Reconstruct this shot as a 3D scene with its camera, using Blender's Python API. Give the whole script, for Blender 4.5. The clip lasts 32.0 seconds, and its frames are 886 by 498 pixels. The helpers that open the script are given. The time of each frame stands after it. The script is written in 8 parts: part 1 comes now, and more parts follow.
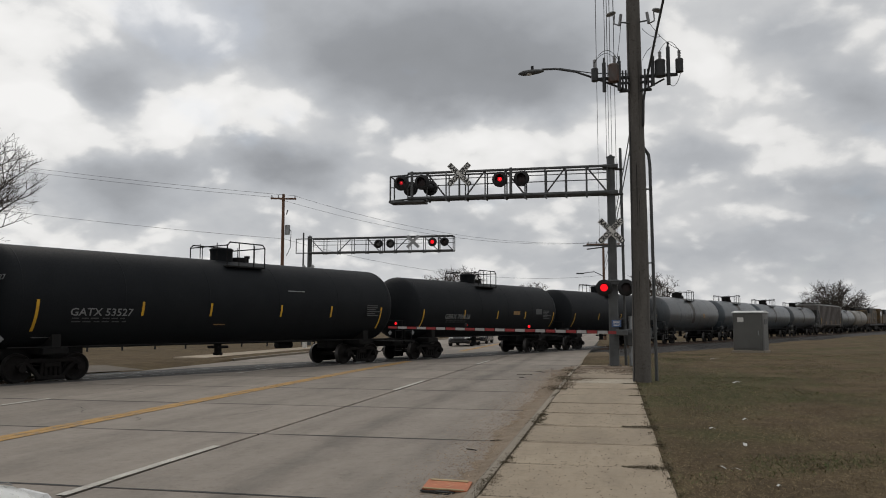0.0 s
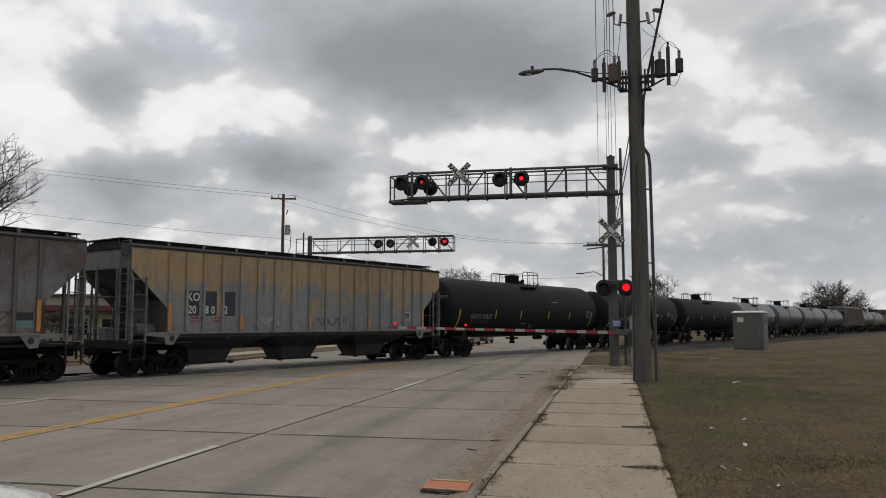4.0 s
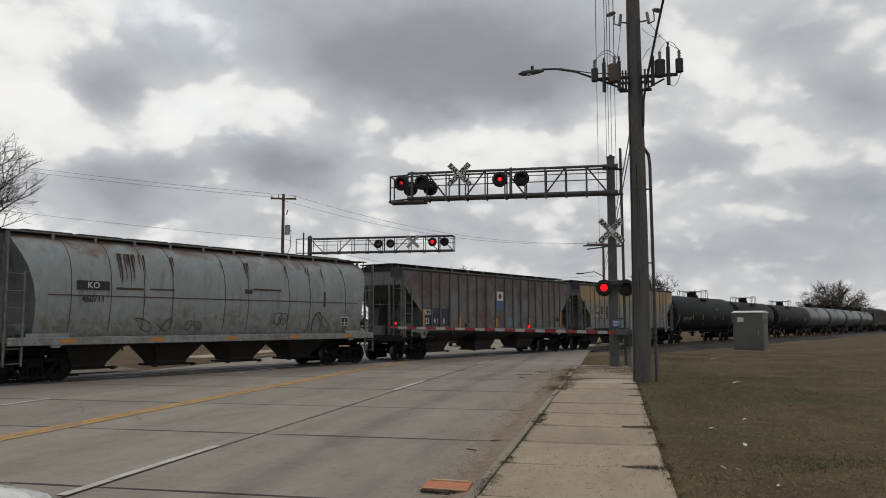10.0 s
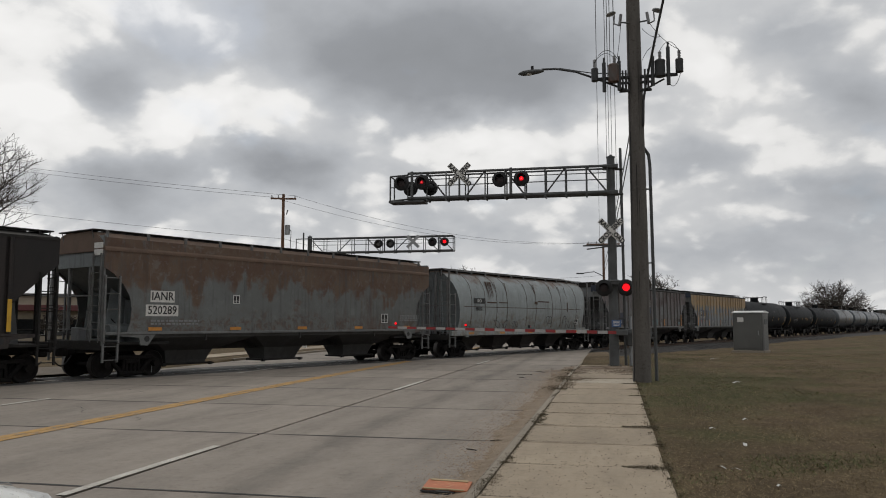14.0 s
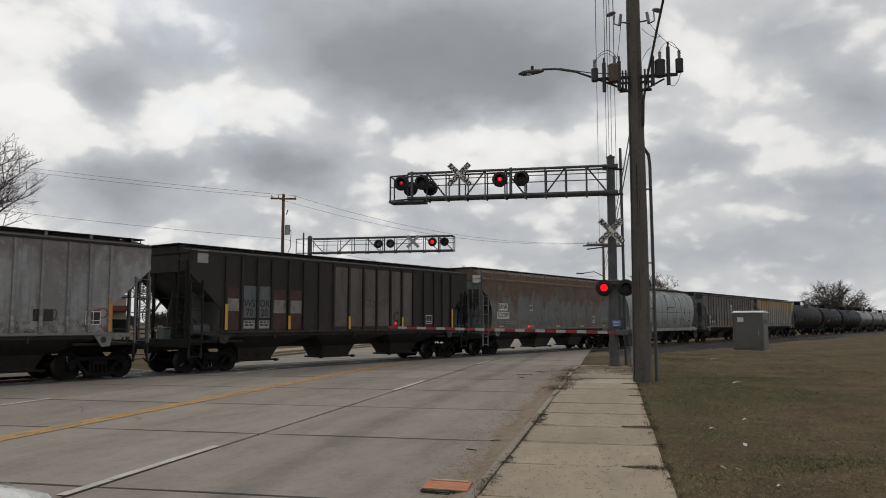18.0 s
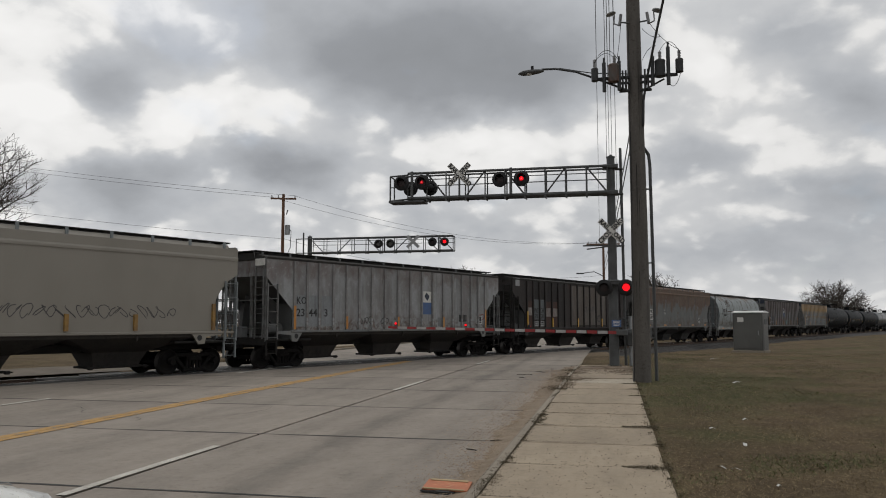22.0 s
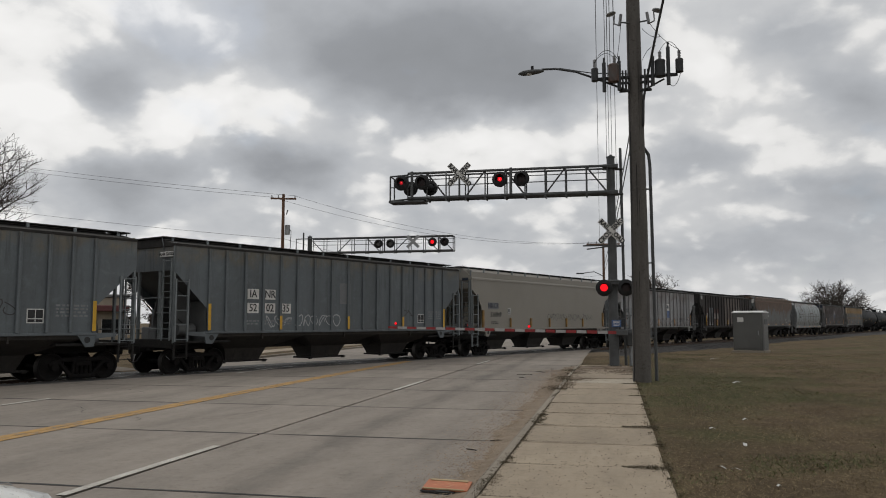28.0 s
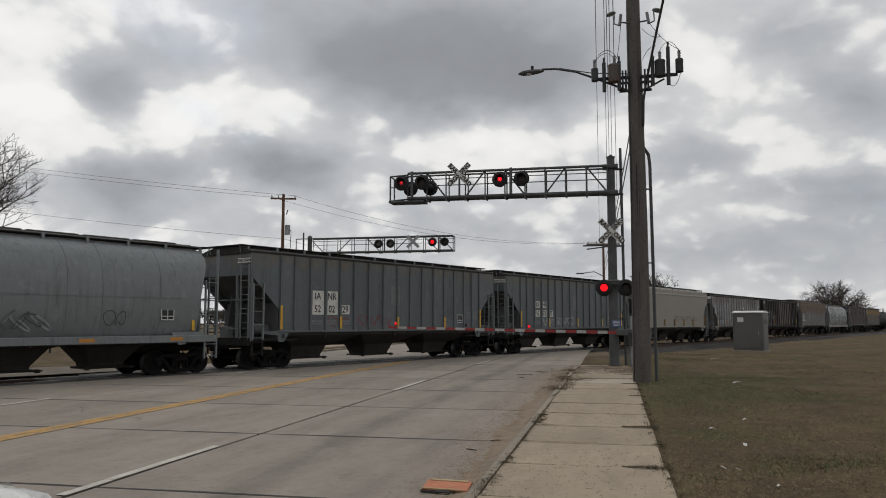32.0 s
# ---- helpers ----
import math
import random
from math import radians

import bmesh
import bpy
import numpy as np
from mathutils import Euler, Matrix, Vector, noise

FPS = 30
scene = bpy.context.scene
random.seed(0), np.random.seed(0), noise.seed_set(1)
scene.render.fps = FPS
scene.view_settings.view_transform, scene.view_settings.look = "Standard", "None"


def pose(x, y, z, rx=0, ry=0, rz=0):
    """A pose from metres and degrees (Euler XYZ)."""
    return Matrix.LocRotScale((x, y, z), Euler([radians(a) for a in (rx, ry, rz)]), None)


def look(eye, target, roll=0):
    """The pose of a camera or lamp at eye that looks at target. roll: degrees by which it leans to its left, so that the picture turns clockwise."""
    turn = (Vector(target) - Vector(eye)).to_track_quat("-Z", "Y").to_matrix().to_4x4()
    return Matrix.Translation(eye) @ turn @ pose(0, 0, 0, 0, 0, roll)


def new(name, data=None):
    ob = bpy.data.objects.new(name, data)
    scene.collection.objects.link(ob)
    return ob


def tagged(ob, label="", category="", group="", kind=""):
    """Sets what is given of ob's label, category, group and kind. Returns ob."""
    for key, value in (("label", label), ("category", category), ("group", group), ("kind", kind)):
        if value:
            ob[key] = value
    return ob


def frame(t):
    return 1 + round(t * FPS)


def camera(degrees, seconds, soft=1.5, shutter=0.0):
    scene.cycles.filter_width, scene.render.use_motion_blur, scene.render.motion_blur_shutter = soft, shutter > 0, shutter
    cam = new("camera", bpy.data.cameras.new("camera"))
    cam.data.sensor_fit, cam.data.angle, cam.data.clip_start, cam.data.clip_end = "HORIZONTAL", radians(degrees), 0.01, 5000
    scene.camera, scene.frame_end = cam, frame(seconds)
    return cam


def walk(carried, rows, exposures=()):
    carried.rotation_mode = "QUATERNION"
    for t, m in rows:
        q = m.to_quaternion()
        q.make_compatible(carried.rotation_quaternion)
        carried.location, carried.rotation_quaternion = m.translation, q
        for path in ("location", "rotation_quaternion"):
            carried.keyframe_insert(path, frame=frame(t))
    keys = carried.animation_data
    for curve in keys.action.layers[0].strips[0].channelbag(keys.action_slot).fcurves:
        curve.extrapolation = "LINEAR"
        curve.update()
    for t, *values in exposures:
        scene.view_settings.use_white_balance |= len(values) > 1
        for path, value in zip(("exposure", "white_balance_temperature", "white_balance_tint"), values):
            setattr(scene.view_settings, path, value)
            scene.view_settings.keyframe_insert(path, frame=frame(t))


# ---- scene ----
CAM_HEIGHT = 1.85
CAM_TURN = 12.16      # degrees that the view turns left of the road's line
CAM_TILT = 5.31       # degrees up
cam = camera(58.48, 32.0, soft=1.0)
CAM_POSE = pose(0, 0, CAM_HEIGHT, 90 + CAM_TILT, 0, CAM_TURN)
walk(cam, [(0.0, CAM_POSE), (32.0, CAM_POSE)], exposures=[(0.0, 0.0), (32.0, 0.0)])

# ---- world, sun ----
SUN_TURN, SUN_UP = 40.0, 48.0     # degrees left of the road's line, and above the horizon


class Nodes:
    """A short way to write node trees."""

    def __init__(self, tree):
        self.tree = tree
        tree.nodes.clear()

    def add(self, kind, ins=None, operation="", use_clamp=False, blend_type=""):
        node = self.tree.nodes.new(kind)
        if operation:
            node.operation = operation
        if use_clamp:
            node.use_clamp = True
        if blend_type:
            node.data_type, node.blend_type = "RGBA", blend_type
        for key, value in (ins or {}).items():
            socket = node.inputs[key]
            if isinstance(value, bpy.types.NodeSocket):
                self.tree.links.new(value, socket)
            else:
                socket.default_value = value
        return node

    def math(self, op, a, b=0.0, clamp=False):
        return self.add("ShaderNodeMath", {0: a, 1: b}, operation=op, use_clamp=clamp).outputs[0]

    def mix(self, fac, a, b, blend="MIX"):
        n = self.add("ShaderNodeMix", {0: fac, 6: a, 7: b}, blend_type=blend)
        return n.outputs[2]

    def ramp(self, value, lo, hi, to_lo=0.0, to_hi=1.0):
        n = self.add("ShaderNodeMapRange", {0: value, 1: lo, 2: hi, 3: to_lo, 4: to_hi})
        n.interpolation_type = "SMOOTHSTEP"
        return n.outputs[0]

    def noise(self, vector, scale, detail=4.0, rough=0.55, distort=0.0):
        return self.add("ShaderNodeTexNoise", {"Vector": vector, "Scale": scale, "Detail": detail, "Roughness": rough,
                                               "Distortion": distort}).outputs["Fac"]


def rgb(r, g, b):
    return (r, g, b, 1.0)


def cloud_way(turn, up):
    """The direction at that many degrees right of the view's line and above the horizon."""
    a, e = radians(turn - CAM_TURN), radians(up)
    return (math.sin(a) * math.cos(e), math.cos(a) * math.cos(e), math.sin(e))


# banks of cloud: degrees right of the view's line, degrees up, half width, half height, lighter (+) or darker (-)
CLOUDS = [
    (23.5, 5.0, 10.0, 2.3, -0.13), (10.5, 5.0, 8.0, 2.0, -0.07), (31.0, 8.0, 4.0, 2.0, -0.08),
    (-27.8, 13.8, 3.2, 3.0, 0.20), (-20.0, 13.6, 2.5, 2.1, 0.24), (-23.6, 15.3, 2.6, 1.7, -0.27), (-20.7, 18.2, 5.8, 1.9, -0.09), (-28.1, 19.3, 4.3, 1.7, 0.10),
    (-19.7, 21.0, 4.7, 1.0, 0.08), (-13.7, 15.0, 3.7, 2.3, 0.20), (-11.6, 11.6, 5.2, 1.6, -0.32), (-22.4, 9.9, 3.9, 1.7, -0.20), (-19.2, 7.8, 8.6, 1.6, -0.07),
    (0.3, 18.8, 9.9, 4.5, -0.37), (-9.4, 20.3, 4.3, 2.7, -0.06), (7.3, 17.3, 5.1, 3.5, -0.10), (2.7, 13.1, 8.2, 1.6, 0.24), (-3.9, 8.6, 4.7, 1.6, -0.06),
    (18.9, 17.3, 3.5, 2.7, 0.14), (24.4, 18.8, 3.1, 1.7, -0.12), (28.3, 14.2, 2.9, 2.3, -0.20), (17.7, 11.5, 3.5, 1.6, -0.17), (26.0, 8.5, 4.7, 1.2, -0.13),
    (21.7, 13.5, 4.3, 1.2, 0.12), (12.9, 12.8, 2.3, 1.9, 0.10), (20.4, 6.9, 6.2, 1.0, 0.05), (8.9, 9.7, 6.2, 1.4, -0.07), (26.8, 11.0, 3.5, 1.1, 0.09),
    (-27.5, 5.5, 4.7, 1.2, 0.05),
]


def build_world():
    world = bpy.data.worlds.new("sky")
    scene.world = world
    world.use_nodes = True
    n = Nodes(world.node_tree)
    way = n.add("ShaderNodeTexCoord").outputs["Generated"]
    sky = n.add("ShaderNodeTexSky")
    sky.sky_type, sky.sun_disc, sky.sun_elevation, sky.sun_rotation = "NISHITA", False, radians(SUN_UP), radians(-SUN_TURN)
    up = n.add("ShaderNodeSeparateXYZ", {0: way}).outputs[2]
    # cloud cells shrink towards the horizon as a flat layer does
    flat = n.math("ADD", n.math("MAXIMUM", up, 0.0), 0.55)
    deck = n.add("ShaderNodeVectorMath", {0: way, 1: n.add("ShaderNodeCombineXYZ", {0: flat, 1: flat, 2: flat}).outputs[0]}, operation="DIVIDE").outputs[0]
    # soft swells, and rounded heads of two sizes
    push = n.add("ShaderNodeVectorMath", {0: n.add("ShaderNodeTexNoise", {"Vector": deck, "Scale": 6.0, "Detail": 5.0, "Roughness": 0.5}).outputs["Color"], 1: (0.5, 0.5, 0.5)}, operation="SUBTRACT").outputs[0]
    torn = n.add("ShaderNodeVectorMath", {0: push, 1: (0.12, 0.12, 0.12), 2: deck}, operation="MULTIPLY_ADD").outputs[0]
    large = n.noise(deck, 3.4, 3.0, 0.45)
    billow = n.noise(deck, 9.0, 6.0, 0.5)

    def heads(scale):
        cell = n.add("ShaderNodeTexVoronoi", {"Vector": torn, "Scale": scale})
        cell.feature = "SMOOTH_F1"
        cell.inputs["Smoothness"].default_value = 0.55
        return cell.outputs["Distance"]

    lump = n.math("SUBTRACT", 0.62, n.math("ADD", n.math("MULTIPLY", heads(12.0), 0.62), n.math("ADD", n.math("MULTIPLY", heads(27.0), 0.34), n.math("MULTIPLY", n.noise(torn, 40.0, 4.0, 0.6), 0.2))))
    field = n.math("ADD", n.math("MULTIPLY", n.math("SUBTRACT", large, 0.5), 0.14), n.math("MULTIPLY", n.math("SUBTRACT", billow, 0.5), 0.26))
    bent = n.add("ShaderNodeVectorMath", {0: push, 1: (0.09, 0.09, 0.075), 2: way}, operation="MULTIPLY_ADD").outputs[0]
    for turn, high, wide, tall, weight in CLOUDS:
        centre = Vector(cloud_way(turn, high))
        off = n.add("ShaderNodeVectorMath", {0: bent, 1: centre}, operation="SUBTRACT").outputs[0]
        side = Vector((centre.y, -centre.x, 0)).normalized()
        top = side.cross(centre)
        a = n.math("DIVIDE", n.add("ShaderNodeVectorMath", {0: off, 1: side}, operation="DOT_PRODUCT").outputs["Value"], radians(wide))
        b = n.math("DIVIDE", n.add("ShaderNodeVectorMath", {0: off, 1: top}, operation="DOT_PRODUCT").outputs["Value"], radians(tall))
        c = n.add("ShaderNodeVectorMath", {0: off, 1: centre}, operation="DOT_PRODUCT").outputs["Value"]
        d = n.math("ADD", n.math("ADD", n.math("MULTIPLY", a, a), n.math("MULTIPLY", b, b)), n.math("MULTIPLY", n.math("MULTIPLY", c, c), 4.0))
        bank = n.math("MULTIPLY", n.math("EXPONENT", n.math("MULTIPLY", d, -0.9)), weight)
        field = n.math("ADD", field, bank)
    # the bright banks end in scalloped edges, and their heads are modelled by light
    rim = n.ramp(n.math("ADD", field, n.math("MULTIPLY", lump, 0.45)), -0.03, 0.10)
    field = n.math("ADD", field, n.math("MULTIPLY", n.math("SUBTRACT", rim, 0.46), 0.125))
    field = n.math("ADD", field, n.math("MULTIPLY", lump, n.ramp(field, -0.10, 0.16, 0.05, 0.40)))
    # softer contrast in the haze low down
    calm = n.ramp(up, -0.02, 0.13, 0.45, 1.0)
    grey = n.math("ADD", n.math("MULTIPLY", field, calm), 0.655)
    shade = n.add("ShaderNodeValToRGB", {0: grey})
    stops = shade.color_ramp.elements
    stops[0].position, stops[0].color = 0.10, rgb(0.228, 0.237, 0.250)
    stops[1].position, stops[1].color = 0.92, rgb(0.845, 0.838, 0.828)
    for at, c in ((0.32, rgb(0.290, 0.302, 0.322)), (0.50, rgb(0.442, 0.458, 0.482)), (0.62, rgb(0.595, 0.602, 0.610)), (0.76, rgb(0.765, 0.76, 0.75))):
        stops.new(at).color = c
    # clouds thin out and brighten towards the hidden sun
    sunward = Vector((-math.sin(radians(SUN_TURN)) * math.cos(radians(SUN_UP)), math.cos(radians(SUN_TURN)) * math.cos(radians(SUN_UP)), math.sin(radians(SUN_UP))))
    near = n.math("MAXIMUM", n.add("ShaderNodeVectorMath", {0: way, 1: sunward}, operation="DOT_PRODUCT").outputs["Value"], 0.0)
    lift = n.math("ADD", n.math("MULTIPLY", n.math("POWER", near, 3.0), 0.16), 0.98)
    cloud = n.mix(1.0, shade.outputs[0], n.add("ShaderNodeCombineColor", {0: lift, 1: lift, 2: lift}).outputs[0], "MULTIPLY")
    cover = n.ramp(n.noise(deck, 4.0, 5.0), 0.30, 0.40, 0.88, 1.0)
    clear = n.add("ShaderNodeVectorMath", {0: sky.outputs[0], 1: (0.1, 0.1, 0.1)}, operation="MULTIPLY").outputs[0]
    seen = n.mix(cover, clear, cloud)
    back = n.add("ShaderNodeBackground", {0: seen, 1: 1.0})
    n.add("ShaderNodeOutputWorld", {0: back.outputs[0]})


build_world()
sun_data = bpy.data.lights.new("sun", "SUN")
sun_data.energy, sun_data.angle, sun_data.color = 0.45, radians(18), (1.0, 0.93, 0.84)
sun = new("sun", sun_data)
sa, se = radians(SUN_TURN), radians(SUN_UP)
sun.matrix_world = look((-60 * math.sin(sa) * math.cos(se), 60 * math.cos(sa) * math.cos(se), 60 * math.sin(se)), (0, 0, 0))

# ---- materials ----
def surface(name, base, other=None, scale=1.5, rough=0.6, metal=0.0, bump=0.15, grain=60.0, spread=0.5, streak=0.0, rust=None, dirt=None, island=0.0, own=0.0, spec=0.5, upper=None, low=None):
    """A weathered surface: base and other mix in patches; streak pulls the patches downwards; rust = (colour, amount, scale);
    dirt = (colour, amount) of fine specks; island and own vary the colour by piece; upper = (colour, other colour, height,
    raggedness) is an older coat that survives above a ragged line."""
    m = bpy.data.materials.new(name)
    m.use_nodes = True
    n = Nodes(m.node_tree)
    at = n.add("ShaderNodeTexCoord").outputs["Object"]
    other = other or tuple(c * 0.75 for c in base)
    pulled = n.add("ShaderNodeMapping", {0: at, 3: (1.0, 1.0, 1.0 - 0.88 * streak)}).outputs[0]
    patches = n.ramp(n.noise(pulled, scale, 6.0, 0.6, 0.2), 0.5 - spread * 0.4, 0.5 + spread * 0.4)
    colour = n.mix(patches, rgb(*base), rgb(*other))
    if upper:
        high = n.add("ShaderNodeSeparateXYZ", {0: at}).outputs[2]
        comb = n.add("ShaderNodeMapping", {0: at, 3: (1.0, 1.0, 0.45)}).outputs[0]
        edge = n.math("ADD", high, n.math("MULTIPLY", n.math("SUBTRACT", n.noise(comb, 1.3, 6.0, 0.6, 0.8), 0.5), upper[3]))
        edge = n.math("ADD", edge, n.math("MULTIPLY", n.math("SUBTRACT", n.noise(at, 0.9, 4.0, 0.6), 0.5), upper[3] * 1.2))
        coat = n.mix(n.ramp(n.noise(at, 1.4, 5.0, 0.6, 0.5), 0.35, 0.65), rgb(*upper[0]), rgb(*upper[1]))
        colour = n.mix(n.ramp(edge, upper[2] - 0.28, upper[2] + 0.28), colour, coat)
    if low:
        # grime and rust splashed up from the wheels: colour, height, amount
        rise = n.add("ShaderNodeSeparateXYZ", {0: at}).outputs[2]
        blot = n.noise(at, 3.2, 7.0, 0.72, 0.5)
        rise = n.math("ADD", rise, n.math("MULTIPLY", n.math("SUBTRACT", n.noise(at, 1.1, 4.0, 0.6), 0.5), 1.1))
        grime = n.math("MULTIPLY", n.ramp(blot, 0.42, 0.60), n.ramp(rise, low[1], low[1] - 0.55, 0.0, low[2]))
        colour = n.mix(grime, colour, n.mix(n.ramp(n.noise(at, 7.0, 4.0, 0.6), 0.35, 0.65), rgb(*low[0]), rgb(*(c * 0.45 for c in low[0]))))
    if rust:
        thin = n.add("ShaderNodeMapping", {0: at, 3: (1.0, 1.0, 0.22)}).outputs[0]
        a = n.noise(thin, rust[2], 7.0, 0.65, 0.3)
        b = n.noise(at, rust[2] * 0.35, 3.0, 0.5)
        where = n.ramp(n.math("ADD", n.math("MULTIPLY", a, 0.6), n.math("MULTIPLY", b, 0.4)), 0.62 - 0.25 * rust[1], 0.72 - 0.25 * rust[1])
        tone = n.mix(n.noise(at, rust[2] * 4, 3.0), rgb(*rust[0]), rgb(*(c * 0.5 for c in rust[0])))
        colour = n.mix(where, colour, tone)
    if streak >= 0.4:
        worn = n.noise(at, scale * 4.2, 6.0, 0.7, 0.6)
        colour = n.mix(n.ramp(worn, 0.53, 0.68, 0.0, 0.40), colour, rgb(*(c * 0.55 for c in base)))
        colour = n.mix(n.ramp(worn, 0.46, 0.34, 0.0, 0.28), colour, rgb(*(min(c * 1.5, 0.8) for c in base)))
        rain = n.add("ShaderNodeMapping", {0: at, 3: (7.0, 7.0, 0.45)}).outputs[0]
        runs = n.math("MULTIPLY", n.ramp(n.noise(rain, 1.0, 5.0, 0.6), 0.50, 0.72), n.ramp(n.noise(at, 0.8, 3.0), 0.35, 0.6, 0.2, 0.75))
        colour = n.mix(runs, colour, rgb(*(c * 0.42 for c in base)))
        pale = n.ramp(n.noise(rain, 1.7, 5.0, 0.6), 0.60, 0.78, 0.0, 0.35)
        colour = n.mix(pale, colour, rgb(*(min(c * 1.6, 0.8) for c in base)))
    fine = n.noise(at, grain, 3.0, 0.6)
    colour = n.mix(n.ramp(fine, 0.25, 0.75, 0.0, 0.4), colour, n.mix(0.65, colour, rgb(*(c * 0.45 for c in base))))
    if dirt:
        specks = n.ramp(n.noise(at, grain * 0.55, 2.0), 0.60, 0.68)
        colour = n.mix(n.math("MULTIPLY", specks, dirt[1]), colour, rgb(*dirt[0]))
    if island:
        r = n.add("ShaderNodeNewGeometry").outputs["Random Per Island"]
        colour = n.mix(1.0, colour, n.add("ShaderNodeCombineColor", {0: n.ramp(r, 0, 1, 1 - island, 1 + island), 1: n.ramp(r, 0, 1, 1 - island, 1 + island), 2: n.ramp(r, 0, 1, 1 - island, 1 + island)}).outputs[0], "MULTIPLY")
    if own:
        r = n.add("ShaderNodeObjectInfo").outputs["Random"]
        k = n.math("ADD", n.math("MULTIPLY", r, 2 * own), 1 - own)
        colour = n.mix(1.0, colour, n.add("ShaderNodeCombineColor", {0: k, 1: k, 2: k}).outputs[0], "MULTIPLY")
    shader = n.add("ShaderNodeBsdfPrincipled", {"Base Color": colour, "Metallic": metal, "Roughness": n.ramp(fine, 0.2, 0.8, max(rough - 0.12, 0.05), min(rough + 0.12, 1.0)), "Specular IOR Level": spec})
    if bump:
        lift = n.math("ADD", n.math("MULTIPLY", fine, 0.6), n.math("MULTIPLY", patches, 0.4))
        n.tree.links.new(n.add("ShaderNodeBump", {"Strength": bump, "Distance": 0.01, "Height": lift}).outputs[0], shader.inputs["Normal"])
    n.add("ShaderNodeOutputMaterial", {0: shader.outputs[0]})
    return m


def glow(name, colour, strength):
    m = bpy.data.materials.new(name)
    m.use_nodes = True
    n = Nodes(m.node_tree)
    shader = n.add("ShaderNodeEmission", {0: rgb(*colour), 1: strength})
    n.add("ShaderNodeOutputMaterial", {0: shader.outputs[0]})
    return m


def gloss(name, base, rough=0.15, metal=0.0, coat=0.0):
    m = bpy.data.materials.new(name)
    m.use_nodes = True
    n = Nodes(m.node_tree)
    fine = n.noise(n.add("ShaderNodeTexCoord").outputs["Object"], 25.0, 3.0)
    shader = n.add("ShaderNodeBsdfPrincipled", {"Base Color": n.mix(n.ramp(fine, 0.3, 0.7, 0.0, 0.15), rgb(*base), rgb(*(c * 0.7 for c in base))), "Roughness": n.ramp(fine, 0.2, 0.8, rough * 0.8, rough * 1.3), "Metallic": metal, "Coat Weight": coat})
    n.add("ShaderNodeOutputMaterial", {0: shader.outputs[0]})
    return m


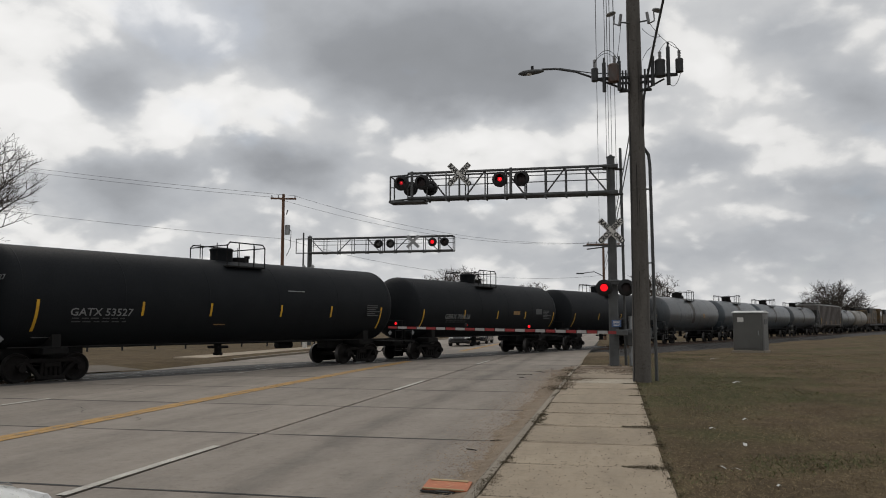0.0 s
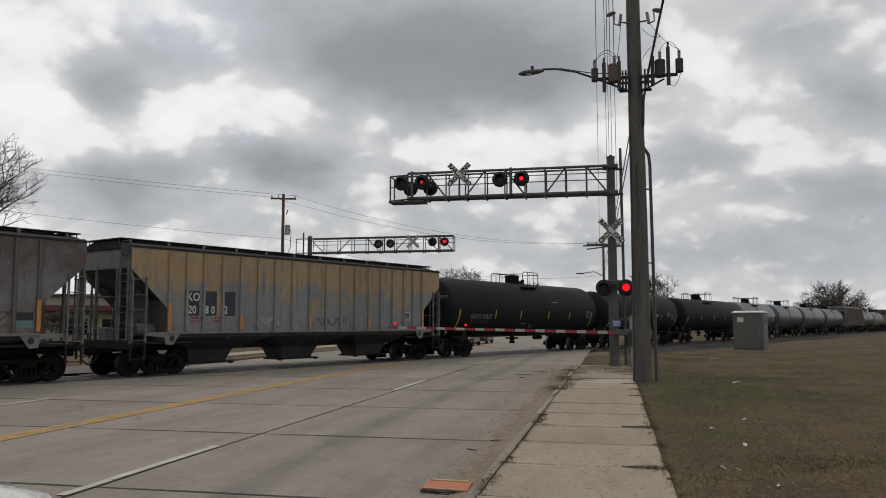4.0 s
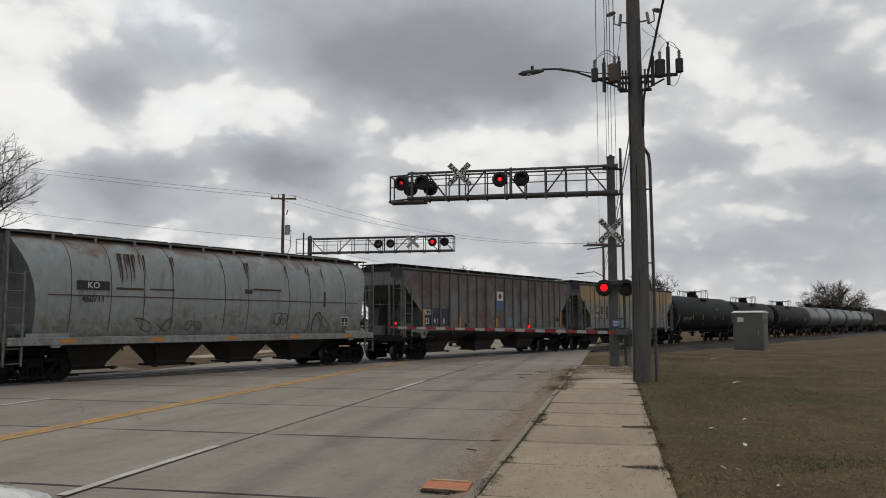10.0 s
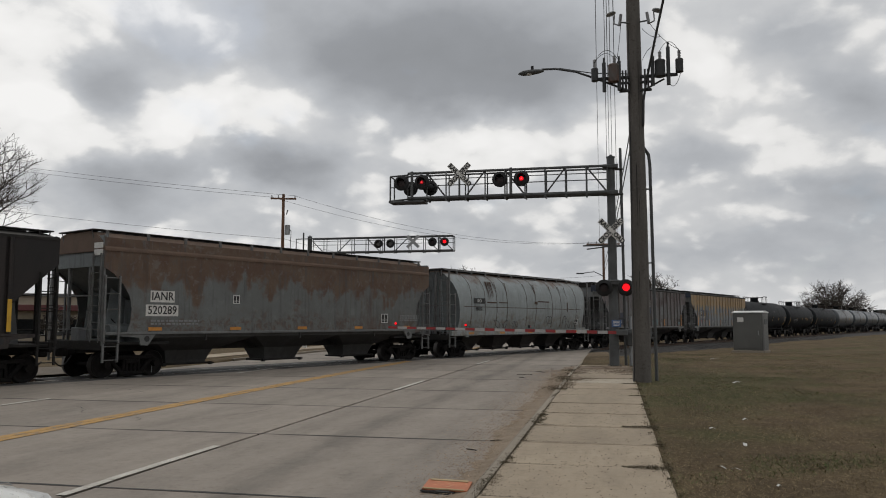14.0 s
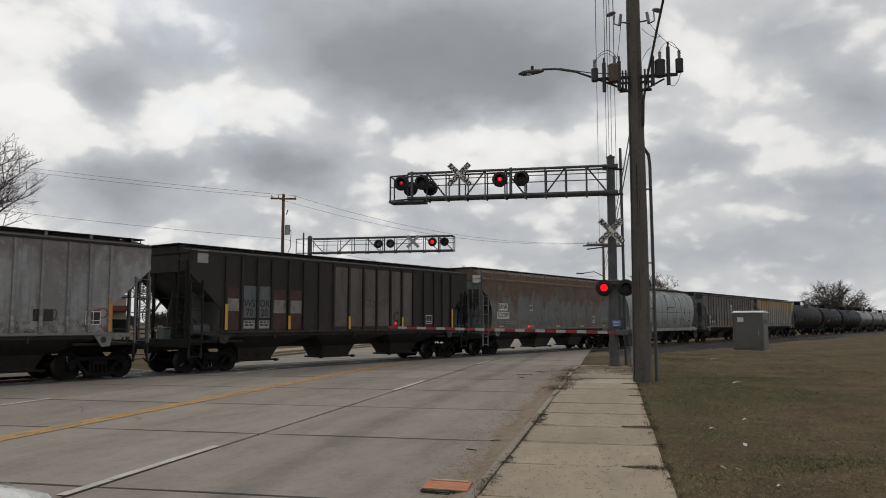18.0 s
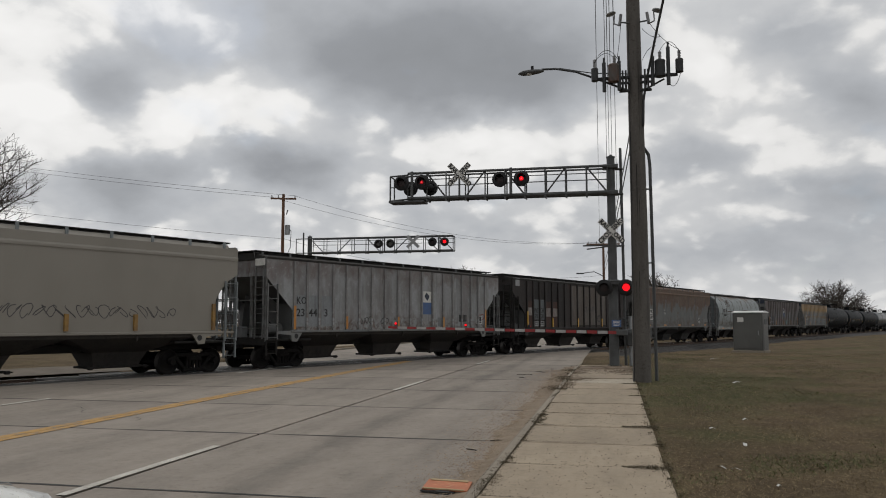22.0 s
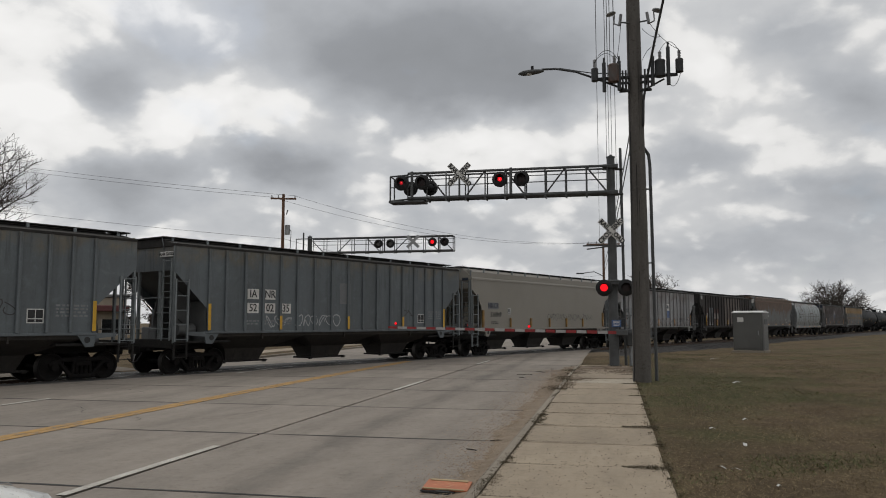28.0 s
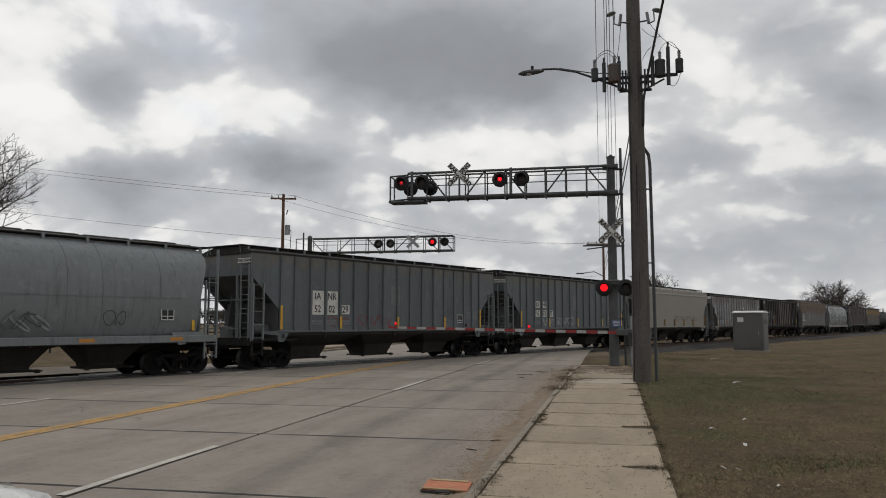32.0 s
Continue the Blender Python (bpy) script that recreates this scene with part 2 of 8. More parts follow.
def ground_material():
    """Winter lawn: straw, bare soil and greener patches."""
    m = bpy.data.materials.new("winter_lawn")
    m.use_nodes = True
    n = Nodes(m.node_tree)
    at = n.add("ShaderNodeTexCoord").outputs["Object"]
    a = n.noise(at, 0.22, 6.0, 0.6)
    b = n.noise(at, 0.9, 5.0, 0.65)
    c = n.noise(at, 38.0, 4.0, 0.7)
    soil = n.mix(n.ramp(b, 0.35, 0.65), rgb(0.086, 0.062, 0.038), rgb(0.134, 0.098, 0.057))
    green = n.mix(n.ramp(c, 0.3, 0.7), rgb(0.038, 0.052, 0.018), rgb(0.070, 0.082, 0.030))
    side = n.math("SUBTRACT", n.add("ShaderNodeVectorMath", {0: at, 1: (-0.9146, 0.4044, 0.0)}, operation="DOT_PRODUCT").outputs["Value"], 24.7)
    spot = n.add("ShaderNodeVectorMath", {0: n.add("ShaderNodeVectorMath", {0: at, 1: (2.3, 22.5, 0.0)}, operation="SUBTRACT").outputs[0], 1: (0.55, 0.20, 0.0)}, operation="MULTIPLY").outputs[0]
    spot = n.math("EXPONENT", n.math("MULTIPLY", n.math("POWER", n.add("ShaderNodeVectorMath", {0: spot}, operation="LENGTH").outputs["Value"], 2.0), -1.0))
    lush = n.math("MULTIPLY", n.ramp(n.math("ADD", a, n.math("MULTIPLY", spot, 0.28)), 0.46, 0.62), n.ramp(side, -15.0, -7.0, 0.70, 0.12))
    lush = n.math("MULTIPLY", lush, n.ramp(b, 0.30, 0.55, 0.35, 1.0))
    colour = n.mix(lush, soil, green)
    drift = n.noise(n.add("ShaderNodeMapping", {0: at, 2: (0, 0, radians(-35)), 3: (1.0, 0.25, 1.0)}).outputs[0], 1.1, 6.0, 0.65, 0.4)
    colour = n.mix(n.ramp(drift, 0.50, 0.68, 0.0, 0.42), colour, rgb(0.178, 0.138, 0.082))
    colour = n.mix(n.ramp(drift, 0.47, 0.30, 0.0, 0.40), colour, rgb(0.048, 0.044, 0.022))
    path = n.math("DIVIDE", n.math("ADD", n.math("ADD", side, 5.6), n.math("MULTIPLY", n.math("SUBTRACT", b, 0.5), 5.0)), 1.5)
    path = n.math("EXPONENT", n.math("MULTIPLY", n.math("MULTIPLY", path, path), -1.0))
    colour = n.mix(n.math("MULTIPLY", path, 0.85), colour, rgb(0.205, 0.160, 0.115))
    straw = n.noise(n.add("ShaderNodeMapping", {0: at, 3: (1.0, 0.8, 1.0)}).outputs[0], 14.0, 7.0, 0.78, 0.6)
    colour = n.mix(n.ramp(straw, 0.52, 0.66, 0.0, 0.85), colour, rgb(0.235, 0.182, 0.106))
    colour = n.mix(n.ramp(straw, 0.47, 0.34, 0.0, 0.6), colour, rgb(0.033, 0.027, 0.015))
    colour = n.mix(n.ramp(c, 0.35, 0.75, 0.0, 0.45), colour, rgb(0.05, 0.036, 0.022))
    shader = n.add("ShaderNodeBsdfPrincipled", {"Base Color": colour, "Roughness": 0.95, "Specular IOR Level": 0.1})
    n.tree.links.new(n.add("ShaderNodeBump", {"Strength": 0.8, "Distance": 0.03, "Height": n.math("ADD", c, b)}).outputs[0], shader.inputs["Normal"])
    n.add("ShaderNodeOutputMaterial", {0: shader.outputs[0]})
    return m


def concrete_material(name, base, patch, track=None):
    """Cast paving with stains, fine aggregate and, on the road, tyre-darkened bands at x = track."""
    m = bpy.data.materials.new(name)
    m.use_nodes = True
    n = Nodes(m.node_tree)
    at = n.add("ShaderNodeNewGeometry").outputs["Position"]
    stretched = n.add("ShaderNodeMapping", {0: at, 3: (1.0, 0.25, 1.0)}).outputs[0]
    a = n.noise(at, 0.35, 6.0, 0.6)
    b = n.noise(stretched, 2.2, 6.0, 0.65)
    c = n.noise(at, 55.0, 3.0, 0.7)
    d = n.noise(at, 9.0, 5.0, 0.7)
    colour = n.mix(n.ramp(a, 0.3, 0.7), rgb(*base), rgb(*patch))
    colour = n.mix(n.ramp(b, 0.35, 0.75, 0.0, 0.5), colour, rgb(*(v * 0.62 for v in base)))
    colour = n.mix(n.ramp(d, 0.56, 0.72, 0.0, 0.4), colour, rgb(*(v * 0.55 for v in base)))
    e = n.noise(at, 2.6, 6.0, 0.7, 0.4)
    colour = n.mix(n.ramp(e, 0.54, 0.70, 0.0, 0.34), colour, rgb(*(v * 0.6 for v in base)))
    colour = n.mix(n.ramp(e, 0.42, 0.30, 0.0, 0.3), colour, rgb(*(min(v * 1.3, 0.8) for v in base)))
    colour = n.mix(n.ramp(c, 0.55, 0.8, 0.0, 0.5), colour, rgb(*(min(v * 1.5, 0.8) for v in base)))
    colour = n.mix(n.ramp(c, 0.42, 0.22, 0.0, 0.55), colour, rgb(*(v * 0.4 for v in base)))
    if track:
        x = n.add("ShaderNodeSeparateXYZ", {0: at}).outputs[0]
        wander = n.math("ADD", x, n.math("MULTIPLY", n.math("SUBTRACT", n.noise(stretched, 0.6, 3.0), 0.5), 0.5))
        for where, wide, amount in track:
            off = n.math("DIVIDE", n.math("SUBTRACT", wander, where), wide)
            band = n.math("EXPONENT", n.math("MULTIPLY", n.math("MULTIPLY", off, off), -1.0))
            band = n.math("MULTIPLY", band, n.math("MULTIPLY", n.ramp(b, 0.25, 0.7, 0.5, 1.0), amount))
            colour = n.mix(band, colour, rgb(*(v * 0.35 for v in base)))
    own = n.math("ADD", n.math("MULTIPLY", n.add("ShaderNodeObjectInfo").outputs["Random"], 0.16), 0.92)
    colour = n.mix(1.0, colour, n.add("ShaderNodeCombineColor", {0: own, 1: own, 2: own}).outputs[0], "MULTIPLY")
    shader = n.add("ShaderNodeBsdfPrincipled", {"Base Color": colour, "Roughness": n.ramp(d, 0.3, 0.7, 0.72, 0.9), "Specular IOR Level": 0.4})
    n.tree.links.new(n.add("ShaderNodeBump", {"Strength": 0.35, "Distance": 0.006, "Height": n.math("ADD", c, d)}).outputs[0], shader.inputs["Normal"])
    n.add("ShaderNodeOutputMaterial", {0: shader.outputs[0]})
    return m


LAWN = ground_material()
ROAD = concrete_material("road_concrete", (0.236, 0.204, 0.172), (0.274, 0.238, 0.200), [(-4.1, 0.28, 0.55), (-2.6, 0.2, 0.22), (-5.0, 0.25, 0.2), (-7.6, 0.5, 0.25), (-11.0, 0.5, 0.25)])
WALK = concrete_material("sidewalk_concrete", (0.298, 0.240, 0.172), (0.356, 0.291, 0.209))
WALK_NEW = concrete_material("newer_concrete", (0.40, 0.345, 0.27), (0.44, 0.38, 0.30))
KERB = concrete_material("kerb_concrete", (0.235, 0.200, 0.155), (0.28, 0.24, 0.185))
JOINT = surface("joint_tar", (0.013, 0.012, 0.011), rough=0.8)
ASPHALT = surface("crossing_asphalt", (0.060, 0.058, 0.056), (0.040, 0.039, 0.038), 1.2, 0.85, bump=0.4, grain=90)
PAINT_YELLOW = surface("road_paint_yellow", (0.47, 0.265, 0.065), (0.37, 0.225, 0.085), 3.0, 0.8, grain=40, dirt=((0.22, 0.18, 0.13), 0.8), rust=((0.25, 0.21, 0.165), 0.42, 7.0))
PAINT_WHITE = surface("road_paint_white", (0.56, 0.535, 0.48), (0.43, 0.405, 0.36), 3.0, 0.8, grain=40, dirt=((0.24, 0.215, 0.18), 0.8), rust=((0.27, 0.235, 0.195), 0.22, 7.0))
SILT = surface("gutter_silt", (0.250, 0.192, 0.134), (0.19, 0.142, 0.096), 3.5, 0.95, bump=0.8, grain=60, dirt=((0.075, 0.048, 0.03), 0.9))
GRIT = surface("gutter_grit", (0.36, 0.275, 0.195), (0.24, 0.165, 0.105), 5.0, 0.95, island=0.4)
BALLAST = surface("ballast", (0.070, 0.064, 0.060), (0.045, 0.042, 0.040), 1.0, 0.95, bump=0.9, grain=26, island=0.35)
APRON = surface("gravel_apron", (0.155, 0.128, 0.096), (0.11, 0.09, 0.066), 1.0, 0.95, bump=0.6, grain=50, dirt=((0.12, 0.10, 0.08), 0.5))
TIE = surface("tie_timber", (0.055, 0.045, 0.036), (0.085, 0.07, 0.055), 3.0, 0.9, bump=0.4)
RAIL = surface("rail_side", (0.10, 0.062, 0.042), (0.06, 0.04, 0.03), 3.0, 0.7, 0.4)
RAIL_TOP = gloss("rail_head", (0.55, 0.54, 0.52), 0.25, 1.0)
GRASS_DRY = surface("dry_grass", (0.235, 0.180, 0.102), (0.135, 0.104, 0.058), 0.5, 0.9, bump=0.0, island=0.45, spec=0.2)
GRASS_GREEN = surface("green_grass", (0.058, 0.080, 0.026), (0.085, 0.100, 0.038), 0.7, 0.9, bump=0.0, island=0.45, spec=0.2)
WEED = surface("dead_weed", (0.120, 0.098, 0.066), (0.082, 0.068, 0.044), 2.0, 0.95, bump=0.0, island=0.5, spec=0.2)
BARK = surface("bare_bark", (0.085, 0.070, 0.058), (0.050, 0.042, 0.036), 1.2, 0.95, bump=0.3)
TWIG = surface("bare_twig", (0.085, 0.070, 0.060), (0.055, 0.047, 0.041), 0.6, 0.95, bump=0.0, spec=0.2)
ARM_IRON = surface("dark_ironwork", (0.040, 0.042, 0.045), (0.028, 0.029, 0.031), 3.0, 0.6, 0.2, bump=0.1)
RUST_RUN = surface("rust_run_brown", (0.085, 0.045, 0.028), (0.045, 0.026, 0.018), 2.0, 0.85, bump=0.1)
SOIL = surface("spilled_soil", (0.17, 0.125, 0.085), (0.105, 0.075, 0.052), 4.0, 0.95, island=0.4)
POLE_WOOD = surface("pole_wood", (0.108, 0.098, 0.088), (0.062, 0.056, 0.050), 2.2, 0.9, bump=0.7, grain=34, streak=1.0, dirt=((0.04, 0.033, 0.027), 0.7))
FAR_WOOD = surface("far_pole_wood", (0.16, 0.085, 0.052), (0.11, 0.062, 0.04), 1.5, 0.9, bump=0.3, streak=1.0)
GALV = surface("galvanised_steel", (0.30, 0.31, 0.315), (0.22, 0.225, 0.23), 2.0, 0.5, 0.55, bump=0.08, dirt=((0.16, 0.15, 0.14), 0.4))
GALV_DARK = surface("weathered_steel", (0.090, 0.094, 0.096), (0.062, 0.064, 0.065), 2.5, 0.65, 0.2, bump=0.1)
BLACK = surface("black_enamel", (0.012, 0.012, 0.013), (0.020, 0.020, 0.021), 3.0, 0.55, bump=0.05, spec=0.3)
WIRE = surface("wire", (0.020, 0.020, 0.021), rough=0.6, bump=0.0)
SIGN_WHITE = surface("sign_white", (0.66, 0.65, 0.62), (0.52, 0.51, 0.48), 4.0, 0.5, bump=0.02, dirt=((0.3, 0.28, 0.25), 0.4))
SIGN_BACK = surface("sign_back", (0.34, 0.345, 0.35), (0.26, 0.265, 0.27), 4.0, 0.5, 0.3, bump=0.02)
SIGN_BLUE = surface("sign_blue", (0.045, 0.105, 0.26), (0.05, 0.09, 0.2), 6.0, 0.5, bump=0.0)
LETTER_BLACK = surface("letter_black", (0.018, 0.018, 0.019), rough=0.6, bump=0.0)
LETTER_WHITE = surface("letter_white", (0.66, 0.66, 0.64), (0.5, 0.5, 0.48), 8.0, 0.6, bump=0.0)
LETTER_GREY = surface("letter_grey", (0.22, 0.23, 0.235), (0.14, 0.145, 0.15), 8.0, 0.6, bump=0.0)
LETTER_DIM = surface("letter_dim", (0.075, 0.08, 0.083), (0.045, 0.047, 0.05), 8.0, 0.6, bump=0.0)
REFLECT_DIM = surface("reflector_worn", (0.30, 0.17, 0.04), (0.17, 0.10, 0.04), 4.0, 0.5, bump=0.0)
REFLECT = surface("reflector_yellow", (0.62, 0.36, 0.02), (0.5, 0.27, 0.02), 4.0, 0.4, bump=0.0)
REFLECT_ORANGE = surface("reflector_orange", (0.52, 0.22, 0.03), (0.4, 0.17, 0.03), 4.0, 0.4, bump=0.0)
RED_STRIPE = surface("arm_red", (0.30, 0.022, 0.024), (0.24, 0.022, 0.022), 3.0, 0.5, bump=0.0)
WHITE_STRIPE = surface("arm_white", (0.42, 0.41, 0.40), (0.34, 0.33, 0.325), 3.0, 0.5, bump=0.0)
LENS_RED = gloss("dark_red_lens", (0.012, 0.002, 0.003), 0.5)
LENS_CLEAR = gloss("pale_lens", (0.10, 0.10, 0.098), 0.4)
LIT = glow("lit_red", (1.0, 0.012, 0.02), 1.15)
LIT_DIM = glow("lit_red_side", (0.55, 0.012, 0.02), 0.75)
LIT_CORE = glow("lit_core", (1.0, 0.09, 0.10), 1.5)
PORCELAIN = gloss("porcelain", (0.20, 0.20, 0.205), 0.25)
TANK_GREY = surface("transformer_grey", (0.085, 0.085, 0.083), (0.11, 0.052, 0.035), 2.0, 0.55, bump=0.1)
CABINET = surface("cabinet_grey", (0.112, 0.112, 0.106), (0.088, 0.088, 0.084), 1.0, 0.5, 0.2, bump=0.06)
CABINET_ROOF = surface("cabinet_roof", (0.66, 0.66, 0.65), (0.5, 0.5, 0.49), 2.0, 0.5, bump=0.05)
BOARD_ORANGE = surface("painted_board", (0.52, 0.17, 0.075), (0.40, 0.13, 0.06), 5.0, 0.7, bump=0.2, dirt=((0.6, 0.42, 0.2), 0.5))
RAW_WOOD = surface("raw_wood", (0.48, 0.36, 0.20), (0.34, 0.25, 0.14), 5.0, 0.85, bump=0.2)
LITTER = surface("litter_paper", (0.62, 0.62, 0.60), rough=0.8, bump=0.0)
CAR_WHITE = gloss("car_paint_white", (0.86, 0.86, 0.82), 0.3, 0.0, 0.6)
CAR_DARK = gloss("car_paint_dark", (0.020, 0.021, 0.024), 0.25, 0.0, 0.5)
CAR_GLASS = gloss("car_glass", (0.012, 0.014, 0.015), 0.06)
TYRE = surface("tyre_rubber", (0.016, 0.016, 0.016), rough=0.85, bump=0.1)
CHROME = gloss("chrome", (0.62, 0.62, 0.62), 0.12, 1.0)
LAMP_GLASS = gloss("lamp_glass", (0.55, 0.55, 0.54), 0.08)
BEIGE_WALL = surface("beige_wall", (0.36, 0.31, 0.24), (0.30, 0.26, 0.20), 0.6, 0.85, bump=0.2)
RED_METAL = surface("red_metal", (0.11, 0.026, 0.026), (0.085, 0.022, 0.022), 0.7, 0.5, bump=0.05)
GREY_ROOF = surface("grey_roof", (0.20, 0.20, 0.20), (0.16, 0.16, 0.16), 0.7, 0.8, bump=0.1)

# rolling stock
RUST = (0.115, 0.048, 0.022)
TANK_BLACK = surface("tank_black", (0.0105, 0.0122, 0.0145), (0.014, 0.0158, 0.018), 0.7, 0.6, bump=0.04, grain=25, streak=0.3, spec=0.09)
TANK_PALE = surface("tank_pale", (0.052, 0.070, 0.085), (0.036, 0.046, 0.055), 0.8, 0.38, bump=0.04, grain=25, streak=0.7, rust=((0.05, 0.04, 0.034), 0.25, 0.9))
TANK_CREAM = surface("tank_cream", (0.20, 0.185, 0.16), (0.14, 0.125, 0.105), 0.8, 0.5, bump=0.04, grain=25, streak=0.7, rust=(RUST, 0.2, 0.9))
SPILL = surface("spilled_lading", (0.030, 0.026, 0.022), (0.05, 0.042, 0.035), 2.0, 0.6, bump=0.05, streak=0.5)
UNDER_TANK = surface("tank_underframe", (0.010, 0.010, 0.0105), (0.016, 0.0155, 0.015), 2.5, 0.8, bump=0.2, spec=0.15)
TANK_STAINED = surface("tank_stained", (0.056, 0.068, 0.077), (0.042, 0.046, 0.05), 0.8, 0.38, bump=0.04, grain=25, streak=0.7, rust=(RUST, 0.2, 0.9))
UNDER = surface("underframe_black", (0.016, 0.0155, 0.0155), (0.026, 0.024, 0.022), 2.5, 0.85, bump=0.25, dirt=((0.06, 0.052, 0.043), 0.4), spec=0.25)
TRUCK_IRON = surface("truck_iron", (0.009, 0.0085, 0.0085), (0.015, 0.0135, 0.013), 4.0, 0.92, 0.0, bump=0.3, spec=0.08)
TRUCK_PALE = surface("truck_grey", (0.030, 0.028, 0.026), (0.020, 0.018, 0.017), 4.0, 0.8, 0.2, bump=0.3)
WHEEL_FACE = surface("wheel_steel", (0.010, 0.0095, 0.0095), (0.017, 0.015, 0.014), 4.0, 0.8, 0.0, bump=0.2, spec=0.12)
WHEEL_TREAD = gloss("wheel_tread", (0.085, 0.08, 0.078), 0.45, 1.0)
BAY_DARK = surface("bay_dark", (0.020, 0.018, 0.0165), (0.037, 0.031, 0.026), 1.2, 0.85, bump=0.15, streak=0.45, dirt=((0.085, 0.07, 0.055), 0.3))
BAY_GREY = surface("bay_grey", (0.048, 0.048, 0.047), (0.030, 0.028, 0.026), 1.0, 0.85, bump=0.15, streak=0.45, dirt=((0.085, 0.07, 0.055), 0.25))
YELLOWED = surface("flaked_yellow", (0.190, 0.205, 0.220), (0.215, 0.222, 0.220), 0.9, 0.75, bump=0.1, streak=0.4, dirt=((0.08, 0.07, 0.06), 0.35), upper=((0.37, 0.25, 0.125), (0.31, 0.225, 0.125), 2.85, 3.4), low=((0.16, 0.10, 0.06), 2.0, 0.5), rust=((0.10, 0.04, 0.02), 0.05, 1.6), own=0.10)
YELLOW_LOW = surface("weathered_blue_grey", (0.155, 0.170, 0.184), (0.19, 0.185, 0.165), 0.9, 0.75, bump=0.1, streak=0.4, dirt=((0.08, 0.07, 0.06), 0.35))
BROWN_HIGH = surface("faded_brown", (0.172, 0.177, 0.182), (0.118, 0.106, 0.103), 1.3, 0.75, bump=0.1, streak=0.6, spread=0.35, upper=((0.086, 0.058, 0.055), (0.140, 0.126, 0.126), 3.0, 2.4), low=((0.16, 0.085, 0.05), 2.35, 0.85), rust=((0.12, 0.042, 0.022), 0.06, 1.4), dirt=((0.05, 0.035, 0.03), 0.4), own=0.12)
BROWN_LOW = surface("worn_grey_brown", (0.13, 0.122, 0.116), (0.085, 0.066, 0.060), 0.9, 0.75, bump=0.1, streak=0.75, spread=0.7, rust=((0.11, 0.045, 0.025), 0.12, 1.4))
PALE_GREY = surface("pale_grey_stained", (0.262, 0.292, 0.296), (0.225, 0.25, 0.252), 0.7, 0.6, bump=0.06, streak=0.6, upper=((0.085, 0.038, 0.022), (0.15, 0.095, 0.065), 4.2, 1.2), low=((0.20, 0.14, 0.09), 2.45, 0.65), rust=((0.115, 0.055, 0.030), 0.04, 1.0), dirt=((0.12, 0.09, 0.07), 0.3))
SMOOTH_GREY = surface("smooth_grey", (0.185, 0.205, 0.212), (0.155, 0.172, 0.178), 0.6, 0.6, bump=0.05, streak=0.6, dirt=((0.10, 0.10, 0.10), 0.25))
RUSTED_GREY = surface("rusted_grey", (0.135, 0.142, 0.140), (0.120, 0.125, 0.122), 0.8, 0.75, bump=0.1, streak=0.4, upper=((0.120, 0.076, 0.048), (0.092, 0.047, 0.028), 2.95, 2.6), low=((0.11, 0.06, 0.034), 2.3, 0.7), rust=((0.095, 0.047, 0.027), 0.22, 0.6))
RUSTED_LOW = surface("grey_with_rust", (0.150, 0.155, 0.152), (0.122, 0.126, 0.124), 0.8, 0.75, bump=0.1, streak=0.4, rust=((0.135, 0.058, 0.026), 0.16, 0.55))
RUSTED_ROOF = surface("rusted_roof", (0.150, 0.095, 0.066), (0.10, 0.066, 0.048), 1.0, 0.8, bump=0.1, streak=0.3)
DARK_BROWN = surface("dark_brown_black", (0.012, 0.0105, 0.0108), (0.024, 0.0175, 0.016), 0.9, 0.75, bump=0.1, streak=0.6, dirt=((0.07, 0.055, 0.045), 0.25), low=((0.05, 0.04, 0.034), 2.0, 0.8), rust=((0.05, 0.022, 0.016), 0.14, 1.3), own=0.25)
WASHED_GREY = surface("washed_grey", (0.295, 0.305, 0.312), (0.19, 0.18, 0.178), 1.3, 0.75, bump=0.1, streak=0.75, spread=0.4, rust=((0.10, 0.055, 0.042), 0.16, 1.4), upper=((0.150, 0.122, 0.116), (0.225, 0.220, 0.218), 3.75, 2.2), low=((0.12, 0.072, 0.052), 2.2, 0.95), own=0.10)
BEIGE_CAR = surface("beige_enamel", (0.25, 0.232, 0.20), (0.222, 0.205, 0.175), 0.5, 0.55, bump=0.03, streak=0.35, dirt=((0.15, 0.135, 0.11), 0.2))
BLUE_GREY = surface("blue_grey_enamel", (0.122, 0.141, 0.152), (0.096, 0.108, 0.115), 0.8, 0.65, bump=0.06, streak=0.75, dirt=((0.065, 0.058, 0.05), 0.35), upper=((0.150, 0.128, 0.092), (0.118, 0.122, 0.118), 4.12, 1.3), rust=((0.075, 0.062, 0.05), 0.06, 1.5), own=0.08)
ROOF_DARK = surface("roof_walk_dark", (0.024, 0.023, 0.022), (0.04, 0.037, 0.034), 2.0, 0.85, bump=0.15, spec=0.2)
ROOF_GREY = surface("roof_grey", (0.22, 0.22, 0.215), (0.16, 0.155, 0.15), 1.5, 0.7, bump=0.08)
END_DARK = surface("slope_sheet_dark", (0.115, 0.120, 0.120), (0.085, 0.086, 0.085), 1.0, 0.8, bump=0.1)
BAR_GREY = surface("ladder_grey", (0.17, 0.175, 0.175), (0.10, 0.095, 0.09), 3.0, 0.65, 0.2, bump=0.05)
SCRAWL_DARK = surface("scrawl_dark", (0.055, 0.053, 0.055), rough=0.7, bump=0.0)
SCRAWL_RED = surface("scrawl_red", (0.22, 0.05, 0.045), rough=0.7, bump=0.0)
SCRAWL_PALE = surface("scrawl_pale", (0.42, 0.43, 0.43), rough=0.7, bump=0.0)
PATCH_TEAL = surface("patch_teal", (0.13, 0.22, 0.235), rough=0.7, bump=0.0)
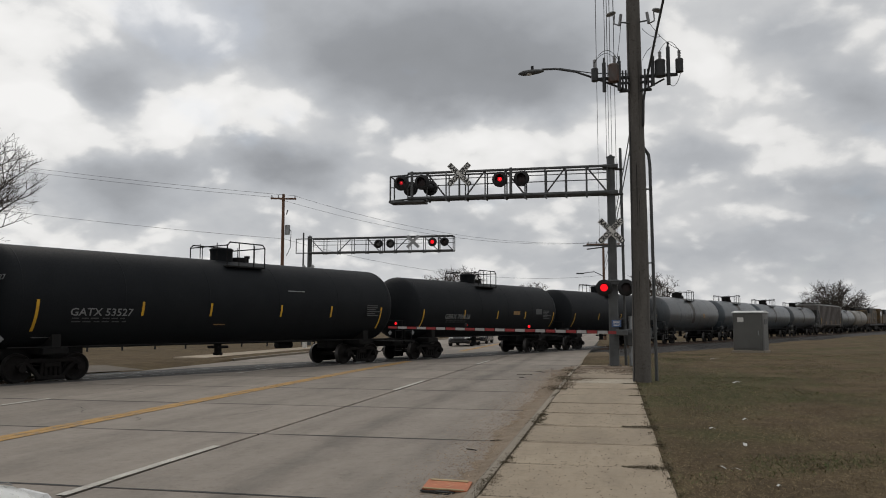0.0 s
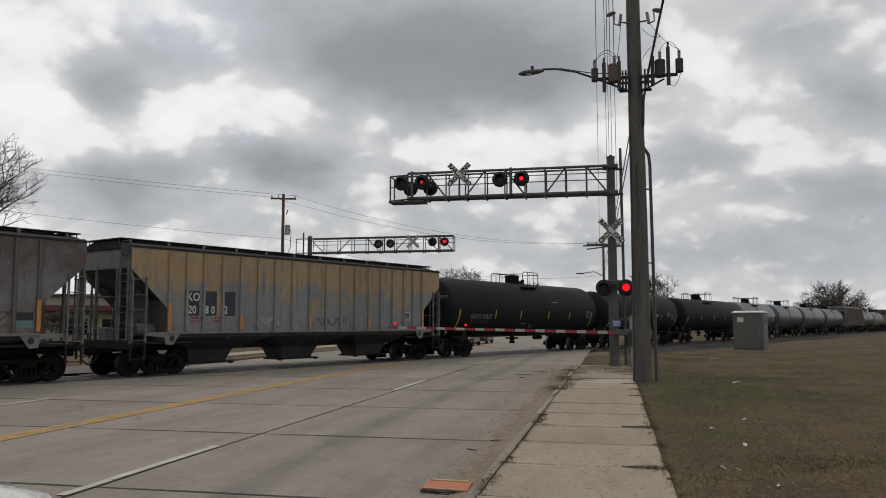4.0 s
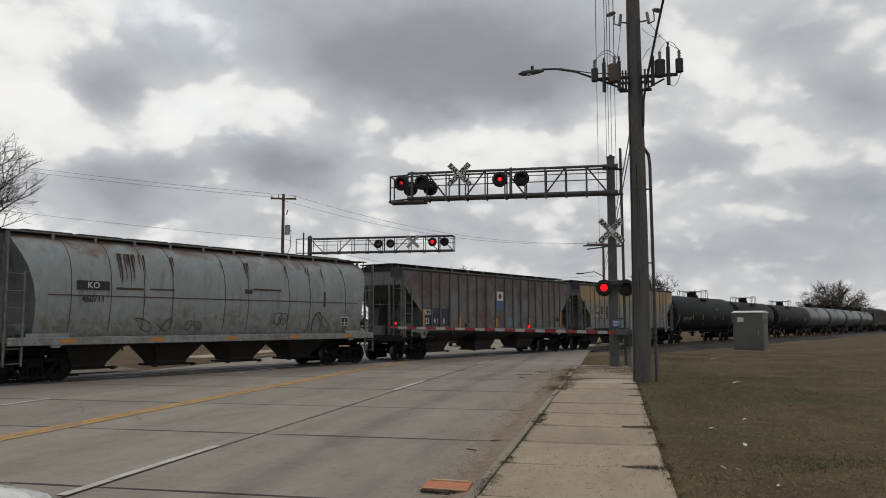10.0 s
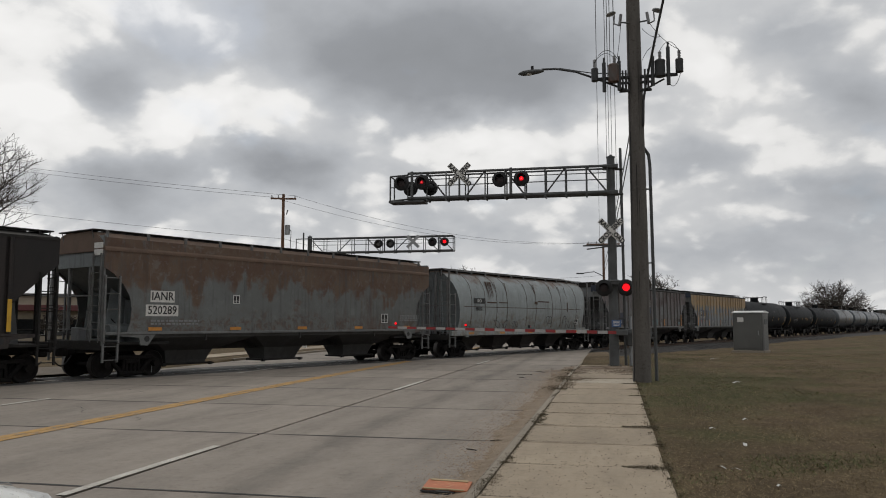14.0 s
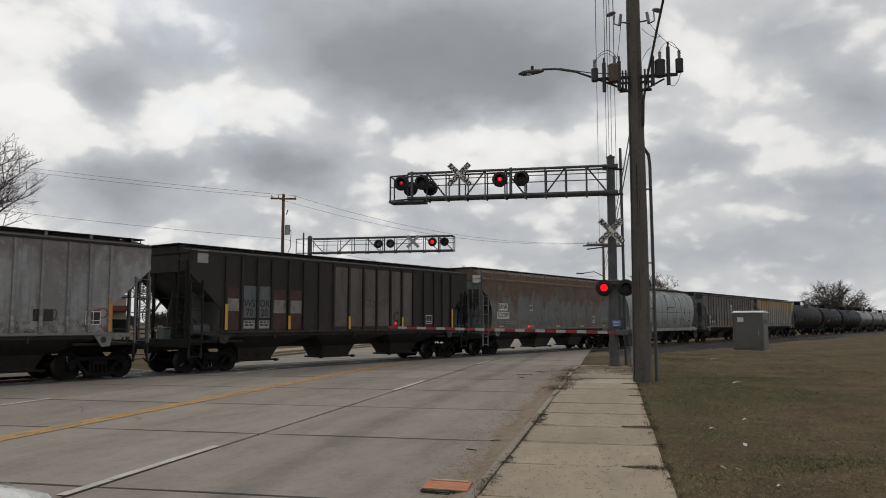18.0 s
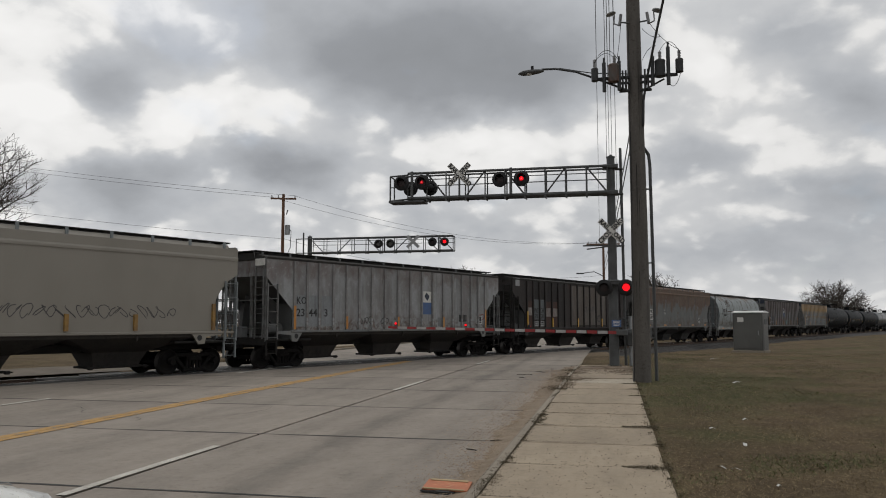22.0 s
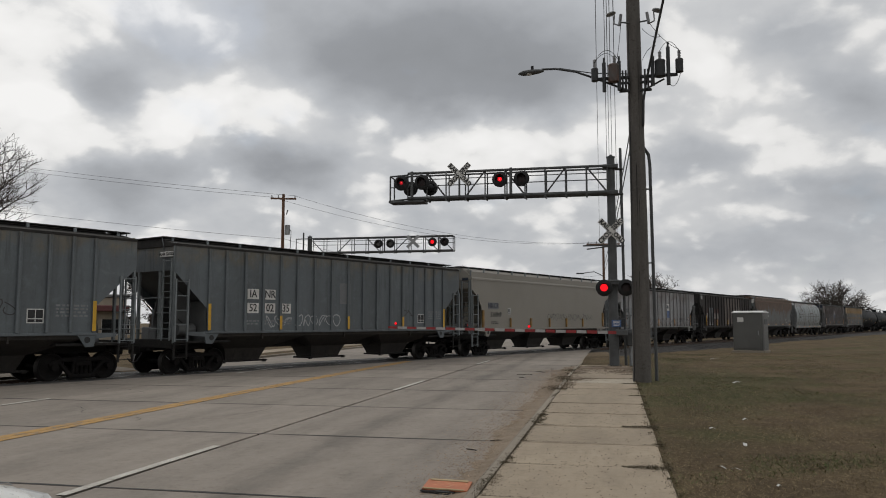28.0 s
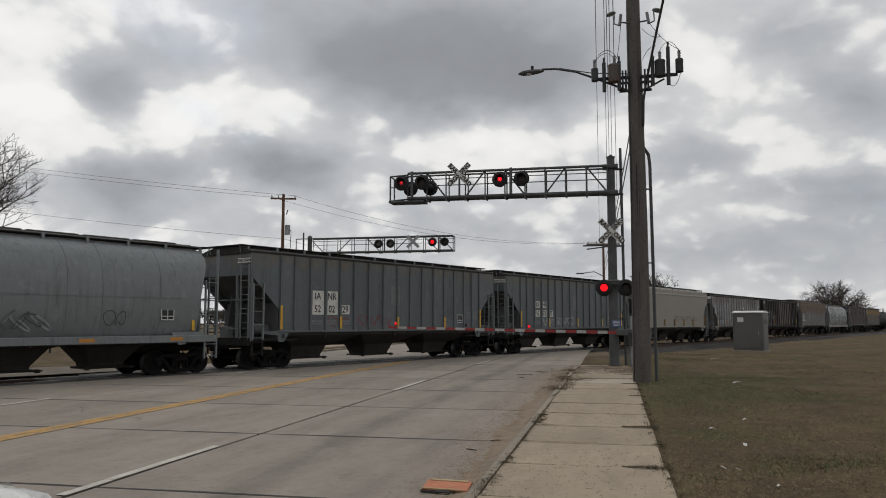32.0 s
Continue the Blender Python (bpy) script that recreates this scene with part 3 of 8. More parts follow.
PATCH_GREY = surface("patch_grey", (0.17, 0.175, 0.18), (0.14, 0.145, 0.15), 4.0, 0.7, bump=0.0)
PATCH_OLD = surface("patch_old_grey", (0.125, 0.112, 0.10), (0.08, 0.06, 0.05), 1.5, 0.75, bump=0.05, streak=0.7, rust=((0.06, 0.03, 0.02), 0.15, 1.3))
PATCH_RUSTY = surface("patch_rust_bitten", (0.27, 0.265, 0.26), (0.16, 0.115, 0.098), 2.6, 0.8, bump=0.05, streak=0.4, rust=((0.085, 0.036, 0.026), 0.42, 2.2))
PRIMER = surface("primer_brown", (0.075, 0.038, 0.031), (0.045, 0.027, 0.023), 2.2, 0.85, bump=0.05, streak=0.5)
PATCH_WASHED = surface("patch_washed_grey", (0.235, 0.25, 0.262), (0.195, 0.205, 0.213), 3.0, 0.75, bump=0.0, streak=0.4)
PANEL_NAVY = surface("panel_navy", (0.016, 0.022, 0.040), (0.024, 0.03, 0.05), 5.0, 0.6, bump=0.0)
LOCO_YELLOW = surface("loco_yellow", (0.10, 0.058, 0.014), (0.04, 0.03, 0.017), 1.0, 0.6, bump=0.05)
LOCO_GREY = surface("loco_grey", (0.035, 0.034, 0.033), (0.028, 0.026, 0.024), 1.0, 0.7, bump=0.1)

# ---- shapes ----
class Geo:
    """Collects vertices and faces of one part."""

    def __init__(self):
        self.v, self.f, self.s = [], [], []

    def face(self, pts, smooth=False):
        k = len(self.v)
        self.v.extend(tuple(p) for p in pts)
        self.f.append(tuple(range(k, k + len(pts))))
        self.s.append(smooth)

    def box(self, x0, x1, y0, y1, z0, z1, b=0.0, m=None):
        b = min(b, (x1 - x0) * 0.45, (y1 - y0) * 0.45, (z1 - z0) * 0.45)
        lo, hi = (x0, y0, z0), (x1, y1, z1)
        k = len(self.v)
        if b <= 0:
            pts = [Vector((hi[0] if i & 1 else lo[0], hi[1] if i & 2 else lo[1], hi[2] if i & 4 else lo[2])) for i in range(8)]
            faces = [(0, 2, 3, 1), (4, 5, 7, 6), (0, 1, 5, 4), (2, 6, 7, 3), (0, 4, 6, 2), (1, 3, 7, 5)]
        else:
            pts, faces = [], []
            for i in range(8):
                for axis in range(3):
                    p = []
                    for a in range(3):
                        top = bool(i >> a & 1)
                        edge = hi[a] if top else lo[a]
                        p.append(edge if a == axis else edge + (-b if top else b))
                    pts.append(Vector(p))
            # the big faces, then the chamfers along the edges, then the corners
            rings = [(0, 2, 3, 1), (4, 5, 7, 6), (0, 1, 5, 4), (2, 6, 7, 3), (0, 4, 6, 2), (1, 3, 7, 5)]
            for ring, axis in zip(rings, (2, 2, 1, 1, 0, 0)):
                faces.append(tuple(c * 3 + axis for c in ring))
            for axis in range(3):
                o1, o2 = (axis + 1) % 3, (axis + 2) % 3
                for s1 in (0, 1):
                    for s2 in (0, 1):
                        c0 = (s1 << o1) | (s2 << o2)
                        c1 = c0 | (1 << axis)
                        q = (c0 * 3 + o1, c1 * 3 + o1, c1 * 3 + o2, c0 * 3 + o2)
                        faces.append(q if s1 == s2 else q[::-1])
            for i in range(8):
                q = (i * 3, i * 3 + 1, i * 3 + 2)
                faces.append(q if bin(i).count("1") % 2 else q[::-1])
        self.v.extend(tuple(m @ p) if m else tuple(p) for p in pts)
        self.f.extend(tuple(k + i for i in q) for q in faces)
        self.s.extend([False] * len(faces))
        return self

    def rod(self, p0, p1, r0, r1=None, n=10, caps=True):
        p0, p1 = Vector(p0), Vector(p1)
        r1 = r0 if r1 is None else r1
        d = (p1 - p0).normalized()
        a = d.orthogonal().normalized()
        if abs(d.z) > 0.999:
            a = Vector((1, 0, 0))
        b = d.cross(a)
        ring = [(math.cos(2 * math.pi * i / n), math.sin(2 * math.pi * i / n)) for i in range(n)]
        lo = [tuple(p0 + (a * c + b * s) * r0) for c, s in ring]
        hi = [tuple(p1 + (a * c + b * s) * r1) for c, s in ring]
        k = len(self.v)
        self.v.extend(lo + hi)
        for i in range(n):
            j = (i + 1) % n
            self.f.append((k + i, k + j, k + n + j, k + n + i))
            self.s.append(n > 6)
        if caps:
            self.face(lo[::-1])
            self.face(hi)
        return self

    def tube(self, pts, r, n=6):
        for p, q in zip(pts, pts[1:]):
            self.rod(p, q, r, n=n, caps=True)
        return self

    def prism(self, poly, axis, a0, a1):
        """Extrudes a polygon of the other two axes' values along axis (0, 1 or 2)."""
        def put(p, a):
            q = list(p)
            q.insert(axis, a)
            return tuple(q)
        lo, hi = [put(p, a0) for p in poly], [put(p, a1) for p in poly]
        self.face(lo[::-1])
        self.face(hi)
        for i in range(len(poly)):
            j = (i + 1) % len(poly)
            self.face((lo[i], lo[j], hi[j], hi[i]))
        return self

    def lathe(self, profile, m, n=24):
        """Turns (along, radius) pairs round the x axis of m."""
        k, rows = len(self.v), len(profile)
        for x, r in profile:
            for i in range(n):
                t = 2 * math.pi * i / n
                self.v.append(tuple(m @ Vector((x, r * math.cos(t), r * math.sin(t)))))
        for a in range(rows - 1):
            for i in range(n):
                j = (i + 1) % n
                self.f.append((k + a * n + i, k + a * n + j, k + (a + 1) * n + j, k + (a + 1) * n + i))
                self.s.append(True)
        return self

    def sweep(self, section, xs, close=True):
        """Carries a closed (y, z) outline along x."""
        k, n = len(self.v), len(section)
        for x in xs:
            self.v.extend((x, y, z) for y, z in section)
        for a in range(len(xs) - 1):
            for i in range(n):
                j = (i + 1) % n
                self.f.append((k + a * n + i, k + (a + 1) * n + i, k + (a + 1) * n + j, k + a * n + j))
                self.s.append(False)
        if close:
            self.face([(xs[0], y, z) for y, z in section])
            self.face([(xs[-1], y, z) for y, z in section[::-1]])
        return self

    def mesh(self, name, material):
        me = bpy.data.meshes.new(name)
        me.from_pydata(self.v, [], self.f)
        me.polygons.foreach_set("use_smooth", self.s)
        me.materials.append(material)
        me.update()
        bm = bmesh.new()
        bm.from_mesh(me)
        bmesh.ops.recalc_face_normals(bm, faces=bm.faces)
        bm.to_mesh(me)
        bm.free()
        return me


def part(name, geo, material, parent, label="", at=None):
    """Links a Geo (or a mesh to share) as one mesh object under a thing or under a part."""
    data = geo if isinstance(geo, bpy.types.Mesh) else geo.mesh(name, material)
    ob = new(name, data)
    ob.parent = parent
    if at is not None:
        ob.matrix_basis = at if isinstance(at, Matrix) else Matrix.Translation(at)
    if label:
        ob["label"] = label
    return ob


def thing(name, label, category, m=None, group="", kind=""):
    ob = new(name)
    if m is not None:
        ob.matrix_basis = m
    return tagged(ob, label, category, group, kind)


def letters(text, high, material, parent, m, name="lettering", wide=1.0, thick=0.004, bold=0.012):
    """Words in the built-in font, standing in the x-y plane of m, centred."""
    curve = bpy.data.curves.new(name, "FONT")
    curve.body, curve.size, curve.align_x, curve.align_y, curve.extrude = text, high / 0.69, "CENTER", "CENTER", thick
    curve.resolution_u, curve.offset = 2, high * bold
    ob = new(name, curve)
    me = bpy.data.meshes.new_from_object(ob.evaluated_get(bpy.context.evaluated_depsgraph_get()))
    bpy.data.objects.remove(ob)
    bpy.data.curves.remove(curve)
    me.materials.clear()
    me.materials.append(material)
    me.transform(Matrix.Diagonal((wide, 1, 1, 1)))
    return part(name, me, material, parent, at=m)


# ---- the plan: the road runs along +y, the track crosses it at an angle ----
RISE = 0.00571
RAIL_Z = 0.08
TRACK_TURN = 23.85
TRACK_OFF = 24.7
TRACK_DIR = Vector((math.sin(radians(TRACK_TURN)), math.cos(radians(TRACK_TURN)), 0))
TRACK_LEFT = Vector((-TRACK_DIR.y, TRACK_DIR.x, 0))
ROAD_L, ROAD_R = -17.2, -1.53
KERB_R, WALK_R = -1.36, 0.57
KERB_UP = 0.10


def smooth(a, b, x):
    t = min(max((x - a) / (b - a), 0.0), 1.0)
    return t * t * (3 - 2 * t)


def along_track(x, y):
    return x * TRACK_DIR.x + y * TRACK_DIR.y


def off_track(x, y):
    return x * TRACK_LEFT.x + y * TRACK_LEFT.y - TRACK_OFF


def track_point(s, off=0.0, z=0.0):
    p = TRACK_DIR * s + TRACK_LEFT * (TRACK_OFF + off)
    return Vector((p.x, p.y, RAIL_Z + z))


def track_pose(s, off=0.0, z=0.0):
    return Matrix.Translation(track_point(s, off, z)) @ pose(0, 0, 0, 0, 0, 90 - TRACK_TURN)


def road_z(x, y):
    """The height of the road and of the plain round it."""
    base = RISE * min(max(y, -25.0), 9.0) + 0.002 * min(max(y - 9.0, 0.0), 23.0)
    w = smooth(7.0, 2.6, abs(off_track(x, y)))
    return base * (1 - w) + (RAIL_Z - 0.008) * w


def ground_z(x, y):
    z = road_z(x, y)
    if ROAD_L - 0.1 < x < ROAD_R + 0.1:
        return z - 0.16
    if ROAD_R < x < WALK_R - 0.04 and y < 33:
        return z - 0.05
    lump = 0.05 * noise.noise((x * 0.35, y * 0.35, 0)) + 0.16 * noise.noise((x * 0.06, y * 0.06, 3.0)) * smooth(2, 14, abs(x))
    z += 0.08 + lump * smooth(0.0, 2.0, min(abs(x - WALK_R), abs(x - ROAD_L)))
    off = off_track(x, y)
    w = smooth(9.0, 4.0, -off) if off < 0 and x > 0 else smooth(5.0, 2.3, abs(off))
    return z * (1 - w) + (RAIL_Z - 0.52) * w


def build_ground():
    xs = [-900, -500, -300, -200, -140, -100, -75, -60] + [-50 + i * 1.5 for i in range(21)] + [ROAD_L - 0.35, ROAD_L - 0.12, ROAD_L - 0.05, -15.5, -14, -12, -10, -8, -6, -4, -2.5, ROAD_R + 0.05, ROAD_R + 0.12, -0.5, WALK_R - 0.1, WALK_R - 0.02]
    xs += [WALK_R + 0.15 + i * 0.45 for i in range(40)] + [19.5 + i * 1.6 for i in range(40)] + [90, 110, 140, 200, 300, 500, 900]
    ys = [-600, -300, -150, -80, -50, -35] + [-25 + i * 1.25 for i in range(100)] + [101 + i * 4 for i in range(30)] + [240, 300, 400, 600, 900, 1400, 2200]
    g = Geo()
    g.v = [(x, y, ground_z(x, y)) for y in ys for x in xs]
    n = len(xs)
    g.f = [(j * n + i, j * n + i + 1, (j + 1) * n + i + 1, (j + 1) * n + i) for j in range(len(ys) - 1) for i in range(n - 1)]
    g.s = [True] * len(g.f)
    ob = new("ground", g.mesh("ground", LAWN))
    tagged(ob, "dry brown winter lawn with patches of green", "ground", kind="structure")


def slab_mesh(name, x0, x1, y0, y1, material, lift, deep, edge=0.012, rows=1, zfun=road_z, cols=1):
    """One cast slab with chamfered edges that follows the ground's height."""
    g = Geo()
    xs = [x0, x0 + edge] + [x0 + (x1 - x0) * i / cols for i in range(1, cols)] + [x1 - edge, x1]
    ys = [y0, y0 + edge] + [y0 + (y1 - y0) * i / rows for i in range(1, rows)] + [y1 - edge, y1]
    top = [[(x, y, zfun(x, y) + lift - (edge * 0.7 if i in (0, len(xs) - 1) or j in (0, len(ys) - 1) else 0)) for i, x in enumerate(xs)] for j, y in enumerate(ys)]
    for a, b in zip(top, top[1:]):
        for i in range(len(xs) - 1):
            g.face((a[i], a[i + 1], b[i + 1], b[i]))
    down = lambda p: (p[0], p[1], p[2] - deep)
    for side in (0, -1):
        for a, b in zip(top, top[1:]):
            g.face((a[side], b[side], down(b[side]), down(a[side])))
    for row in (top[0], top[-1]):
        for p, q in zip(row, row[1:]):
            g.face((p, q, down(q), down(p)))
    return g


def build_road():
    road = thing("road", "grey concrete roadway in jointed slabs with worn lane paint", "road", kind="structure")
    bed = Geo()
    ys = [-40 + 2.0 * i for i in range(80)] + [130, 180, 260, 400, 700]
    for a, b in zip(ys, ys[1:]):
        xs = [ROAD_L - 0.1, -16, -15, -14, -13, -12, -11, -10, -9, -8, -7, -6, -5, -4, -3, -2, ROAD_R + 0.1]
        for x0, x1 in zip(xs, xs[1:]):
            bed.face([(x0, a, road_z(x0, a) - 0.035), (x1, a, road_z(x1, a) - 0.035), (x1, b, road_z(x1, b) - 0.035), (x0, b, road_z(x0, b) - 0.035)])
    part("joint_filler", bed, JOINT, road, "dark tar in the joints")
    lanes = [ROAD_L, -12.95, -9.33, -5.62, ROAD_R]
    joints = [-38.28 + 4.2 * i for i in range(38)]
    for i, (x0, x1) in enumerate(zip(lanes, lanes[1:])):
        for y0, y1 in zip(joints, joints[1:]):
            g = slab_mesh("slab", x0 + 0.014, x1 - (0.055 if i == 2 else 0.014), y0 + 0.022, y1 - 0.022, ROAD, 0.0, 0.025, rows=3, cols=4)
            part("slab", g, ROAD, road)
    # tar poured along the cross joints, wider where it has spread
    seal = random.Random(4)
    for y in joints[8:20]:
        for x0, x1 in zip(lanes, lanes[1:]):
            g = Geo()
            n = 26
            gone = seal.uniform(0.0, 0.5)
            for k in range(n):
                xa, xb = x0 + (x1 - x0) * k / n, x0 + (x1 - x0) * (k + 1) / n
                wa, wb = (0.020 + 0.034 * max(0.0, noise.noise((v * 0.9, y * 3.1, 2.0)) + 0.55 - gone) for v in (xa, xb))
                da, db = (0.012 * noise.noise((v * 2.0, y, 7.0)) for v in (xa, xb))
                g.face([(xa, y + da - wa, road_z(xa, y) + 0.003), (xb, y + db - wb, road_z(xb, y) + 0.003), (xb, y + db + wb, road_z(xb, y) + 0.003), (xa, y + da + wa, road_z(xa, y) + 0.003)])
            part("joint_seal", g, JOINT, road)
    far = Geo()
    for a, b in zip([joints[-1], 180, 260, 400], [180, 260, 400, 700]):
        far.face([(ROAD_L, a, road_z(0, a)), (ROAD_R, a, road_z(0, a)), (ROAD_R, b, road_z(0, b)), (ROAD_L, b, road_z(0, b))])
    part("far_roadway", far, ROAD, road)

    def stripe(x0, x1, y0, y1, material, name):
        g = Geo()
        n = max(1, int((y1 - y0) / 0.7))
        for i in range(n):
            a, b = y0 + (y1 - y0) * i / n, y0 + (y1 - y0) * (i + 1) / n
            g.box(x0, x1, a, b, 0, 0.004, m=Matrix.Translation((0, 0, road_z((x0 + x1) / 2, (a + b) / 2) + 0.006)))
        part(name, g, material, road)

    for x in (-9.435, -9.225):
        for k in range(20):
            y0 = -20 + k * 4.28
            if y0 < 33 or y0 > 47:
                stripe(x - 0.095, x + 0.095, y0, y0 + 4.28, PAINT_YELLOW, "yellow_line")
    for k in range(-2, 9):
        y0 = 7.45 + k * 13.0 - (0.1 if k else 0)
        if k not in (3,):
            stripe(-5.76, -5.64, y0, y0 + 3.35, PAINT_WHITE, "white_dash")
            if abs(off_track(-13.0, y0 + 1)) > 4:
                stripe(-13.06, -12.95, y0 + 5.6, y0 + 9.0, PAINT_WHITE, "white_dash")
    # silt washed into the gutter, ragged towards the lane
    g = Geo()
    rnd = random.Random(5)
    for i in range(360):
        y0, y1 = -4 + i * 0.1, -3.9 + i * 0.1
        w0, w1 = (0.22 + 0.22 * noise.noise((0, v * 0.5, 1)) + 0.14 * noise.noise((0, v * 2.3, 5)) + 0.12 * noise.noise((0, v * 7.0, 9)) for v in (y0, y1))
        w0, w1 = max(w0, 0.06) + 0.25 * smooth(5, 25, y0), max(w1, 0.06) + 0.25 * smooth(5, 25, y1)
        za, zb = road_z(-1.6, y0), road_z(-1.6, y1)
        g.face([(ROAD_R - w0, y0, za + 0.002), (ROAD_R + 0.02, y0, za + 0.035), (ROAD_R + 0.02, y1, zb + 0.035), (ROAD_R - w1, y1, zb + 0.002)])
    part("gutter_silt", g, SILT, road, "brown silt along the gutter")
    g = Geo()
    for i in range(15000):
        y = rnd.uniform(4, 30)
        x = ROAD_R - abs(rnd.gauss(0, 0.30 + 0.012 * y))
        r = rnd.uniform(0.004, 0.011) * (1 + 0.02 * y)
        z = road_z(x, y) + (0.012 if x > ROAD_R - 0.3 else 0.004)
        t = rnd.uniform(0, 6.28)
        c, s = math.cos(t) * r, math.sin(t) * r
        base = [(x + c, y + s, z), (x - s, y + c, z), (x - c, y - s, z), (x + s, y - c, z)]
        k = len(g.v)
        g.v.extend(base + [(x, y, z + r * 0.45)])
        for a in range(4):
            g.f.append((k + a, k + (a + 1) % 4, k + 4))
            g.s.append(False)
    me = g.mesh("gutter_grit", GRIT)
    tagged(part("gutter_grit", me, GRIT, road), kind="stuff")

    # cracks across the slabs
    for x, y, turn, steps in ((-7.4, 14.2, 60, 14), (-8.6, 13.2, 80, 10), (-11.2, 17.5, 40, 22), (-12.0, 15.0, 30, 16), (-3.4, 21.0, 70, 12), (-10.2, 21.5, 20, 24), (-6.6, 18.4, 75, 10), (-14.6, 18.5, 35, 26)):
        g = Geo()
        a = radians(turn)
        for _ in range(steps):
            a += rnd.uniform(-0.35, 0.35)
            x1, y1 = x + 0.13 * math.cos(a), y + 0.13 * math.sin(a)
            w = rnd.uniform(0.003, 0.009)
            nx, ny = -math.sin(a) * w, math.cos(a) * w
            z0, z1 = road_z(x, y) + 0.004, road_z(x1, y1) + 0.004
            g.face([(x - nx, y - ny, z0), (x + nx, y + ny, z0), (x1 + nx, y1 + ny, z1), (x1 - nx, y1 - ny, z1)])
            x, y = x1, y1
        part("crack", g, JOINT, road)

    # crossing surface: asphalt bands and timber-and-rubber edges beside the rails
    surf = thing("crossing_surface", "dark asphalt strips between and beside the rails", "crossing", kind="structure")
    span = (9.0, 56.0)
    for a, b in ((-1.5, -0.83), (-0.66, 0.66), (0.83, 1.6)):
        n = 24
        for i in range(n):
            s0, s1 = span[0] + (span[1] - span[0]) * i / n, span[0] + (span[1] - span[0]) * (i + 1) / n - 0.015
            mid = track_point((s0 + s1) / 2, (a + b) / 2)
            if ROAD_L - 0.5 < mid.x < ROAD_R + 0.4:
                g = Geo().box(0, s1 - s0, a, b, -0.12, -0.002, 0.008)
                part("crossing_panel", g, ASPHALT, surf, at=track_pose(s0))
    rails = thing("railway_track", "steel rails on timber sleepers in grey ballast", "track", kind="structure")
    for off in (-0.745, 0.745):
        g = Geo()
        g.sweep([(-0.07, -0.17), (0.07, -0.17), (0.07, -0.155), (0.012, -0.14), (0.012, -0.045), (0.034, -0.03), (0.034, -0.004), (0.026, 0), (-0.026, 0), (-0.034, -0.004), (-0.034, -0.03), (-0.012, -0.045), (-0.012, -0.14), (-0.07, -0.155)], [-220 + 20 * i for i in range(40)])
        part("rail", g, RAIL, rails, at=track_pose(0, off))
        part("rail_head", Geo().box(-220, 560, -0.022, 0.022, 0.001, 0.003), RAIL_TOP, rails, "bright worn running face", at=track_pose(0, off))
    g = Geo()
    for i in range(60):
        s0, s1 = -220 + i * 13.0, -207 + i * 13.0
        prof = [(-5.2, -0.50), (-2.7, -0.46), (-1.8, -0.15), (1.8, -0.15), (2.7, -0.46), (3.4, -0.50)]
        for (o0, z0), (o1, z1) in zip(prof, prof[1:]):
            g.face([track_point(s0, o0, z0), track_point(s0, o1, z1), track_point(s1, o1, z1), track_point(s1, o0, z0)])
    tagged(part("ballast_bed", g, BALLAST, rails), kind="stuff")
    tie = Geo().box(-0.11, 0.11, -1.28, 1.28, -0.32, -0.135, 0.012).mesh("tie", TIE)
    for i in range(150):
        s = 57 + i * 0.56
        part("tie", tie, TIE, rails, at=track_pose(s))
    g = Geo()
    for i in range(40):
        s0, s1 = -30 + i * 1.2, -28.8 + i * 1.2
        o0, o1 = (5.2 + 0.8 * noise.noise((v * 0.4, 3, 0)) for v in (s0, s1))
        p = [track_point(s0, 2.5), track_point(s1, 2.5), track_point(s1, o1), track_point(s0, o0)]
        if p[0].x < ROAD_L - 0.1:
            g.face([(q.x, q.y, ground_z(q.x, q.y) + 0.03 if k > 1 else RAIL_Z - 0.02) for k, q in enumerate(p)])
    part("gravel_apron", g, APRON, rails, "pale tan gravel strip beside the track")
    g = Geo()
    for i in range(9000):
        s, o = rnd.uniform(52, 140), -rnd.uniform(0.9, 4.9)
        p = track_point(s, o, -0.15 - min(max(-o - 1.8, 0) * 0.34, 0.33))
        r = rnd.uniform(0.02, 0.05)
        k = len(g.v)
        for dx, dy, dz in ((1, 0.2, 0), (-0.3, 1, 0), (-0.8, -0.6, 0), (0.1, 0, 0.9)):
            g.v.append((p.x + dx * r, p.y + dy * r, p.z + dz * r))
        g.f.extend([(k, k + 1, k + 3), (k + 1, k + 2, k + 3), (k + 2, k, k + 3)])
        g.s.extend([False] * 3)
    tagged(part("ballast_stones", g, BALLAST, rails), kind="stuff")


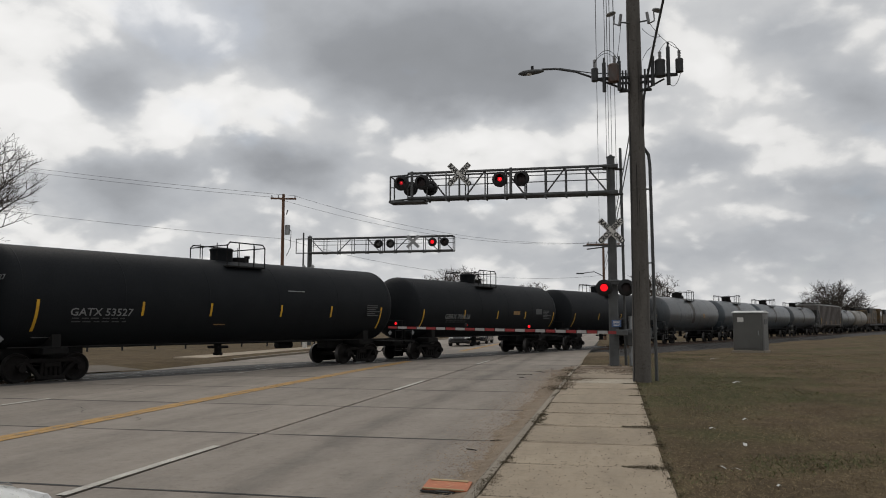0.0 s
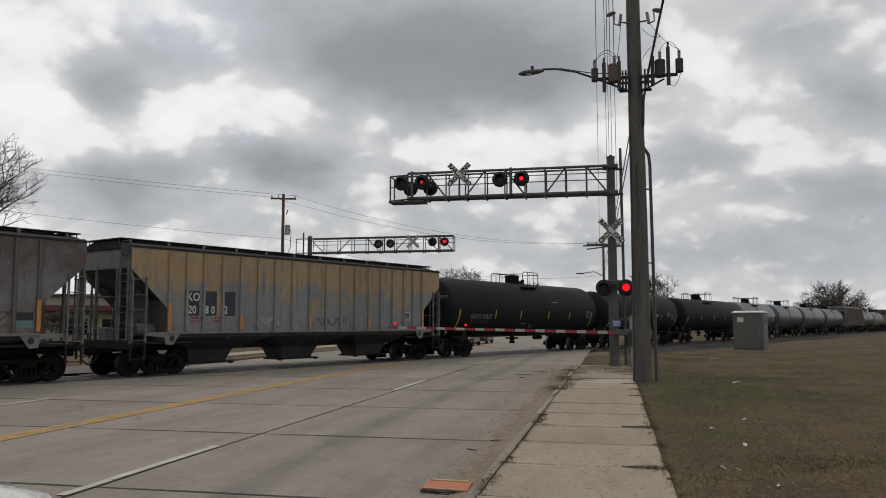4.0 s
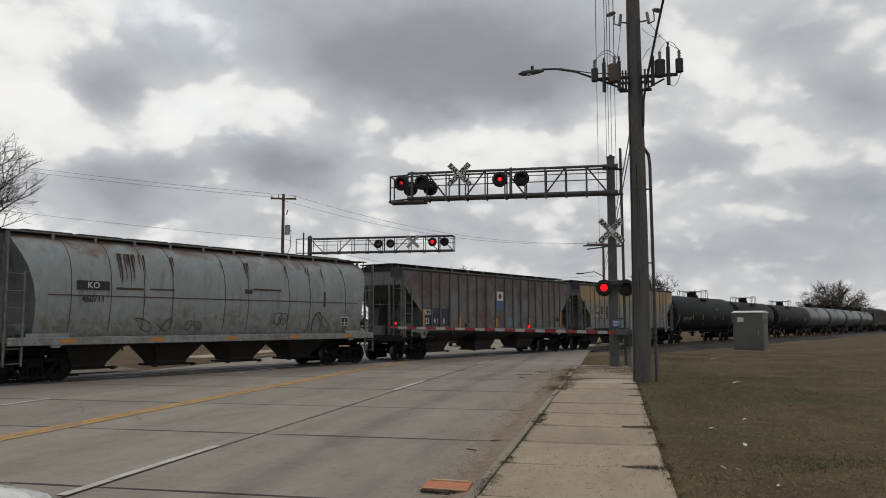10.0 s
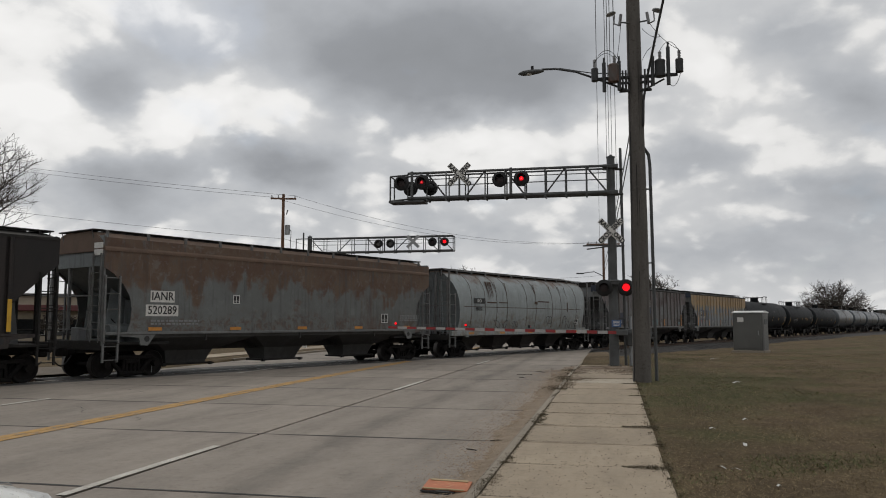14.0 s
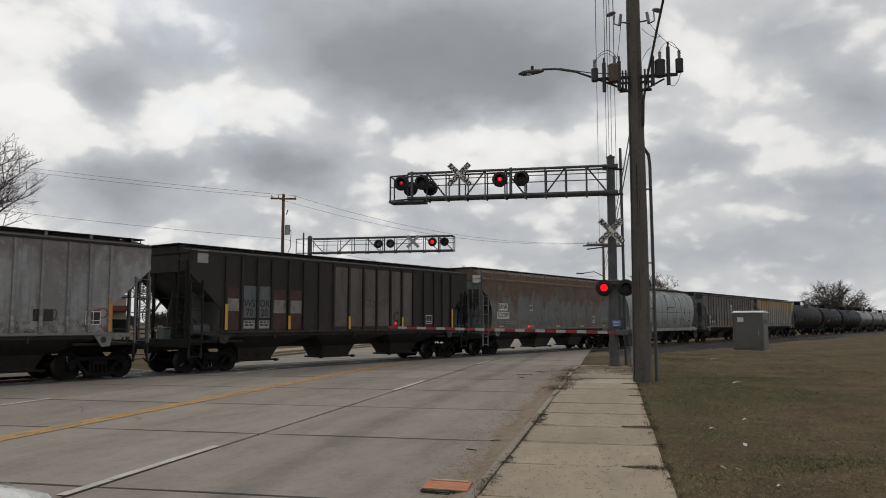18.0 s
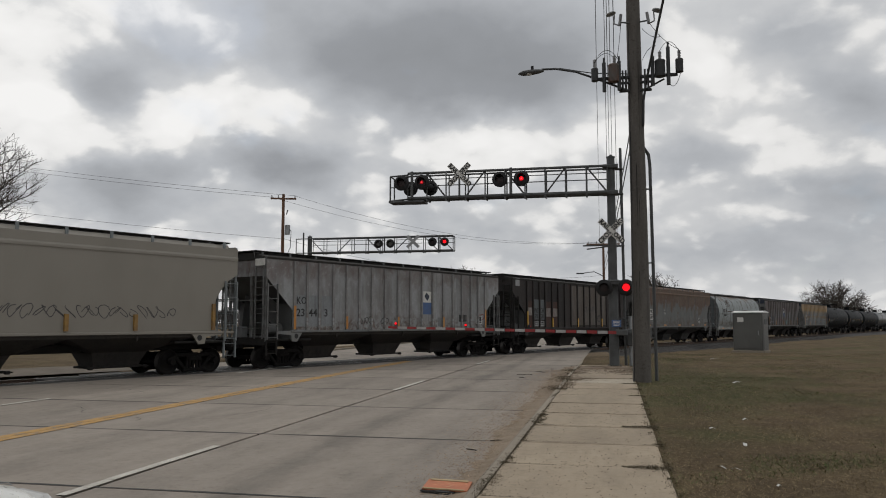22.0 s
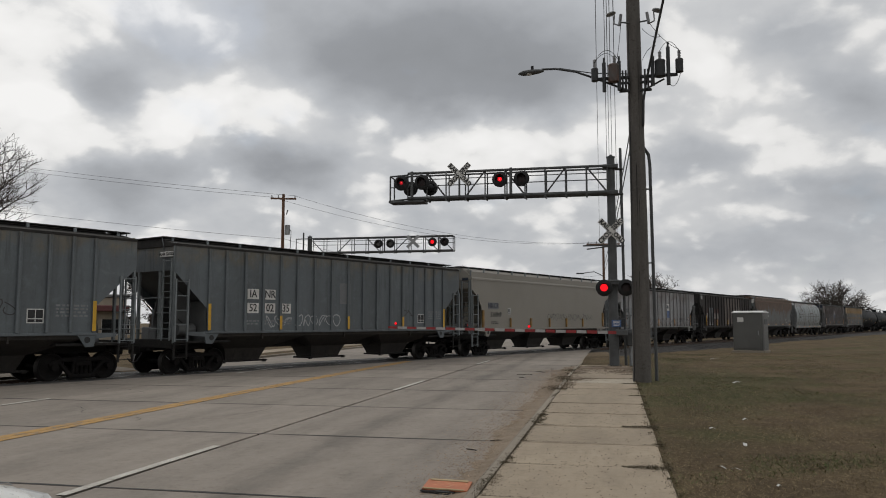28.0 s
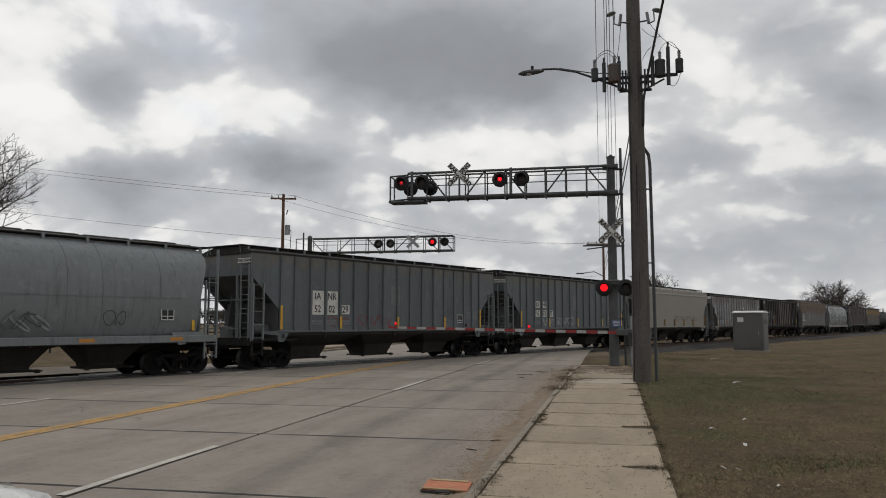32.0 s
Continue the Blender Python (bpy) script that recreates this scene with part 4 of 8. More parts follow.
def build_pavement():
    rnd = random.Random(11)
    walkway = thing("pavement", "tan concrete sidewalk slabs with weedy joints", "pavement", kind="structure")
    y = 7.9 - 1.83 * 9
    i = 0
    while y < 30.5:
        long = 1.83
        edge = WALK_R + rnd.uniform(-0.02, 0.015)
        tilt = rnd.uniform(-0.012, 0.012)
        g = slab_mesh("slab", KERB_R + 0.012, edge, y + 0.018, y + long - 0.018, WALK, KERB_UP + tilt, 0.12, 0.012, 1)
        part("slab", g, WALK_NEW if i == 17 else WALK, walkway, "paler newer slab" if i == 17 else "")
        y += long
        i += 1
    kerb = thing("kerb", "weathered concrete kerb along the road", "kerb", kind="structure")
    y = -12.0
    while y < 46.0:
        g = Geo()
        za, zb = road_z(ROAD_R, y), road_z(ROAD_R, y + 3)
        sec = [(ROAD_R, -0.2), (KERB_R, -0.2), (KERB_R, KERB_UP), (ROAD_R + 0.07, KERB_UP), (ROAD_R + 0.035, KERB_UP - 0.02), (ROAD_R, 0.0)]
        fade = lambda yy: 1 - smooth(30, 42, yy)
        a = [(x, y + 0.006, za + (z if z < 0.01 else z * fade(y))) for x, z in sec]
        b = [(x, y + 2.994, zb + (z if z < 0.01 else z * fade(y + 3))) for x, z in sec]
        g.face(a)
        g.face(b[::-1])
        for i in range(6):
            g.face((a[i], b[i], b[(i + 1) % 6], a[(i + 1) % 6]))
        part("kerb_stone", g, KERB, kerb)
        y += 3.0
    left = thing("kerb", "pale concrete kerb and walk across the road", "kerb", kind="structure")
    y = -20.0
    while y < 120.0:
        if abs(off_track(ROAD_L, y + 1.5)) > 4.2:
            g = slab_mesh("kerb_stone", ROAD_L - 0.16, ROAD_L, y + 0.006, y + 2.994, KERB, 0.11, 0.3, 0.02, 1)
            part("kerb_stone", g, KERB, left)
            g = slab_mesh("slab", ROAD_L - 3.1, ROAD_L - 1.4, y + 0.006, y + 2.994, WALK, 0.13, 0.2, 0.012, 1)
            part("slab", g, WALK, left)
        y += 3.0
    # tufts and dirt in the joint between kerb and slabs, and ragged turf along the lawn edge
    g = Geo()

    def tuft(x, y, z, high, wide, count):
        for _ in range(count):
            t, l = rnd.uniform(0, 6.28), rnd.uniform(0.3, 1.0)
            bx, by = x + rnd.gauss(0, wide), y + rnd.gauss(0, wide * 1.4)
            tip = (bx + math.cos(t) * high * l * 0.9, by + math.sin(t) * high * l * 0.9, z + high * rnd.uniform(0.2, 0.8))
            nx, ny = -math.sin(t) * 0.004, math.cos(t) * 0.004
            g.face([(bx - nx, by - ny, z), (bx + nx, by + ny, z), tip])

    # the joint beside the kerb is overgrown in clumps
    for _ in range(900):
        y = rnd.uniform(6, 29)
        thick = noise.noise((2, y * 0.55, 0)) + 0.5 * noise.noise((5, y * 1.7, 0))
        if thick > -0.25:
            wide = 0.012 + 0.03 * max(thick, 0.0)
            tuft(KERB_R + rnd.gauss(0.015, wide), y, road_z(KERB_R, y) + KERB_UP - 0.004, rnd.uniform(0.010, 0.022) * (1 + max(thick, 0)), 0.02, 12)
    for y, wide, count in ((8.4, 0.05, 160), (8.9, 0.045, 110), (9.75, 0.05, 60), (13.9, 0.06, 130), (14.7, 0.05, 80), (18.6, 0.06, 60), (20.6, 0.09, 90), (24.2, 0.22, 240), (25.0, 0.16, 150), (28.2, 0.25, 160)):
        for _ in range(count):
            tuft(KERB_R + rnd.gauss(0.02, wide), y + rnd.gauss(0, 0.24), road_z(KERB_R, y) + KERB_UP - 0.004, rnd.uniform(0.008, 0.022) * (1 + y * 0.03), 0.018, 10)
    for _ in range(120):
        y = rnd.uniform(20, 31)
        tuft(rnd.uniform(-1.6, 0.5) if y > 29 else rnd.gauss(KERB_R, 0.12), y, road_z(0, y) + KERB_UP - 0.01, rnd.uniform(0.05, 0.13), 0.07, 16)
    # wedges of turf creeping in from the lawn at the joints, and grime along them
    for k in range(13):
        y = 7.9 + 1.83 * k
        reach = (0.06, 0.55, 0.10, 0.52, 0.08, 0.10, 0.30, 0.28, 0.45, 0.2, 0.5, 0.6, 0.4)[k]
        for _ in range(int(reach * 900)):
            t = rnd.random() ** 1.4
            x = WALK_R + 0.05 - reach * t
            yy = y + rnd.gauss(0.02, 0.11 * (1.1 - t) * min(1.0, reach * 2))
            tuft(x, yy, road_z(0, yy) + KERB_UP + 0.004, rnd.uniform(0.012, 0.034), 0.014, 3)
        for _ in range(60):
            x = KERB_R + 0.05 + rnd.random() ** 1.8 * (0.9 if k % 3 else 0.5)
            tuft(x, y + rnd.gauss(0, 0.012), road_z(0, y) + KERB_UP + 0.003, 0.014, 0.010, 3)
        for _ in range(14):
            x = rnd.uniform(KERB_R, WALK_R)
            for _ in range(4):
                tuft(x + rnd.gauss(0, 0.03), y + rnd.gauss(0, 0.01), road_z(0, y) + KERB_UP + 0.003, 0.012, 0.008, 2)
    for _ in range(460):
        y = rnd.uniform(6, 31)
        tuft(WALK_R + rnd.gauss(-0.01, 0.035) + 0.05 * noise.noise((9, y * 1.3, 0)), y, road_z(0, y) + KERB_UP, rnd.uniform(0.015, 0.05), 0.022, 7)
    # soil and rubble strewn over the worn end of the walk
    s = Geo()
    for cx, cy, wx, wy, count in ((-1.5, 21.6, 0.2, 0.7, 1100), (-1.4, 26.5, 0.25, 1.2, 1100), (-0.5, 29.8, 0.7, 0.6, 2000), (0.5, 31.0, 0.5, 0.6, 1400), (-1.25, 24.4, 0.3, 0.5, 900), (0.2, 27.6, 0.5, 0.7, 900)):
        for _ in range(count):
            x, y = cx + rnd.gauss(0, wx), cy + rnd.gauss(0, wy)
            z = road_z(x, y) + (KERB_UP + 0.006 if x > KERB_R and y < 30.8 else 0.03)
            r = rnd.uniform(0.008, 0.026)
            t = rnd.uniform(0, 6.28)
            p = [(x + r * math.cos(t + k * 2.09) * rnd.uniform(0.7, 1.4), y + r * math.sin(t + k * 2.09) * rnd.uniform(0.7, 1.4), z) for k in range(3)]
            k = len(s.v)
            s.v.extend(p + [(x, y, z + r * 0.5)])
            s.f.extend([(k, k + 1, k + 3), (k + 1, k + 2, k + 3), (k + 2, k, k + 3)])
            s.s.extend([False] * 3)
    tagged(part("spilled_soil", s, SOIL, walkway), kind="stuff")
    # low drifts of earth over the broken end of the walk
    for cx, cy, rx, ry in ((-1.35, 24.3, 0.42, 0.42), (-1.45, 25.3, 0.3, 0.5), (-0.9, 29.6, 0.75, 0.8), (0.25, 29.9, 0.6, 0.7), (0.35, 27.4, 0.42, 0.35), (-1.3, 27.9, 0.35, 0.9), (-0.5, 31.0, 1.0, 0.6), (-1.5, 21.4, 0.22, 0.4)):
        drift = Geo()
        spokes, rings = 26, 4
        for k in range(rings + 1):
            for a in range(spokes):
                t = 6.2832 * a / spokes
                r = k / rings * (1 + 0.55 * noise.noise((cx + math.cos(t) * 1.3, cy + math.sin(t) * 1.3, 4.0)) + 0.25 * noise.noise((math.cos(t) * 4, math.sin(t) * 4, cy)))
                x, y = cx + rx * r * math.cos(t), cy + ry * r * math.sin(t)
                base = road_z(x, y) + (KERB_UP if x > KERB_R and y < 30.7 else 0.07 if x > KERB_R else 0.0)
                drift.v.append((x, y, base + 0.028 * (1 - (k / rings) ** 2) + 0.006 * noise.noise((x * 6, y * 6, 1.0)) - (0.012 if k == rings else 0.0)))
        for k in range(rings):
            for a in range(spokes):
                b = (a + 1) % spokes
                drift.f.append((k * spokes + a, k * spokes + b, (k + 1) * spokes + b, (k + 1) * spokes + a))
                drift.s.append(True)
        part("earth_drift", drift, SOIL, walkway, "drift of brown earth")
    # small crumbs of earth scattered over the slabs
    crumbs = Geo()
    for _ in range(900):
        y = 7.5 + 22 * rnd.random() ** 1.5
        x = rnd.uniform(KERB_R + 0.05, WALK_R - 0.05)
        r = rnd.uniform(0.003, 0.009) * (1 + 0.02 * y)
        z = road_z(x, y) + KERB_UP + 0.008
        t = rnd.uniform(0, 6.28)
        ring = [(x + r * math.cos(t + k * 1.571) * rnd.uniform(0.7, 1.5), y + r * math.sin(t + k * 1.571) * rnd.uniform(0.7, 1.5), z - 0.006) for k in range(4)]
        for k in range(4):
            crumbs.face([ring[k], ring[(k + 1) % 4], (x, y, z + r * 0.3)])
    tagged(part("earth_crumbs", crumbs, SOIL, walkway), kind="stuff")
    ob = new("joint_weeds", g.mesh("joint_weeds", WEED))
    tagged(ob, "dead weeds and dirt in the pavement joints", "weeds", kind="stuff")


def build_grass():
    rnd = random.Random(21)
    for name, material, label, want in (("dry_grass", GRASS_DRY, "short straw-coloured winter grass", -1), ("green_grass", GRASS_GREEN, "low green tufts in the winter lawn", 1)):
        g = Geo()
        v, f = g.v, g.f
        made = 0
        goal = 130000 if want < 0 else 38000
        while made < goal:
            d = 6.5 + 40 * rnd.random() ** 2.2
            x, y = WALK_R - 0.05 + (d * 0.62 + 1.0) * rnd.random(), d
            patch = noise.noise((x * 0.22, y * 0.22, 7.0)) + 0.5 * noise.noise((x * 0.8, y * 0.8, 2.0))
            patch += 0.6 * math.exp(-((x - 2.3) * 0.55) ** 2 - ((y - 22.5) * 0.20) ** 2)
            if want > 0 and patch < 0.12 + 0.25 * rnd.random() and not (x < WALK_R + 0.12 and rnd.random() < 0.3):
                continue
            z = ground_z(x, y) - 0.005
            h = rnd.uniform(0.008, 0.028) * (1 + 0.015 * d) * (1.25 if want > 0 else 1.0)
            w = rnd.uniform(0.002, 0.0042) * (1 + d * 0.05)
            t, lean = rnd.uniform(0, 6.28), rnd.uniform(1.0, 4.0) * h
            dx, dy = math.cos(t) * w, math.sin(t) * w
            k = len(v)
            v.extend([(x - dx, y - dy, z), (x + dx, y + dy, z), (x - dy / w * lean, y + dx / w * lean, z + h)])
            f.append((k, k + 1, k + 2))
            made += 1
        g.s = [False] * len(f)
        me = bpy.data.meshes.new(name)
        me.from_pydata(v, [], f)
        me.materials.append(material)
        tagged(new(name, me), label, "grass", kind="stuff")


build_ground()
build_road()
build_pavement()
build_grass()

# ---- rolling stock: +x is the way the train goes, -y the side towards the road's near end, z from the rail ----
SPEED = 5.39
BODY_UP = 0.11      # the hopper bodies stand this much higher on their springs
WHEEL_R = 0.42
TRAIN = []          # (thing, place along the track at 0 s)
WHEELSETS = []


def wheel_mesh(side):
    m = pose(0, side * 0.82, 0, 0, 0, 90 * side)
    g = Geo().lathe([(0.045, 0.0), (0.05, 0.10), (0.02, 0.14), (-0.01, 0.30), (0.02, 0.355), (0.045, 0.36), (0.048, 0.412)], m, 24)
    g.lathe([(-0.13, 0.445), (-0.135, 0.36), (-0.08, 0.30), (-0.06, 0.1)], m, 24)
    return g.mesh("wheel", WHEEL_FACE)


def tread_mesh(side):
    m = pose(0, side * 0.82, 0, 0, 0, 90 * side)
    return Geo().lathe([(0.048, 0.412), (0.04, 0.42), (-0.09, 0.425), (-0.10, 0.448), (-0.13, 0.445)], m, 24).mesh("tread", WHEEL_TREAD)


AXLE = Geo().rod((0, -1.0, 0), (0, 1.0, 0), 0.075, n=10).mesh("wheelset", WHEEL_FACE)
# pale bar painted on the wheel face for the light it reflects
GLINT = Geo().box(0.10, 0.32, -0.875, -0.868, -0.012, 0.012).mesh("chalk_mark", LETTER_GREY)


def side_frame_mesh(material):
    """A cast bar-bell frame with two window openings, made of a ring of struts."""
    g = Geo()
    def bar(p, q, w, t=0.13):
        p, q = Vector((p[0], 0, p[1])), Vector((q[0], 0, q[1]))
        d = q - p
        a = math.atan2(d.z, d.x)
        m = Matrix.Translation((p + q) / 2) @ pose(0, 0, 0, 0, -math.degrees(a), 0)
        g.box(-d.length / 2 - w * 0.3, d.length / 2 + w * 0.3, -t / 2, t / 2, -w / 2, w / 2, 0.025, m)
    bar((-0.98, 0.50), (-0.72, 0.62), 0.15)
    bar((0.98, 0.50), (0.72, 0.62), 0.15)
    bar((-0.75, 0.66), (0.75, 0.66), 0.13)
    bar((-0.72, 0.58), (-0.34, 0.17), 0.12)
    bar((0.72, 0.58), (0.34, 0.17), 0.12)
    bar((-0.40, 0.15), (0.40, 0.15), 0.12, 0.17)
    bar((-0.29, 0.18), (-0.25, 0.62), 0.09)
    bar((0.29, 0.18), (0.25, 0.62), 0.09)
    for x in (-0.15, 0.0, 0.15):
        g.rod((x, 0, 0.2), (x, 0, 0.47), 0.055, n=8)
    g.box(-0.24, 0.24, -0.11, 0.11, 0.46, 0.60, 0.02)
    return g.mesh("side_frame", material)


WHEEL = [wheel_mesh(-1), wheel_mesh(1)]
TREAD = [tread_mesh(-1), tread_mesh(1)]
SIDE_FRAME = {False: side_frame_mesh(TRUCK_IRON), True: side_frame_mesh(TRUCK_PALE)}
BEARING = Geo().rod((0, -0.09, 0), (0, 0.09, 0), 0.115, n=12).mesh("bearing", TRUCK_IRON)
BOLSTER = Geo().box(-0.2, 0.2, -1.08, 1.08, 0.48, 0.72, 0.03).box(-0.28, 0.28, -0.35, 0.35, 0.70, 0.80, 0.02).mesh("bolster", TRUCK_IRON)
BRAKE = Geo().box(-0.45, -0.36, -0.9, 0.9, 0.30, 0.42, 0.02).box(0.36, 0.45, -0.9, 0.9, 0.30, 0.42, 0.02).mesh("brake_beam", TRUCK_IRON)


def truck(car, x, pale=False, base=0.89):
    """A two-axle freight truck: an empty-handed set of parts under the car."""
    bolster = part("bolster", BOLSTER, TRUCK_IRON, car, at=(x, 0, 0))
    for y in (-1.02, 1.02):
        part("side_frame", SIDE_FRAME[pale], TRUCK_IRON, bolster, at=(0, y, -0.02))
    part("brake_beam", BRAKE, TRUCK_IRON, bolster)
    for dx in (-base, base):
        for y in (-1.07, 1.07):
            part("bearing", BEARING, TRUCK_IRON, bolster, at=(dx, y, WHEEL_R))
        w = part("wheelset", AXLE, WHEEL_FACE, car, at=(x + dx, 0, WHEEL_R))
        for k in (0, 1):
            part("wheel", WHEEL[k], WHEEL_FACE, w)
            part("tread", TREAD[k], WHEEL_TREAD, w, "bright steel running tread")
        if len(WHEELSETS) % 3 == 0:
            part("chalk_mark", GLINT, LETTER_GREY, w)
        WHEELSETS.append((w, (x + dx, 0, WHEEL_R), (x * 37 + dx * 91 + len(WHEELSETS) * 53) % 360))


def coupler(car, x, way):
    g = Geo()
    g.box(min(x, x + way * 0.62), max(x, x + way * 0.62), -0.09, 0.09, 0.76, 0.92, 0.02)
    g.box(min(x + way * 0.5, x + way * 0.80), max(x + way * 0.5, x + way * 0.80), -0.16, 0.14, 0.70, 0.98, 0.04)
    hose = [(x + way * (0.15 + 0.62 * t), 0.28 - 0.1 * t, 0.72 - 0.34 * math.sin(t * 2.6)) for t in (0, 0.2, 0.4, 0.6, 0.8, 1.0)]
    ob = part("coupler", g, TRUCK_IRON, car)
    part("air_hose", Geo().tube(hose, 0.024, 6), BLACK, ob)


def ladder(car, x0, x1, y, z0, z1, rungs, material, name="ladder", out=0.07):
    """Two stiles and rungs standing off a side (constant y)."""
    g = Geo()
    yy = y + (-out if y < 0 else out)
    for x in (x0, x1):
        g.box(x - 0.03, x + 0.03, min(yy, y), max(yy, y), z0, z1, 0.006)
    for i in range(rungs):
        z = z0 + 0.08 + (z1 - z0 - 0.16) * i / (rungs - 1)
        g.rod((x0, yy, z), (x1, yy, z), 0.014, n=6)
    return part(name, g, material, car)


def end_ladder(car, x, y0, y1, z0, z1, rungs, material, way):
    g = Geo()
    xx = x + way * 0.05
    for y in (y0, y1):
        g.box(min(x, xx), max(x, xx), y - 0.03, y + 0.03, z0, z1, 0.006)
    for i in range(rungs):
        z = z0 + 0.08 + (z1 - z0 - 0.16) * i / (rungs - 1)
        g.rod((xx, y0, z), (xx, y1, z), 0.014, n=6)
    return part("end_ladder", g, material, car)


def scrawl(car, x, z, wide, high, y, material, seed, thick=0.018):
    """Loose sprayed loops that spell nothing."""
    z += BODY_UP
    rnd = random.Random(seed)
    g = Geo()
    n = max(2, int(wide / (high * 0.75)))
    for i in range(n):
        cx = x + wide * (i + 0.5) / n
        p, q, r = rnd.uniform(0.6, 1.6), rnd.uniform(0, 6.28), rnd.uniform(0.28, 0.5)
        pts = []
        for t in range(11):
            a = t * 0.62 + q
            pts.append((cx + high * 0.42 * math.cos(a) * (1 + 0.3 * math.sin(p * a)), z + high * r * math.sin(a * p)))
        for (ax, az), (bx, bz) in zip(pts, pts[1:]):
            d = Vector((bx - ax, bz - az))
            if d.length < 1e-4:
                continue
            nx, nz = -d.y / d.length * thick, d.x / d.length * thick
            g.face([(ax - nx, y, az - nz), (ax + nx, y, az + nz), (bx + nx, y, bz + nz), (bx - nx, y, bz - nz)])
    tagged(part("spray_scrawl", g, material, car), kind="stuff")


def plate(car, x0, x1, z0, z1, y, material, name="panel", label="", deep=0.006):
    return part(name, Geo().box(x0, x1, y - deep, y, z0 + BODY_UP, z1 + BODY_UP, 0.001), material, car, label)


def lined_box(car, x, z, w, h, y, name="data_box"):
    """The black and white data stencil on a freight car's side."""
    g = Geo()
    for x0, x1, z0, z1 in ((x - w / 2, x + w / 2, z - h / 2, z - h / 2 + 0.03), (x - w / 2, x + w / 2, z + h / 2 - 0.03, z + h / 2), (x - w / 2, x - w / 2 + 0.03, z - h / 2, z + h / 2), (x + w / 2 - 0.03, x + w / 2, z - h / 2, z + h / 2)):
        g.box(x0, x1, y - 0.008, y - 0.004, z0, z1)
    g.box(x - 0.012, x + 0.012, y - 0.008, y - 0.004, z - h / 2, z + h / 2)
    g.box(x - w / 2, x + w / 2, y - 0.008, y - 0.004, z - h * 0.22, z - h * 0.16)
    back = plate(car, x - w / 2, x + w / 2, z - h / 2, z + h / 2, y, LETTER_BLACK, name)
    part("stencil_frame", g, LETTER_WHITE, back, at=(0, 0, BODY_UP))


def bars(car, x, z, wide, rows, y, material, seed=1, high=0.07, name="small_lettering"):
    """Lines of lettering too small to read."""
    z += BODY_UP
    rnd = random.Random(seed)
    g = Geo()
    for r in range(rows):
        cx = x
        while cx < x + wide:
            w = rnd.uniform(0.06, 0.2)
            g.box(cx, min(cx + w, x + wide), y - 0.004, y, z - r * high * 1.7 - high, z - r * high * 1.7)
            cx += w + 0.05
    tagged(part(name, g, material, car), kind="stuff")


SIDE = pose(0, 0, 0, 90, 0, 0)


def on_side(x, y, z):
    return Matrix.Translation((x, y, z + BODY_UP)) @ SIDE


RIB_GAPS = (0.70, 0.70, 0.83, 0.82, 0.82, 0.84, 0.90, 0.94, 0.94, 0.90, 0.88, 0.88, 0.83, 0.83, 0.82, 0.69, 0.69)


def rib_places(a, ribs):
    """Where the side posts stand: closer together towards the ends."""
    gaps = RIB_GAPS[18 - ribs:]
    k = (2 * a - 2.84) / sum(gaps)
    out = [-a + 1.42]
    for g in gaps:
        out.append(out[-1] + g * k)
    return out


